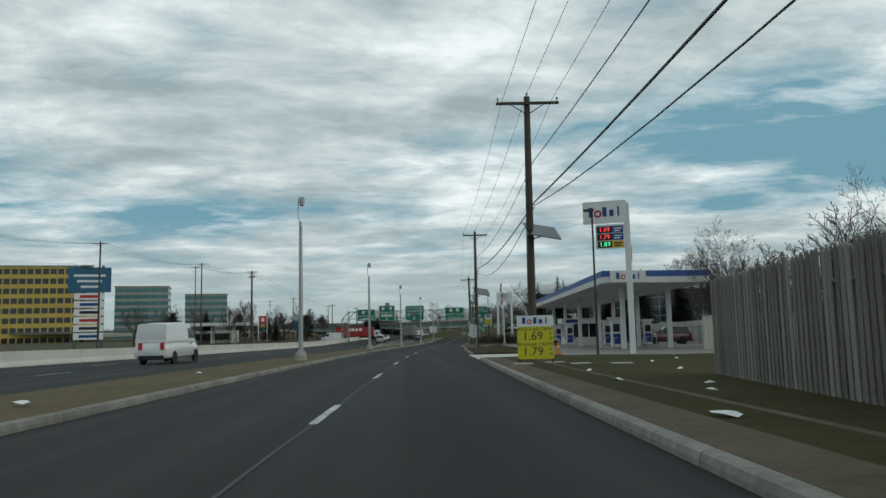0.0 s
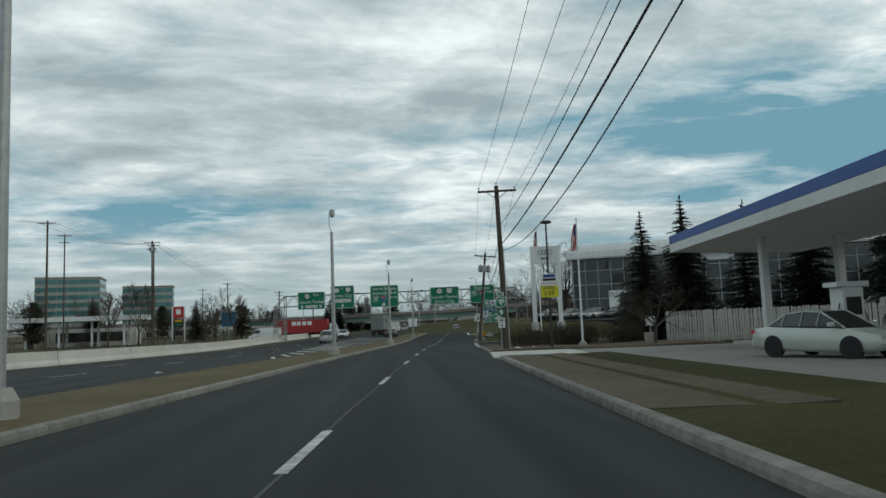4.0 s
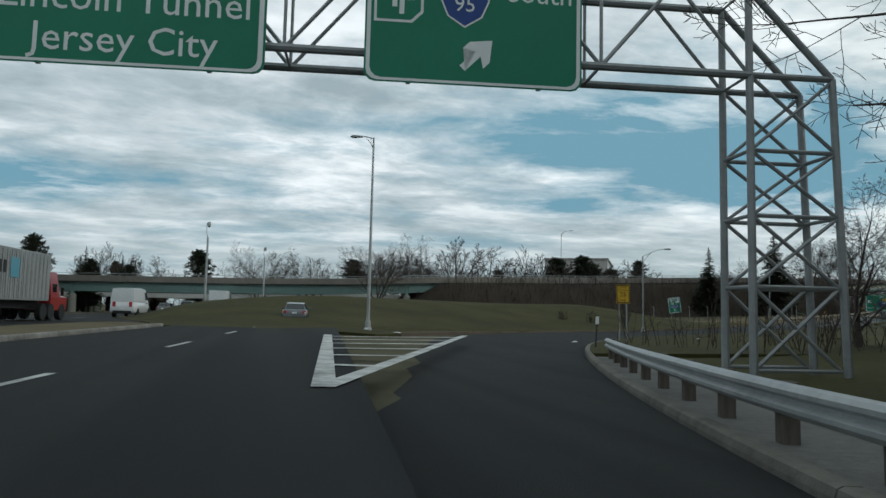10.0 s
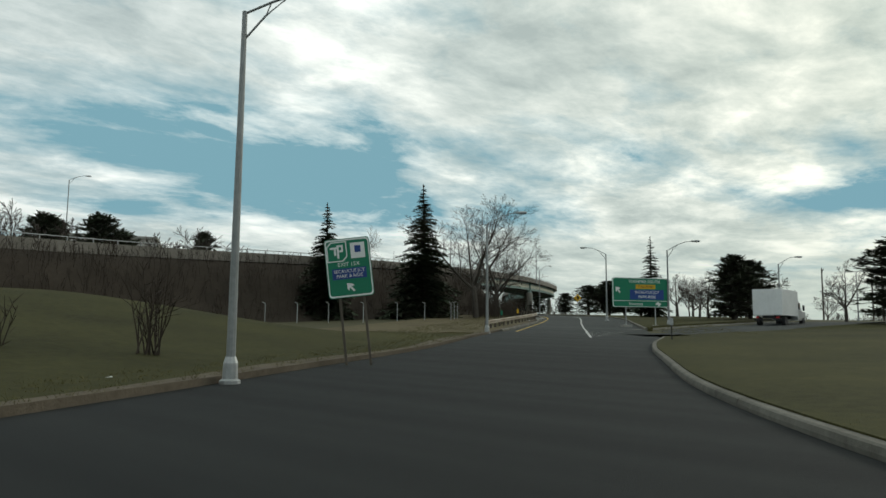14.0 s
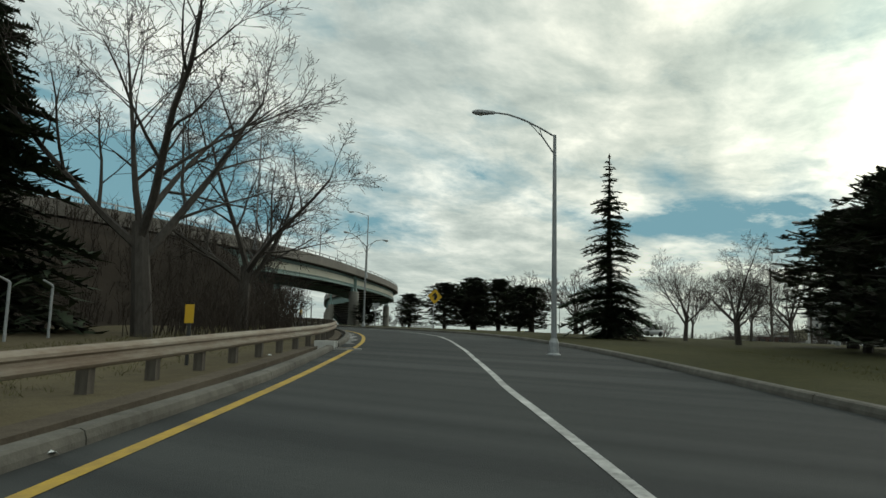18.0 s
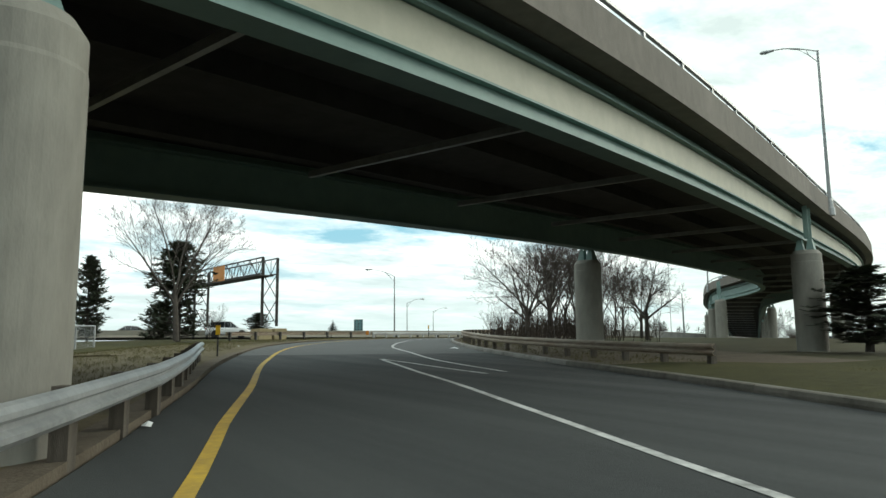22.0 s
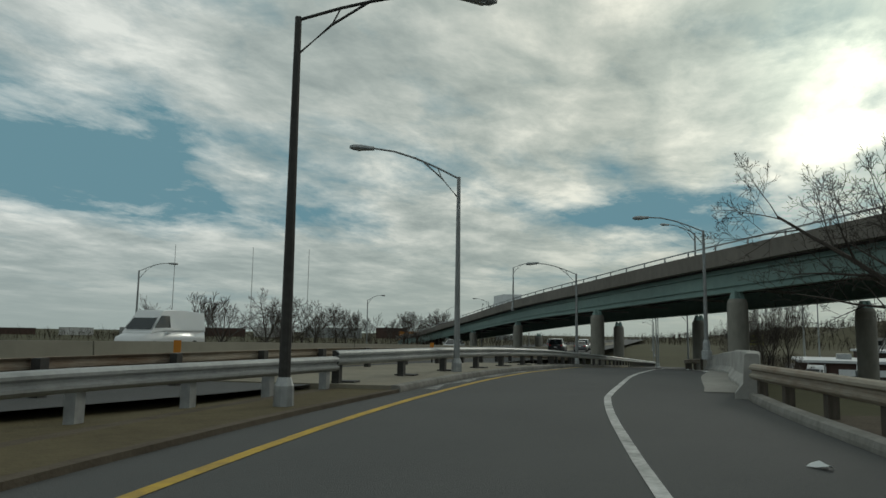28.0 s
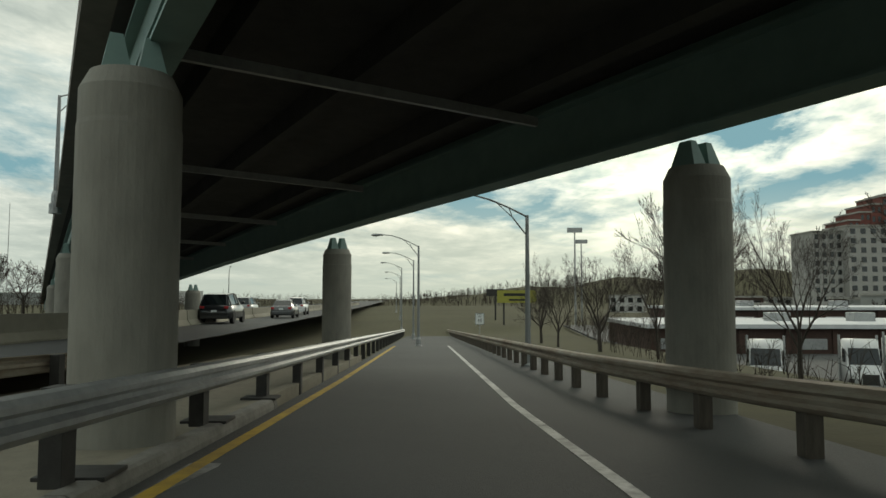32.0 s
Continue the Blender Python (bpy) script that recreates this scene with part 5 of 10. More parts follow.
        part("headlight", boxed(sx * 0.58 - 0.14, sx * 0.58 + 0.14, fy - 0.14, fy + 0.05, 0.60, 0.74, bevel=0.02), LAMP_GLASS, ob)
        part("mirror", boxed(sx * (hw + 0.06) - 0.09, sx * (hw + 0.06) + 0.09, 0.78, 0.92, 0.98 if shape == "sedan" else 1.12, 1.10 if shape == "sedan" else 1.26, bevel=0.02), pm, ob)
    ry = s["hull"][0][0]
    part("rear_bumper", boxed(-0.75, 0.75, ry - 0.05, ry + 0.25, 0.30, 0.55, bevel=0.04), pm if shape != "van" else BLACK, ob)
    part("number_plate", boxed(-0.16, 0.16, ry - 0.06, ry - 0.04, 0.68, 0.80), SIGN_WHITE, ob)
    part("front_grille", boxed(-0.42, 0.42, s["hull"][-1][0] - 0.10, s["hull"][-1][0] + 0.02, 0.34, 0.58, bevel=0.02), BLACK, ob)
    return ob


def box_truck(m, cab_paint, label, length=6.0, height=3.0, box_mtl=None, trailer=False, group=""):
    """A truck facing +y; its box starts at y = 0 and ends at y = length."""
    ob = thing("truck", m, label, "truck", group)
    bx = box_mtl or WHITE_PAINT
    z0 = 1.15 if trailer else 0.95
    body = part("cargo_box", boxed(-1.22, 1.22, 0, length, z0, z0 + height, bevel=0.03), bx, ob)
    if trailer:
        bm = bmesh.new()
        n = int(length / 0.28)
        for i in range(n):
            y = 0.1 + i * (length - 0.2) / n
            for s in (-1, 1):
                box(bm, s * 1.225 - 0.012, s * 1.225 + 0.012, y, y + 0.14, z0 + 0.15, z0 + height - 0.15)
        part("corrugation", bm, bx, body)
        for s in (-1, 1):
            part("container_door", boxed(s * 0.60 - 0.57, s * 0.60 + 0.57, -0.03, 0.0, z0 + 0.08, z0 + height - 0.08), bx, body)
            for dx in (0.25, 0.9):
                part("lock_rod", tubed((s * dx, -0.05, z0 + 0.05), (s * dx, -0.05, z0 + height - 0.05), 0.02, 0.02, 6), GALV, body)
    else:
        for s in (-1, 1):
            part("rear_door", boxed(s * 0.58 - 0.55, s * 0.58 + 0.55, -0.02, 0.0, z0 + 0.1, z0 + height - 0.1), bx, body)
    part("chassis", boxed(-0.5, 0.5, 0.2, length + 1.6, 0.70, z0), BLACK, ob)
    part("underride_bar", boxed(-1.1, 1.1, -0.05, 0.05, 0.50, 0.62), BLACK, ob)
    cz = 2.9 if trailer else 2.35
    y0 = length + (0.5 if trailer else 0.12)
    rings = [[(-1.12, y, 0.6), (-1.15, y, 1.4), (-1.0, y, zt), (1.0, y, zt), (1.15, y, 1.4), (1.12, y, 0.6)] for y, zt in ((y0, cz), (y0 + 1.1, cz), (y0 + 1.55, 1.55), (y0 + 2.5, 1.40), (y0 + 2.7, 1.0))]
    cab = part("cab", loft(rings), cab_paint, ob)
    part("windscreen", loft([[(-0.92, y0 + 1.14, cz - 0.12), (0.92, y0 + 1.14, cz - 0.12), (0.92, y0 + 1.18, cz - 0.10), (-0.92, y0 + 1.18, cz - 0.10)], [(-1.0, y0 + 1.50, 1.66), (1.0, y0 + 1.50, 1.66), (1.0, y0 + 1.56, 1.68), (-1.0, y0 + 1.56, 1.68)]]), DARK_GLASS, cab)
    for s in (-1, 1):
        part("side_window", boxed(s * 1.09 - 0.03, s * 1.09 + 0.03, y0 + 0.35, y0 + 1.0, 1.55, 2.2), DARK_GLASS, cab)
        part("mirror", boxed(s * 1.35 - 0.08, s * 1.35 + 0.08, y0 + 1.2, y0 + 1.3, 1.5, 2.0), BLACK, cab)
        part("tail_light", boxed(s * 0.85 - 0.12, s * 0.85 + 0.12, -0.07, -0.05, 0.72, 0.84), SIGN_RED, ob, "red tail light")
        ys = [1.0, 2.2] if trailer else [1.3]
        ys += [length - 0.6, length + 0.6] if trailer else []
        for y in ys + [y0 + 1.9]:
            wheel(ob, s * 1.02, y, 0.50 if trailer else 0.42, 0.34, s)
    return ob

# ---------------------------------------------------------------- the highway: verges, kerbs, markings
def area(name, pts, dz, material, label, category, follow=True, depth=0.10, parent=None, kind="structure"):
    """A paved or planted sheet with the given outline, lying on the land, with a thickness."""
    bm = bmesh.new()
    top = [bm.verts.new((x, y, (land(x, y) if follow else 0) + dz)) for x, y in pts]
    f = bm.faces.new(top)
    if f.normal.z < 0 or sum((pts[i][0] * pts[(i + 1) % len(pts)][1] - pts[(i + 1) % len(pts)][0] * pts[i][1]) for i in range(len(pts))) < 0:
        bmesh.ops.reverse_faces(bm, faces=[f])
    low = [bm.verts.new((v.co.x, v.co.y, v.co.z - depth)) for v in top]
    for i in range(len(pts)):
        j = (i + 1) % len(pts)
        bm.faces.new((top[i], low[i], low[j], top[j]))
    bmesh.ops.triangulate(bm, faces=[f])
    bmesh.ops.recalc_face_normals(bm, faces=bm.faces[:])
    ob = part(name, bm, material, parent, label, kind=kind)
    if not parent:
        ob["category"] = category
    return ob


def kat(y):
    """The main line's station at a distance along the road."""
    lo, hi = -6.0, 30.0
    for _ in range(40):
        mid = (lo + hi) / 2
        lo, hi = (mid, hi) if main_line.at(mid)[1] < y else (lo, mid)
    return lo


def verge(a, b, line, left, right, material, label, dz=0.14, name="verge", cols=4, step=2.0):
    ob = strip(name, line, a, b, left, right, lambda c: dz + 0.05 * math.sin(c * 9), material, label, step, cols, True)
    ob["category"] = "verge"
    return ob


for i in range(-1, 30):
    y = float(np.interp(i, [-1, 7, 10, 15, 30], [-1.0, 92.6, 126.0, 177.3, 331.0]))
    strip("dash", main_line, kat(y), kat(y + 3.0), -1.79, -1.65, 0.008, WHITE_LINE, "", 1.6, kind="", parent=LANE_DASHES)

RKS = lambda k: RK(min(k, 9.0)) + 0.18
kerb(main_line, -4, kat(36.7), lambda k: RK(k), 1, "kerb_roadside")
kerb(main_line, kat(47.3), kat(94), lambda k: RK(k), 1, "kerb_roadside")
kerb(main_line, kat(102.2), kat(115), lambda k: RK(k), 1, "kerb_roadside")
KERB_DIRTY = mat("dirty_kerb_concrete", (0.17, 0.16, 0.135), (0.055, 0.050, 0.040), 0.9, grain=4, patch=0.7, bump=0.35, bump_scale=35, spread=1.2)
kerb(ramp_line, kat(133), 17.05, RK, 1, "kerb_roadside", "dirty worn kerb round the lawn", KERB_DIRTY)
kerb(BRANCH, 0.62, 2.6, -4.45, -1, "kerb_branch", "pale concrete kerb turning along the local road")
kerb(ramp_line, 17.9, 23.6, RK, 1, "kerb_roadside", "dark dirty concrete kerb along the ramp", KERB_DIRTY)
verge(-4, kat(36.6), main_line, RKS, 24, GRASS, "patchy yellow-green winter lawn beside the road", cols=7)
verge(-4, kat(36.4), main_line, RKS, lambda k: RKS(k) + 1.9, DIRT, "bare muddy strip behind the kerb", 0.155, "verge_mud", 3)
verge(kat(47.5), kat(94), main_line, RKS, lambda k: RKS(k) + (3.6 if k < kat(62) else 4.6), GRASS, "narrow grass island between road and forecourt", 0.14, "island", 3)
verge(kat(72), kat(94), main_line, RKS, lambda k: RKS(k) + 2.6, DIRT, "bare muddy strip behind the kerb", 0.155, "verge_mud", 3)
verge(kat(102.4), kat(115), main_line, RKS, 16, DIRT, "mulched planting bed under low bushes", 0.15, "planting_bed", 5)
area("forecourt", [(6.4, 39.5), (6.5, 47), (7.6, 62), (9.2, 75), (10.5, 95), (11.5, 104), (34, 108), (34, 37.2), (12, 37.4)], 0.05, mat("forecourt_concrete", (0.235, 0.225, 0.205), (0.165, 0.158, 0.145), 0.85, grain=4, patch=0.2, bump=0.3), "stained grey concrete forecourt of the filling station", "forecourt")
area("apron", [(3.30, 36.9), (3.45, 47.0), (6.6, 46.8), (6.5, 39.7)], 0.045, PALEC, "pale concrete driveway apron", "driveway")
area("apron", [(6.0, 94.3), (6.85, 102.0), (11.4, 102.6), (10.6, 94.6)], 0.075, PALEC, "pale concrete driveway apron", "driveway")
area("driveway", [(7.6, 115.2), (9.4, 132.6), (13.5, 131.6), (30, 126), (30, 118), (12, 116)], 0.03, ASPHALT, "asphalt driveway up to the car showroom", "driveway")

# painted hatching between the far lanes
def hatching():
    root = thing("hatched_markings", Matrix(), "white chevron hatching painted between the diverging lanes", "road marking", kind="structure")
    for y in np.arange(108, 186, 5.2):
        k = kat(float(y))
        p, r = main_line.at(k), main_line.right(k)
        t = np.array([-r[1], r[0], 0])
        wid = min(6.2, 1.2 + (y - 108) * 0.12)
        a0 = p + r * (-10.4) - t * 2.2
        a1 = p + r * (-10.4 - wid) + t * 2.2
        d = t * 0.50
        bm = bmesh.new()
        bm.faces.new([bm.verts.new((q[0], q[1], p[2] + 0.012)) for q in (a0 - d, a0 + d, a1 + d, a1 - d)])
        part("stripe", bm, WHITE_LINE, root)
    for u, a, b in ((-10.15, 60, 200), (-16.7, 150, 190)):
        strip("line", main_line, kat(a), kat(b), u - 0.07, u + 0.07, 0.012, WHITE_LINE, "", 3, kind="", parent=root)


hatching()


def gore():
    root = thing("gore_markings", Matrix(), "white painted gore with crossing bars at the exit", "road marking", kind="structure")
    tip, la, ra = Vector((13.45, 178.4, 0)), Vector((15.3, 198.0, 0)), Vector((21.3, 199.2, 0))

    spine = [main_line.off(7 + i * 0.05, 0.0, 0.0) for i in range(160)]

    def top(p):
        near = min(spine, key=lambda q: (q.x - p.x) ** 2 + (q.y - p.y) ** 2)
        return max(land(p.x, p.y) + 0.062, near.z + 0.02)

    def quad(a, b, w):
        d = (b - a).normalized()
        n = Vector((d.y, -d.x, 0)) * w / 2
        bm = bmesh.new()
        bm.faces.new([bm.verts.new((p.x, p.y, top(p))) for p in (a - n, b - n, b + n, a + n)])
        bmesh.ops.recalc_face_normals(bm, faces=bm.faces[:])
        part("bar", bm, WHITE_LINE, root)
    quad(tip, la, 0.32)
    quad(tip, ra, 0.30)
    for i in range(1, 7):
        f = i / 7 + 0.05
        quad(tip.lerp(la, f), tip.lerp(ra, min(1, f - 0.03)), 0.36)


gore()
# the grassy nose and lawn between the highway and the ramp
def lawn_lift(c):
    """The lawn swells into a low green crest before the bank; c runs from its far edge to the road."""
    return 0.06 + 2.5 * smooth01((1 - c) * 1.5) * smooth01(c * 4)


def rolling_lawn():
    """The lawn left of the ramp, swelling to its crest away from the exit nose and the bank's end."""
    ks, cols = ramp_line.stations(12.0, 17.4, 2.0), 18
    verts, faces, w = [], [], cols + 1
    for k in ks:
        out = 14 + 22 * smooth01((k - 12) / 1.2)
        swell = smooth01((k - 12.1) / 1.7) * smooth01((17.4 - k) / 1.0)
        for i in range(w):
            c = i / cols
            p = ramp_line.off(k, LK(k) - 0.18 - out * (1 - c))
            verts.append((p.x, p.y, terrain(p.x, p.y) + 0.14 + (lawn_lift(c) - 0.06) * swell))
    n, rows = len(verts), len(ks)
    faces = [(j * w + i, j * w + i + 1, (j + 1) * w + i + 1, (j + 1) * w + i) for j in range(rows - 1) for i in range(cols)]
    rim = list(range(w)) + [j * w + cols for j in range(1, rows)] + [(rows - 1) * w + i for i in range(cols - 1, -1, -1)] + [j * w for j in range(rows - 2, 0, -1)]
    verts += [(verts[q][0], verts[q][1], verts[q][2] - 0.5) for q in rim]
    faces += [(rim[i], n + i, n + (i + 1) % len(rim), rim[(i + 1) % len(rim)]) for i in range(len(rim))]
    pydata("gore_island", verts, faces, GRASS, None, "wide mown winter lawn swelling to a low crest", "structure", False)["category"] = "lawn"


rolling_lawn()
strip("lawn_inner", ramp_line, 11.4, 17.05, lambda k: RK(k) + 0.18, lambda k: RK(k) + 34, lambda c: 0.15 + 0.4 * math.sin(c * 2.0), GRASS, "mown winter lawn inside the ramp's curve", 2.5, 10, True)["category"] = "lawn"
strip("lawn_inner", BRANCH, 0.55, 3.6, 4.3, 40, 0.11, GRASS, "mown winter lawn beside the local road", 4, 10, True)["category"] = "lawn"
verge(8.45, 11.4, ramp_line, lambda k: RK(k) + 0.18, lambda k: RK(k) + 4.2, mat("gravel", (0.155, 0.15, 0.138), (0.075, 0.072, 0.066), 0.95, grain=9, patch=0.5, bump=1.0, bump_scale=30), "pale gravel strip beneath the guard rail", 0.05, "gravel_strip", 3)

# the long concrete barrier on the far side
def far_barrier():
    root = thing("barrier", Matrix(), "long low concrete safety barrier, pale and dusty", "barrier", kind="structure")
    prof = [(-0.30, -0.1), (0.30, -0.1), (0.28, 0.08), (0.12, 0.33), (0.08, 0.95), (-0.08, 0.95), (-0.12, 0.33), (-0.28, 0.08)]
    ks = main_line.stations(-4.5, 14, 12)
    for k0, k1 in zip(ks, ks[1:]):
        sweep("barrier_segment", main_line, k0, k1 - 0.004, lambda k: -26.0 - max(0, k - 2) * 0.5, prof, PALEC, "", 4, "", root)


far_barrier()

# ---------------------------------------------------------------- lamps, poles and cables by the highway
for x, y in ((-7.3, 5.5), (-6.2, 39.3), (-4.7, 74.3), (-2.1, 106.6), (1.1, 138.9), (4.3, 170.2), (7.6, 240), (13.0, 266)):
    median_lamp(pose(x, y, land(x, y) + 0.15, 0, 0, -5), 8.95)
lamp_post(pose(18.6, 209.6, land(18.6, 209.6) + 0.1, 0, 0, -15), 11.0, 0.7, "slim pale steel lamp post with a short arm", rise=0.12, mtl=GALV)
POLES = [(5.0, 30.6, 11.6, 0.6, dict(panel=True, r=0.20, arm=2.75)), (5.75, 67.0, 11.0, 0.3, dict(panel=True, arm2=False)), (8.18, 104.45, 9.8, -1.2, dict(riser=True, r=0.19)), (10.5, 137.75, 9.35, 5.8, dict(transformers=3, riser=True))]
heads = [Vector((3.6, -28, 11.2))]
for x, y, h, lean, extra in POLES:
    z = land(x, y) + 0.1
    utility_pole(pose(x, y, z, 0, 0, -4), h, lean, **extra)
    heads.append(Vector((x + math.sin(radians(lean)) * h, y, z + h)))
heads.append(Vector((24.5, 172, 7.6)))
drops = [(-2.9, -4.7, -4.85), (-2.9, -4.7, -4.85)] + [(-2.3, -3.5, -3.9)] * 8
for i, (a, b) in enumerate(zip(heads, heads[1:])):
    for dx in (-1.1, 0.0, 1.1):
        dz = 0.15 if dx == 0 else -0.15
        cable("power_line", a + Vector((dx, 0, dz)), b + Vector((dx, 0, dz)), 0.55, 0.010)
    for n, (sag, r) in enumerate(((0.7, 0.016), (0.5, 0.030), (1.3, 0.018))):
        cable("service_cable", a + Vector((0.2, 0, drops[i][n])), b + Vector((0.2, 0, drops[i + 1][n])), sag, r)
sp = heads[3] + Vector((0.25, 0, -3.6))
for i in range(3):
    w = Wood()
    q = heads[4] + Vector((0.15, 0, -2.4))
    pts = [q + Vector((0.55 * math.sin(f * math.pi) * (0.6 + 0.3 * i) + 0.1 * f, -0.1 * i, -3.0 * f * (1 - 0.12 * i))) for f in (0, 0.2, 0.4, 0.6, 0.8, 1)]
    w.limb(pts, 0.018, 0.018, 4)
    tagged(pydata("drop_cable", w.v, w.f, BLACK), "loose black cable looping down the pole", "cable", "overhead cables")
# poles across the highway
for x, y, h in ((-55.4, 128, 19.5), (-51.9, 176.5, 20), (-62, 80, 18.5), (-30, 262, 12), (-22, 272, 11)):
    utility_pole(pose(x, y, -2.0, 0, 0, 4), h, 0, 2.6, label="slim timber utility pole across the highway", r=0.2)
utility_pole(pose(-47.5, 211.4, -2.3, 0, 0, 4), 21, 0, 3.0, transformers=3, arm2=True, label="tall timber pole with doubled crossarms and drums", r=0.22)
tops = [Vector((-66, 30, 16.5)), Vector((-62, 80, 16.3)), Vector((-55.4, 128, 17.2)), Vector((-51.9, 176.5, 17.7)), Vector((-47.5, 211.4, 18.3)), Vector((-40, 300, 12))]
for a, b in zip(tops, tops[1:]):
    for dx in (-1.2, 0, 1.2):
        cable("power_line", a + Vector((dx, 0, 0)), b + Vector((dx, 0, 0)), 1.3, 0.02)

# ---------------------------------------------------------------- signs
def post_sign(m, label, w, h, z, mtl, posts=(0.0,), post_mtl=None, top=None, border=None, name="road_sign", category="road sign"):
    """A panel on posts; z is its middle over the ground."""
    ob = thing(name, m, label, category)
    for x in posts:
        part("post", boxed(x - 0.035, x + 0.035, 0.016, 0.075, -0.3, top or z + h / 2 - 0.05), post_mtl or GALV, ob)
    return ob, sign_panel(ob, w, h, 0, z, mtl, border)


# overhead gantry; its own x runs along it to the right, 0 at the right-hand end
G = pose(21.9, 181.2, 0, 0, 0, -8.4)


def gantry():
    ob = thing("sign_gantry", G, "grey steel truss gantry spanning the highway with green signs", "sign gantry")
    zt, zb, L, d = 5.42, 3.62, -39.6, 1.1
    for y in (0, d):
        for z in (zt, zb):
            part("chord", tubed((L, y, z), (0, y, z), 0.085, 0.085, 8), POLE_GREY, ob)
        n = 26
        for i in range(n):
            x0, x1 = L * i / n, L * (i + 1) / n
            a, b = ((x0, y, zt), (x1, y, zb)) if i % 2 else ((x0, y, zb), (x1, y, zt))
            part("brace", tubed(a, b, 0.040, 0.040, 6), POLE_GREY, ob)
            if i % 2 == 0:
                part("upright", tubed((x0, y, zb), (x0, y, zt), 0.035, 0.035, 6), POLE_GREY, ob)
    for i in range(14):
        x = L * i / 13
        for z in (zt, zb):
            part("tie", tubed((x, 0, z), (x, d, z), 0.03, 0.03, 6), POLE_GREY, ob)
    for x in (-26.8, -13.2 - 2.6):
        for z in (zt, zb):
            part("splice", boxed(x - 0.22, x + 0.22, -0.14, 0.14, z - 0.14, z + 0.14), DARK_STEEL, ob)
    for x0, s in ((0.0, 1), (L, -1)):
        base = land(*(G @ Vector((x0, 0, 0))).xy) - 0.2
        for dx in (0.0, 1.75 * s):
            for y in (0, d):
                part("leg", tubed((x0 + dx * 1.12, y, base), (x0 + dx, y, zt if dx == 0 else zb), 0.085, 0.075, 8), POLE_GREY, ob)
        for y in (0, d):
            part("shoulder", tubed((x0, y, zt), (x0 + 1.75 * s, y, zb), 0.075, 0.075, 8), POLE_GREY, ob)
            part("head_beam", tubed((x0, y, zb), (x0 + 1.75 * s, y, zb), 0.07, 0.07, 8), POLE_GREY, ob)
            zz = [zb, 2.1, 0.8, -0.6, base + 0.5]
            for i, (a, b) in enumerate(zip(zz, zz[1:])):
                part("tower_strut", tubed((x0, y, b), (x0 + 1.8 * s, y, b), 0.045, 0.045, 6), POLE_GREY, ob)
                part("tower_brace", tubed((x0, y, a), (x0 + 1.8 * s, y, b), 0.04, 0.04, 6), POLE_GREY, ob)
                part("tower_brace", tubed((x0 + 1.8 * s, y, a), (x0, y, b), 0.04, 0.04, 6), POLE_GREY, ob)
        for dx in (0, 1.8 * s):
            for z in (2.1, 0.8, -0.6):
                part("tower_tie", tubed((x0 + dx, 0, z), (x0 + dx, d, z), 0.04, 0.04, 6), POLE_GREY, ob)
    return ob


gantry()


def hung_sign(x0, x1, z0, z1, label):
    """A green panel hung on the gantry; returns it with its middle and size."""
    ob = thing("overhead_sign", G @ Matrix.Translation(((x0 + x1) / 2, -0.20, (z0 + z1) / 2)), label, "road sign", "gantry signs")
    sign_panel(ob, x1 - x0, z1 - z0, 0, 0, SIGN_GREEN, SIGN_WHITE, edge=0.07)
    for x in (-(x1 - x0) * 0.3, (x1 - x0) * 0.3):
        part("hanger", boxed(x - 0.04, x + 0.04, 0.013, 0.10, -(z1 - z0) / 2, (z1 - z0) / 2), GALV, ob)
    return ob


s = hung_sign(-37.2, -32.4, 3.0, 5.98, "green overhead sign for the tunnel lanes with two down arrows")
shield(s, -0.75, 0.75, 0.42, "495")
letters("East", 0.62, SIGN_WHITE, s, 0.85, 1.0)
letters("Lincoln Tunnel", 0.72, SIGN_WHITE, s, 0, -0.22)
plate(s, 0, -1.0, 2.1, 0.42, SIGN_WHITE)
letters("NO TRUCKS", 0.36, BLACK, s, 0, -1.0, -0.026)
arrow(s, -1.6, -1.0, 0.62, 180, SIGN_WHITE)
arrow(s, 1.6, -1.0, 0.62, 180, SIGN_WHITE)
s = hung_sign(-31.4, -27.35, 2.98, 6.82, "green overhead sign for all trucks towards the city")
shield(s, -1.0, 1.15, 0.42, "3")
letters("TO", 0.42, SIGN_WHITE, s, -0.05, 1.42)
shield(s, 1.0, 1.2, 0.42, "1-9", "us")
letters("Jersey City", 0.74, SIGN_WHITE, s, 0, 0.20)
plate(s, 0, -0.62, 2.9, 0.56, SIGN_WHITE)
letters("ALL TRUCKS", 0.46, BLACK, s, 0, -0.62, -0.026)
arrow(s, 0, -1.45, 0.66, 180, SIGN_WHITE)
s = hung_sign(-24.6, -19.75, 2.93, 6.62, "green overhead sign for the northbound exit")
letters("North Bergen", 0.72, SIGN_WHITE, s, 0, 1.25)
letters("Kennedy Blvd", 0.72, SIGN_WHITE, s, 0, 0.52)
shield(s, -1.5, -0.42, 0.42, "", "toll")
shield(s, -0.15, -0.42, 0.46, "95", "interstate")
letters("North", 0.55, SIGN_WHITE, s, 1.45, -0.22)
arrow(s, -0.15, -1.40, 0.74, 45, SIGN_WHITE)
s = hung_sign(-14.4, -9.45, 3.02, 5.92, "green overhead sign for the tunnel and city through lanes")
shield(s, -0.85, 0.78, 0.46, "495")
shield(s, 0.85, 0.78, 0.46, "1-9", "us")
letters("Lincoln Tunnel", 0.74, SIGN_WHITE, s, 0, -0.22)
letters("Jersey City", 0.74, SIGN_WHITE, s, 0, -0.98)
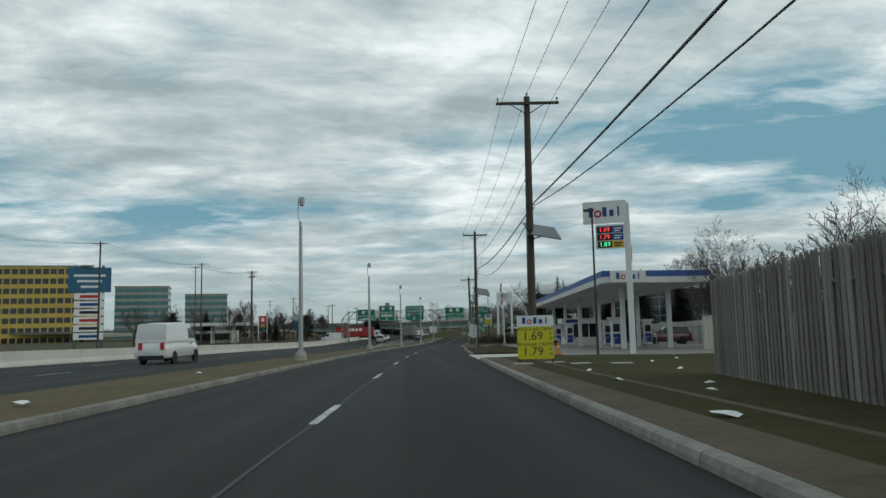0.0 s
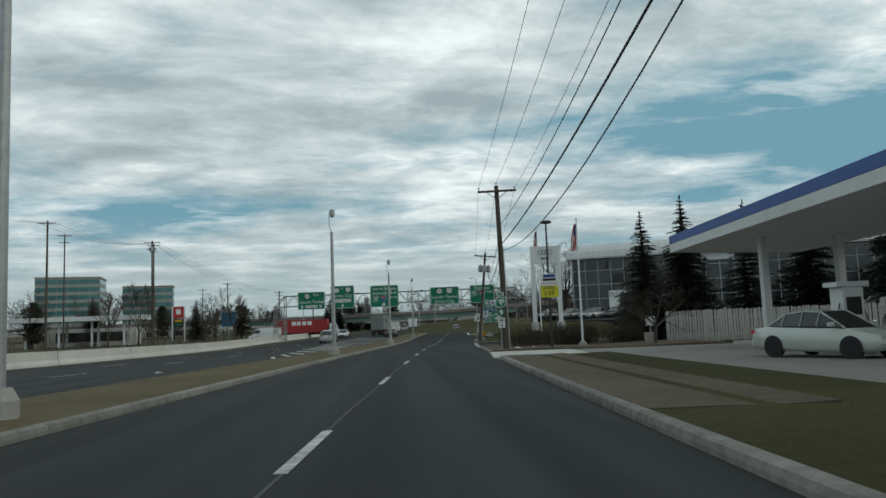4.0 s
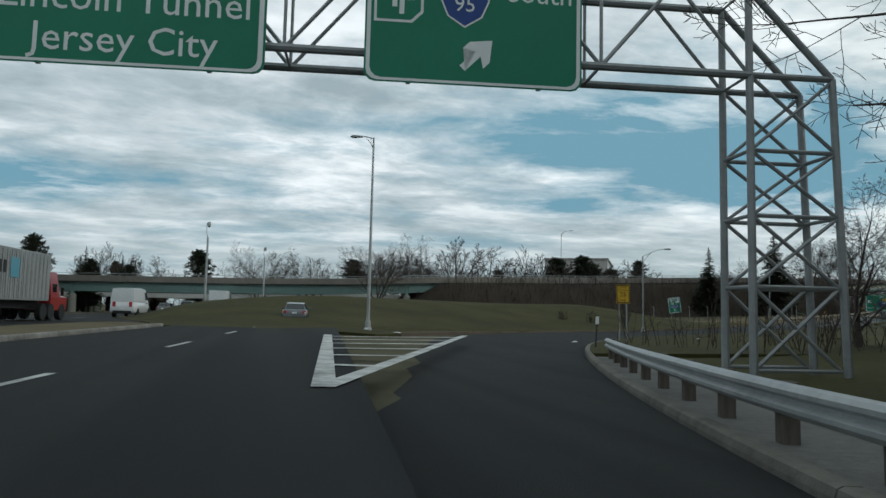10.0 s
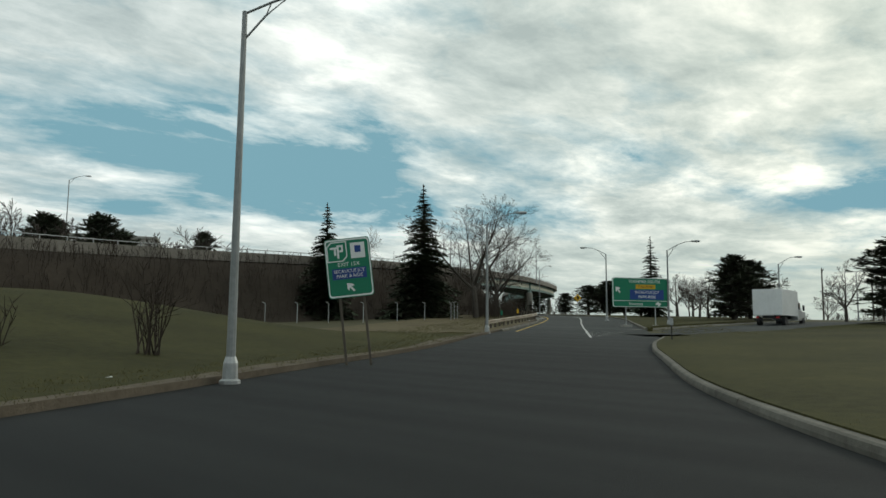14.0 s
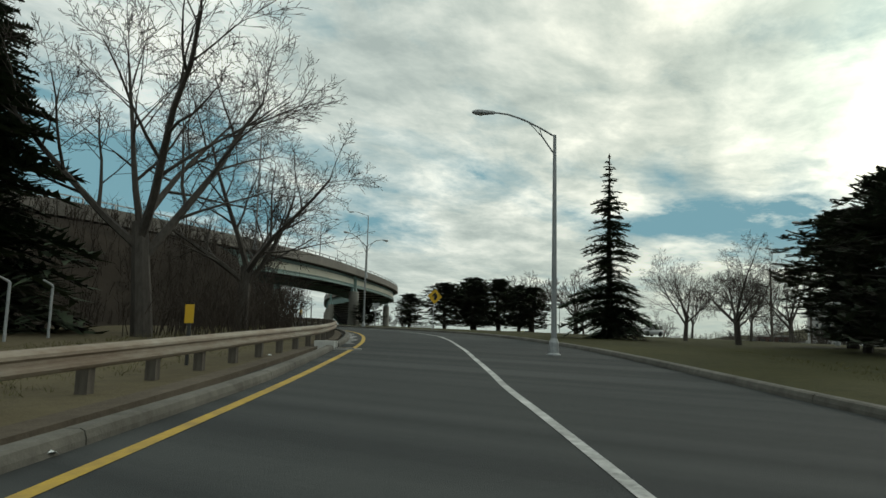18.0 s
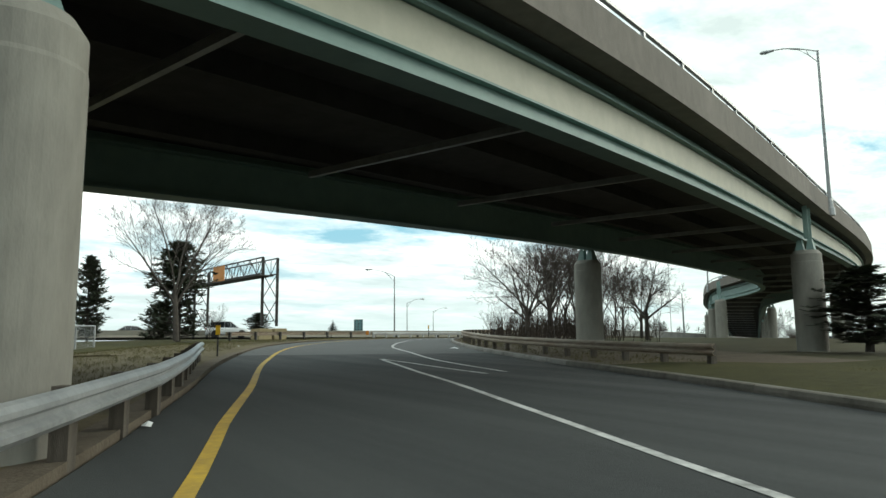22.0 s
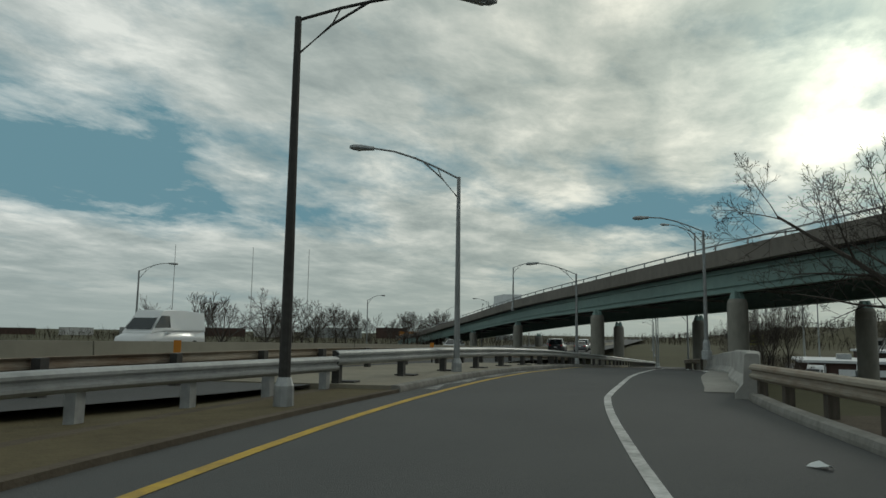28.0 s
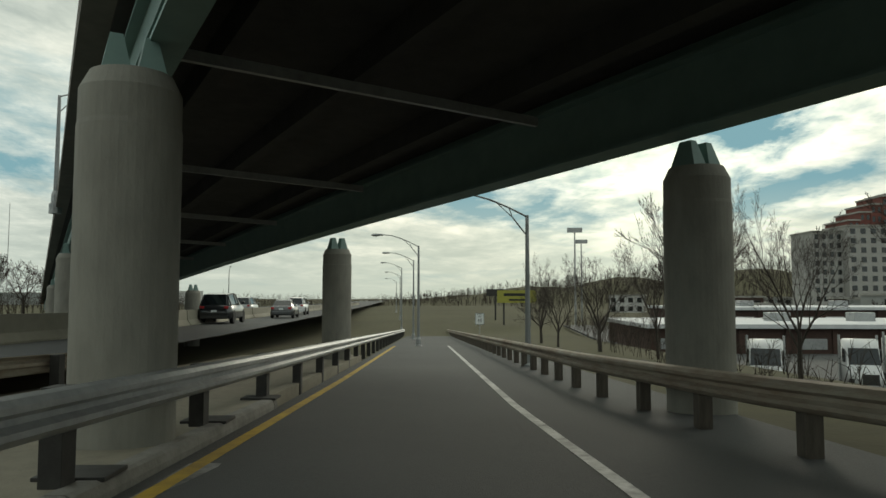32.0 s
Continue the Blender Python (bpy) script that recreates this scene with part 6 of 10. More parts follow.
s = hung_sign(-7.65, -3.5, 3.02, 6.0, "green overhead sign for the exit to the toll road south")
letters("Secaucus", 0.72, SIGN_WHITE, s, 0, 0.98)
shield(s, -1.45, 0.12, 0.42, "", "toll")
shield(s, -0.2, 0.12, 0.44, "95", "interstate")
letters("South", 0.55, SIGN_WHITE, s, 1.25, 0.36)
arrow(s, 0.05, -0.88, 0.80, 45, SIGN_WHITE)

# the exit sign by the guard rail
zs = land(13.7, 153)
ob, _ = post_sign(pose(13.7, 153.0, zs, 0, 0, -7), "tall green exit sign with badges and a blue plaque", 1.60, 1.92, 4.02, SIGN_GREEN, (-0.45, 0.45), POST_WOOD, 4.6, SIGN_WHITE)
shield(ob, -0.40, 4.52, 0.33, "", "toll")
plate(ob, 0.40, 4.55, 0.58, 0.66, SIGN_WHITE)
plate(ob, 0.40, 4.60, 0.26, 0.30, SIGN_BLUE, -0.022)
plate(ob, 0.40, 4.33, 0.46, 0.06, BLACK, -0.022)
letters("EXIT 15X", 0.21, SIGN_WHITE, ob, 0, 4.05)
plate(ob, 0, 3.72, 1.22, 0.40, SIGN_BLUE)
letters("SECAUCUS JCT", 0.185, SIGN_WHITE, ob, 0, 3.80, -0.03)
letters("PARK & RIDE", 0.185, SIGN_WHITE, ob, 0, 3.62, -0.03)
arrow(ob, 0.05, 3.28, 0.36, 45, SIGN_WHITE)
sign_panel(ob, 1.88, 0.88, 0.10, 2.58, SIGN_GREEN, SIGN_WHITE)
for i, tx in enumerate(("COUNTY AVENUE", "MV INSPECTION", "STATION")):
    letters(tx, 0.185, SIGN_WHITE, ob, -0.10, 2.83 - 0.25 * i)
arrow(ob, 0.82, 2.60, 0.46, 38, SIGN_WHITE)
ob, _ = post_sign(pose(12.27, 156.4, land(12.3, 156.7) + 0.25, 0, 5, -4), "tilted white truck route sign with a curved black arrow", 0.80, 0.98, 2.56, SIGN_WHITE, (0.0,), GALV, 2.75, None)
letters("TRUCK", 0.215, BLACK, ob, 0, 2.90)
letters("ROUTE", 0.215, BLACK, ob, 0, 2.69)
arrow(ob, 0.10, 2.42, 0.42, 50, BLACK)
plate(ob, -0.10, 2.24, 0.09, 0.22, BLACK, -0.02, "arrow_stem")
ob, _ = post_sign(pose(30.6, 202.4, land(30.6, 202.4) + 0.15, 0, 0, -22), "orange-yellow exit speed plate on two posts", 0.66, 0.98, 2.42, SIGN_YELLOW, (-0.18, 0.18), GALV, 2.8, BLACK, "speed_sign")
letters("EXIT", 0.17, BLACK, ob, 0, 2.76)
letters("25", 0.34, BLACK, ob, 0, 2.40)
letters("MPH", 0.16, BLACK, ob, 0, 2.08)
plate(ob, 0, 2.62, 0.64, 0.025, BLACK, -0.02, "divider")
ob = thing("delineator", pose(25.6, 195.4, land(25.6, 195.4), 0, 3, 0), "leaning dark post with a white reflector", "delineator")
part("post", boxed(-0.03, 0.03, -0.02, 0.02, -0.2, 1.1), DARK_STEEL, ob)
part("reflector", boxed(-0.07, 0.07, -0.035, -0.02, 1.05, 1.36), SIGN_WHITE, ob)
# small signs on the third pole
m = pose(7.84, 104.1, -1.50, 0, 0, -6) @ Matrix.Diagonal((0.76, 0.76, 0.76, 1))
ob = thing("route_signs", m, "stack of green and white route signs on a galvanised post", "road sign")
part("post", boxed(-0.03, 0.03, 0.02, 0.07, -0.6, 4.7), GALV, ob)
sign_panel(ob, 0.60, 0.34, 0.02, 4.28, SIGN_GREEN, SIGN_WHITE, name="plate")
letters("NORTH", 0.165, SIGN_WHITE, ob, 0.02, 4.28)
shield(ob, 0.06, 3.66, 0.36, "", "toll")
d = disc(ob, 0.06, 2.90, 0.30, SIGN_GREEN, -0.016, "roundel")
arrow(ob, 0.06, 2.90, 0.42, 0, SIGN_WHITE)
sign_panel(ob, 0.52, 0.80, 0.06, 2.08, SIGN_WHITE, None, name="plate")
for i, wd in enumerate((0.36, 0.40, 0.18)):
    plate(ob, 0.06, 2.36 - 0.13 * i, wd, 0.06, BLACK)
arrow(ob, 0.06, 1.86, 0.22, 0, BLACK)
m = pose(11.15, 138.2, land(11.2, 138.2), 0, 0, -6)
ob = thing("transit_sign", m, "white and blue park-and-ride sign fixed to the pole", "road sign")
sign_panel(ob, 0.52, 0.98, 0.15, 2.75, SIGN_WHITE, None)
plate(ob, 0.15, 2.42, 0.50, 0.30, SIGN_BLUE)
arrow(ob, 0.15, 2.42, 0.26, 45, SIGN_WHITE, -0.026)
plate(ob, 0.15, 3.0, 0.20, 0.24, SIGN_BLUE)
plate(ob, 0.15, 2.72, 0.40, 0.05, BLACK)
part("bracket", boxed(0.0, 0.3, 0.013, 0.05, 2.5, 3.0), GALV, ob)
# chevron board at the rail's start
ob, p = post_sign(pose(12.0, 145.9, land(12, 145.9), 0, 0, -10), "black and yellow striped hazard board on a post", 0.42, 0.62, 0.78, SIGN_YELLOW, (0.0,), GALV, 0.9, None, "hazard_board")
for i in range(-2, 3):
    bm = bmesh.new()
    z = 0.78 + i * 0.20
    lo, hi = 0.48, 1.08
    pts = [(-0.20, z - 0.12), (0.20, z + 0.10), (0.20, z + 0.19), (-0.20, z - 0.03)]
    bm.faces.new([bm.verts.new((x, -0.02, min(hi, max(lo, zz)))) for x, zz in pts])
    part("stripe", bm, BLACK, ob)
guardrail(ramp_line, kat(146), 11.35, lerp_table([(8.5, 5.6), (8.75, 4.7), (9.1, 3.7), (9.5, 3.15), (10.4, 3.0), (11.4, 3.3)]), -1, "weathered grey steel guard rail along the exit", GALV, POST_WOOD, 1.905)

# ---------------------------------------------------------------- filling station
def wordmark(ob, x, z, w, h, y=-0.02):
    """The station's name panel: plain blue bars with a red ring between them."""
    n = 5
    for i in range(n):
        cx = x - w / 2 + w * (i + 0.5) / n
        if i == 1:
            disc(ob, cx, z - h * 0.08, h * 0.36, SIGN_RED, y, "ring")
            disc(ob, cx, z - h * 0.08, h * 0.18, SIGN_WHITE, y - 0.006, "ring_hole")
        else:
            plate(ob, cx, z + (h * 0.08 if i in (0, 2, 4) else -0.05 * h), w / n * (0.62 if i != 4 else 0.25), h * (0.9 if i in (0, 2, 4) else 0.6), SIGN_BLUE, y, "bar")


LED_RED = mat("red_price_lights", (0.9, 0.06, 0.05), rough=0.5, bump=0, emit=1.6)
LED_GREEN = mat("green_price_lights", (0.10, 0.9, 0.35), rough=0.5, bump=0, emit=1.6)
z0 = land(12.2, 40.6) + 0.1
ob = thing("price_pylon", pose(11.15, 40.75, z0, 0, 0, -20), "tall white price pylon with a brand panel and lit prices", "sign")
part("mast", boxed(1.05, 1.38, -0.06, 0.20, -0.3, 8.60, bevel=0.02), WHITE_PAINT, ob)
sign_panel(ob, 2.5, 1.32, 0.0, 8.10, WHITE_PAINT, None, -0.12, "brand_panel")
wordmark(ob, 0.0, 8.08, 1.95, 0.62, -0.14)
sign_panel(ob, 1.62, 1.42, 0.25, 6.68, SIGN_WHITE, None, -0.11, "price_box")
for i, (tx, col, bg) in enumerate((("1.69", LED_RED, SIGN_BLUE), ("1.79", LED_RED, SIGN_BLUE), ("1.89", LED_GREEN, SIGN_YELLOW))):
    zz = 7.08 - i * 0.43
    plate(ob, 0.25, zz, 1.5, 0.40, bg, -0.126)
    plate(ob, -0.05, zz, 0.80, 0.36, BLACK, -0.130)
    letters(tx, 0.36, col, ob, -0.05, zz, -0.14)
    plate(ob, 0.70, zz + 0.06, 0.45, 0.07, SIGN_WHITE if i < 2 else BLACK, -0.132)
    plate(ob, 0.66, zz - 0.08, 0.35, 0.07, SIGN_WHITE if i < 2 else BLACK, -0.132)
part("flag_box", boxed(1.36, 1.42, -0.02, 0.16, 5.2, 6.1), SIGN_YELLOW, ob)
z0 = land(4.6, 27.1) + 0.13
ob = thing("price_board", pose(4.55, 27.15, z0, 0, 0, -12), "yellow and white roadside price board on short legs", "sign")
for x in (-0.62, 0.62):
    part("leg", boxed(x - 0.03, x + 0.03, 0.015, 0.06, -0.1, 1.2), DARK_STEEL, ob)
sign_panel(ob, 1.38, 0.42, 0, 1.62, SIGN_WHITE, None, -0.004, "header")
wordmark(ob, 0, 1.62, 1.05, 0.27, -0.022)
sign_panel(ob, 1.36, 1.22, 0, 0.80, mat("acid_yellow", (0.60, 0.56, 0.02), (0.50, 0.46, 0.02), 0.5, bump=0), None, 0, "board")
letters("REGULAR CASH", 0.185, BLACK, ob, 0, 1.31)
letters("1.69", 0.46, BLACK, ob, -0.10, 1.04)
letters("REGULAR CREDIT", 0.17, BLACK, ob, 0, 0.74)
letters("1.79", 0.46, BLACK, ob, -0.10, 0.46)
for zz in (1.04, 0.46):
    letters("9", 0.16, BLACK, ob, 0.56, zz + 0.09)
    letters("10", 0.15, BLACK, ob, 0.56, zz - 0.09)
for x, y in ((4.0, 26.7), (5.3, 27.3), (5.9, 25.6), (7.2, 25.0)):
    tagged(part("paving_slab", boxed(x - 0.35, x + 0.35, y - 0.3, y + 0.3, land(x, y) + 0.10, land(x, y) + 0.20, bevel=0.02), CONCRETE), "loose grey concrete slab lying in the mud", "slab", "slabs")

CANOPY = mat("canopy_white", (0.66, 0.67, 0.67), (0.55, 0.56, 0.56), 0.5, grain=2, patch=0.2, bump=0.02)
CANOPY_BLUE = mat("canopy_blue", (0.05, 0.11, 0.34), (0.04, 0.09, 0.28), 0.5, grain=2, patch=0.2, bump=0)


def canopy():
    ob = thing("filling_station_canopy", Matrix(), "long white filling-station canopy with a blue fascia band", "canopy")
    c = [(13.2, 49.6), (21.1, 50.4), (24.5, 101.0), (16.3, 99.0)]
    zb, zt = 4.05, 4.85
    lift = lambda y: -0.012 * (y - 50)
    bm = bmesh.new()
    hexa(bm, [(x, y, zb + lift(y)) for x, y in c] + [(x, y, zt + lift(y)) for x, y in c])
    part("roof", bm, CANOPY, ob)
    for i, (a, b) in enumerate(zip(c, c[1:] + c[:1])):
        d = Vector((b[0] - a[0], b[1] - a[1], 0)).normalized()
        n = Vector((d.y, -d.x, 0)) * 0.05
        for nm, z0, z1, mtl in (("fascia", 0.42, 0.84, CANOPY_BLUE), ("fascia_trim", -0.02, 0.40, CANOPY)):
            bm = bmesh.new()
            pa, pb = Vector((*a, zb + lift(a[1]))), Vector((*b, zb + lift(b[1])))
            hexa(bm, [pa + Vector((0, 0, z0)), pb + Vector((0, 0, z0)), pb + n + Vector((0, 0, z0)), pa + n + Vector((0, 0, z0)), pa + Vector((0, 0, z1)), pb + Vector((0, 0, z1)), pb + n + Vector((0, 0, z1)), pa + n + Vector((0, 0, z1))])
            bmesh.ops.recalc_face_normals(bm, faces=bm.faces[:])
            part(nm, bm, mtl, ob)
    board = part("brand_board", boxed(-1.3, 1.3, -0.10, -0.02, -0.40, 0.42), CANOPY, ob)
    board.matrix_basis = pose(15.0, 49.65, 4.47, 0, 0, 5)
    wordmark(board, 0, 0, 1.9, 0.5, -0.115)
    for y in (53.5, 63, 73, 83, 93):
        f = (y - 50) / 50
        for u in (0.28, 0.72):
            x = 13.2 + 3.1 * f + u * 8.0
            part("column", boxed(x - 0.16, x + 0.16, y - 0.16, y + 0.16, land(x, y), zb + lift(y), bevel=0.02), CANOPY, ob)
    return ob


canopy()


def pump(x, y):
    z = land(x, y) + 0.05
    ob = thing("fuel_pump", pose(x, y, z, 0, 0, -4), "grey-white fuel pump with a dark panel on a concrete island", "fuel pump", "fuel pumps")
    part("island", boxed(-0.6, 0.6, -1.6, 1.6, -0.05, 0.16, bevel=0.05), CONCRETE, ob)
    part("cabinet", boxed(-0.35, 0.35, -0.42, 0.42, 0.16, 2.25, bevel=0.03), CANOPY, ob)
    part("display", boxed(-0.25, 0.25, -0.44, -0.42, 1.3, 1.9), BLACK, ob)
    part("lower_panel", boxed(-0.28, 0.28, -0.44, -0.42, 0.35, 1.15), SIGN_BLUE, ob)
    part("topper", boxed(-0.55, 0.55, -0.46, 0.46, 2.25, 2.42, bevel=0.02), CANOPY, ob)
    for s in (-1, 1):
        part("hose", pipe(bmesh.new(), [Vector((s * 0.36, -0.2, 1.7)), Vector((s * 0.52, -0.25, 1.2)), Vector((s * 0.5, -0.25, 0.6)), Vector((s * 0.38, -0.2, 1.1))], 0.022, 6), BLACK, ob)
        part("bollard", pipe(bmesh.new(), [Vector((s * 0.45, -1.5, 0.1)), Vector((s * 0.45, -1.5, 0.85)), Vector((s * 0.15, -1.5, 0.85))], 0.04, 8), GALV, ob)


for x, y in ((15.6, 55.5), (17.7, 65.7), (16.4, 76), (17.2, 86), (21.5, 66), (22, 80)):
    pump(x, y)
ob = thing("kiosk", pose(16.6, 79.5, land(16.6, 79) + 0.05, 0, 0, -4), "small white glazed cashier kiosk under the canopy", "kiosk")
part("body", boxed(-0.2, 3.4, -1.6, 1.6, 0, 0.9, bevel=0.02), CANOPY, ob)
for i in range(5):
    part("mullion", boxed(-0.2 + i * 0.86, -0.08 + i * 0.86, -1.6, -1.48, 0.9, 2.35), CANOPY, ob)
    if i < 4:
        part("window", boxed(-0.1 + i * 0.86, 0.68 + i * 0.86, -1.56, -1.52, 0.9, 2.35), DARK_GLASS, ob)
part("back_wall", boxed(-0.2, 3.4, 1.4, 1.6, 0.9, 2.35), CANOPY, ob)
part("roof", boxed(-0.5, 3.7, -1.9, 1.9, 2.35, 2.95, bevel=0.03), CANOPY, ob)
plate(ob, 0.6, 2.65, 1.3, 0.36, SIGN_BLUE, -1.91, "name_bar")

# forecourt vehicles
car(pose(25.5, 72, land(25, 72) + 0.05, 0, 0, 80), paint("dark_red_paint", (0.10, 0.015, 0.015)), "suv", "dark red off-roader parked at a pump", "forecourt cars")
car(pose(21.0, 87, land(21, 87) + 0.05, 0, 0, 165), paint("silver_paint", (0.30, 0.31, 0.31)), "suv", "silver pickup-like car waiting under the canopy", "forecourt cars")
car(pose(15.2, 84, land(15, 84) + 0.05, 0, 0, 200), paint("pale_green_paint", (0.42, 0.46, 0.42)), "sedan", "pale saloon parked beside the kiosk", "forecourt cars")


# ---- fences
def stockade(a, b, height, mtl, label, board=0.14, gap=0.16, ragged=0.06, rails=2, name="fence", double=False):
    """Upright boards on rails between two points, each board a piece."""
    a, b = Vector(a), Vector(b)
    L = (b - a).length
    d = (b - a) / L
    ob = thing(name, Matrix(), label, "fence")
    yaw = math.degrees(math.atan2(d.y, d.x))
    n = int(L / gap)
    rng = random.Random(int(a.x * 7 + a.y))
    bm = bmesh.new()
    hexa(bm, [(-board / 2, -0.012, 0), (board / 2, -0.012, 0), (board / 2, 0.012, 0), (-board / 2, 0.012, 0), (-board / 2, -0.012, height - 0.06), (board / 2, -0.012, height - 0.06), (board / 2, 0.012, height - 0.06), (-board / 2, 0.012, height - 0.06)])
    hexa(bm, [(-board / 2, -0.012, height - 0.06), (board / 2, -0.012, height - 0.06), (board / 2, 0.012, height - 0.06), (-board / 2, 0.012, height - 0.06), (-board / 5, -0.012, height), (board / 5, -0.012, height), (board / 5, 0.012, height), (-board / 5, 0.012, height)])
    data = None
    for i in range(n):
        p = a + d * (i + 0.5) * gap
        if data is None:
            o = part("board", bm, mtl, ob)
            data = o.data
        else:
            o = new("board", data)
            o.parent = ob
        o.matrix_basis = pose(p.x, p.y, land(p.x, p.y) + 0.10 - rng.random() * ragged, 0, rng.uniform(-1.2, 1.2), yaw)
        if double:
            q = p + d * gap * 0.5 + Vector((-d.y, d.x, 0)) * 0.11
            o = new("board", data)
            o.parent, o.matrix_basis = ob, pose(q.x, q.y, land(q.x, q.y) + 0.08 - rng.random() * ragged, 0, rng.uniform(-1.2, 1.2), yaw)
    for k in range(rails):
        h = height * (0.25 + 0.55 * k / max(1, rails - 1))
        side = Vector((-d.y, d.x, 0)) * 0.05
        p, q = a + side, b + side
        part("rail", tubed((p.x, p.y, land(p.x, p.y) + h), (q.x, q.y, land(q.x, q.y) + h), 0.045, 0.045, 6), mtl, ob)
    for i in range(int(L / 2.4) + 1):
        p = a + d * min(L, i * 2.4) + Vector((-d.y, d.x, 0)) * 0.1
        part("post", boxed(p.x - 0.05, p.x + 0.05, p.y - 0.05, p.y + 0.05, land(p.x, p.y) - 0.2, land(p.x, p.y) + height), mtl, ob)
    return ob


stockade((7.4, 17.6, 0), (5.4, 4.2, 0), 2.42, FENCE_WOOD, "tall weathered grey shadow-box fence with pointed boards", 0.135, 0.215, double=True)
FENCE_PALE = mat("pale_fence_paint", (0.50, 0.49, 0.45), (0.38, 0.37, 0.34), 0.8, grain=8, patch=0.6, bump=0.3, rand=0.15)
stockade((19.5, 108.5, 0), (34, 103.5, 0), 2.0, FENCE_PALE, "long pale painted board fence behind the forecourt", gap=0.17)
stockade((27.5, 50.5, 0), (31, 104, 0), 2.3, FENCE_PALE, "long pale board fence along the forecourt's back", gap=0.22, board=0.2)
stockade((19.0, 46.5, 0), (27.5, 50.5, 0), 2.2, FENCE_PALE, "pale board fence closing the forecourt's corner", gap=0.17)

# trees and shrubs about the station
for i, (x, y, h, sh, wd) in enumerate([(22.0, 48, 8.8, 0, 1.0), (24, 56, 8.5, 3, 1.3), (29, 44, 9.5, 1, 1.1), (33, 52, 11, 0, 1.0), (37, 60, 11, 2, 0.9), (34, 38, 10, 3, 1.3), (27, 34, 10.0, 0, 0.9), (40, 46, 12, 1, 1.0), (38, 76, 11, 0, 1.0), (36, 92, 10.5, 1, 1.0), (45, 34, 12.5, 2, 0.9), (36, 27, 13, 0, 1.0), (30, 17, 11.5, 1, 1.0), (24, 27, 8.6, 2, 0.8), (17.0, 104, 5.2, 4, 0.9)]):
    bare_tree(x, y, h, sh, 47 * i, wide=wd)
for i, (x, y, h, r) in enumerate([(19.5, 112.5, 9.6, 2.4), (22.8, 113, 10.8, 2.7), (26.5, 111, 10.0, 2.5), (30, 109, 10.4, 2.6), (34, 106, 11, 2.8), (24.5, 117, 10.5, 2.6), (29, 96, 9, 2.3), (33, 88, 9.5, 2.4), (36, 68, 9, 2.3), (41, 58, 9.5, 2.4)]):
    conifer(x, y, h, r, i % 3, 61 * i, label="tall dark spruce in a screen behind the forecourt")
rng = random.Random(5)


def shrub(x, y, h, r, label="low dark leafless shrub", n=130, seed=0):
    g = random.Random(seed + int(x * 10))
    pl = [(x + g.gauss(0, r * 0.4), y + g.gauss(0, r * 0.4), land(x, y) + 0.05) for _ in range(n)]
    w = Wood()
    for px, py, pz in pl:
        pts = bent((px, py, pz), Vector(((px - x) * 0.5, (py - y) * 0.5, 1)), h * g.uniform(0.5, 1.1), 3, 0.2, g)
        w.limb(pts, 0.012, 0.004, 3)
        for _ in range(4):
            b = pts[1].lerp(pts[3], g.random())
            w.limb(bent(b, (g.uniform(-1, 1), g.uniform(-1, 1), g.uniform(0.1, 1)), h * 0.35, 2, 0.2, g), 0.006, 0.003, 3)
    return tagged(pydata("shrub", w.v, w.f, BRUSH), label, "shrub", "shrubs")


for i, (x, y, h, r) in enumerate([(9.6, 107.5, 1.2, 1.3), (11.2, 109.5, 1.3, 1.4), (13, 110.5, 1.5, 1.5), (15, 111, 1.6, 1.5), (17, 110, 1.5, 1.4), (14.2, 112.2, 1.3, 1.4), (14.4, 113.5, 1.4, 1.4), (24.0, 52.0, 1.2, 1.3), (27, 54, 1.3, 1.3)]):
    shrub(x, y, h, r, n=160, seed=i)
conifer(22.5, 50.5, 2.9, 1.0, 0, 20, label="small dark clipped evergreen beside the pylon", group="shrubs")

# diesel board, tall lamps, flagpoles
z0 = land(10.4, 102.6) + 0.1
ob = thing("diesel_board", pose(10.5, 102.6, z0, 0, 0, -8), "yellow and white diesel price board on a post", "sign")
part("post", tubed((0, 0.05, -0.2), (0, 0.05, 4.2), 0.06, 0.06, 8), DARK_STEEL, ob)
sign_panel(ob, 1.0, 0.70, 0, 3.92, SIGN_WHITE, None, -0.06, "header")
plate(ob, 0, 4.13, 0.68, 0.17, SIGN_BLUE, -0.08)
plate(ob, 0, 3.92, 0.74, 0.14, BLACK, -0.08)
letters("TRUCKS WELCOME", 0.115, SIGN_RED, ob, 0, 3.70, -0.085)
sign_panel(ob, 1.0, 0.66, 0, 3.24, MATS["acid_yellow"], None, -0.06, "board")
letters("DIESEL", 0.24, BLACK, ob, 0, 3.44, -0.085)
letters("1.89", 0.36, BLACK, ob, -0.05, 3.14, -0.085)
ob = thing("area_light", pose(10.6, 103.2, land(10.6, 103.2), 0, 0, 0), "tall dark steel area light with a flat round head", "lamp")
part("pole", tubed((0, 0, -0.2), (0, 0, 7.4), 0.07, 0.05, 8), DARK_STEEL, ob)
part("lamp_head", lathe(bmesh.new(), [(0.30, 0), (0.34, 0.05), (0.30, 0.13), (0.05, 0.18)], 12, (0, 0, 7.35)), DARK_STEEL, ob)
ob = thing("area_light", pose(10.2, 40.0, land(10.2, 40), 0, 0, 0), "tall dark steel area light with a flat head", "lamp")
part("pole", tubed((0, 0, -0.2), (0, 0, 8.2), 0.07, 0.05, 8), DARK_STEEL, ob)
part("lamp_head", boxed(-0.45, 0.1, -0.15, 0.15, 8.15, 8.28, bevel=0.03), DARK_STEEL, ob)


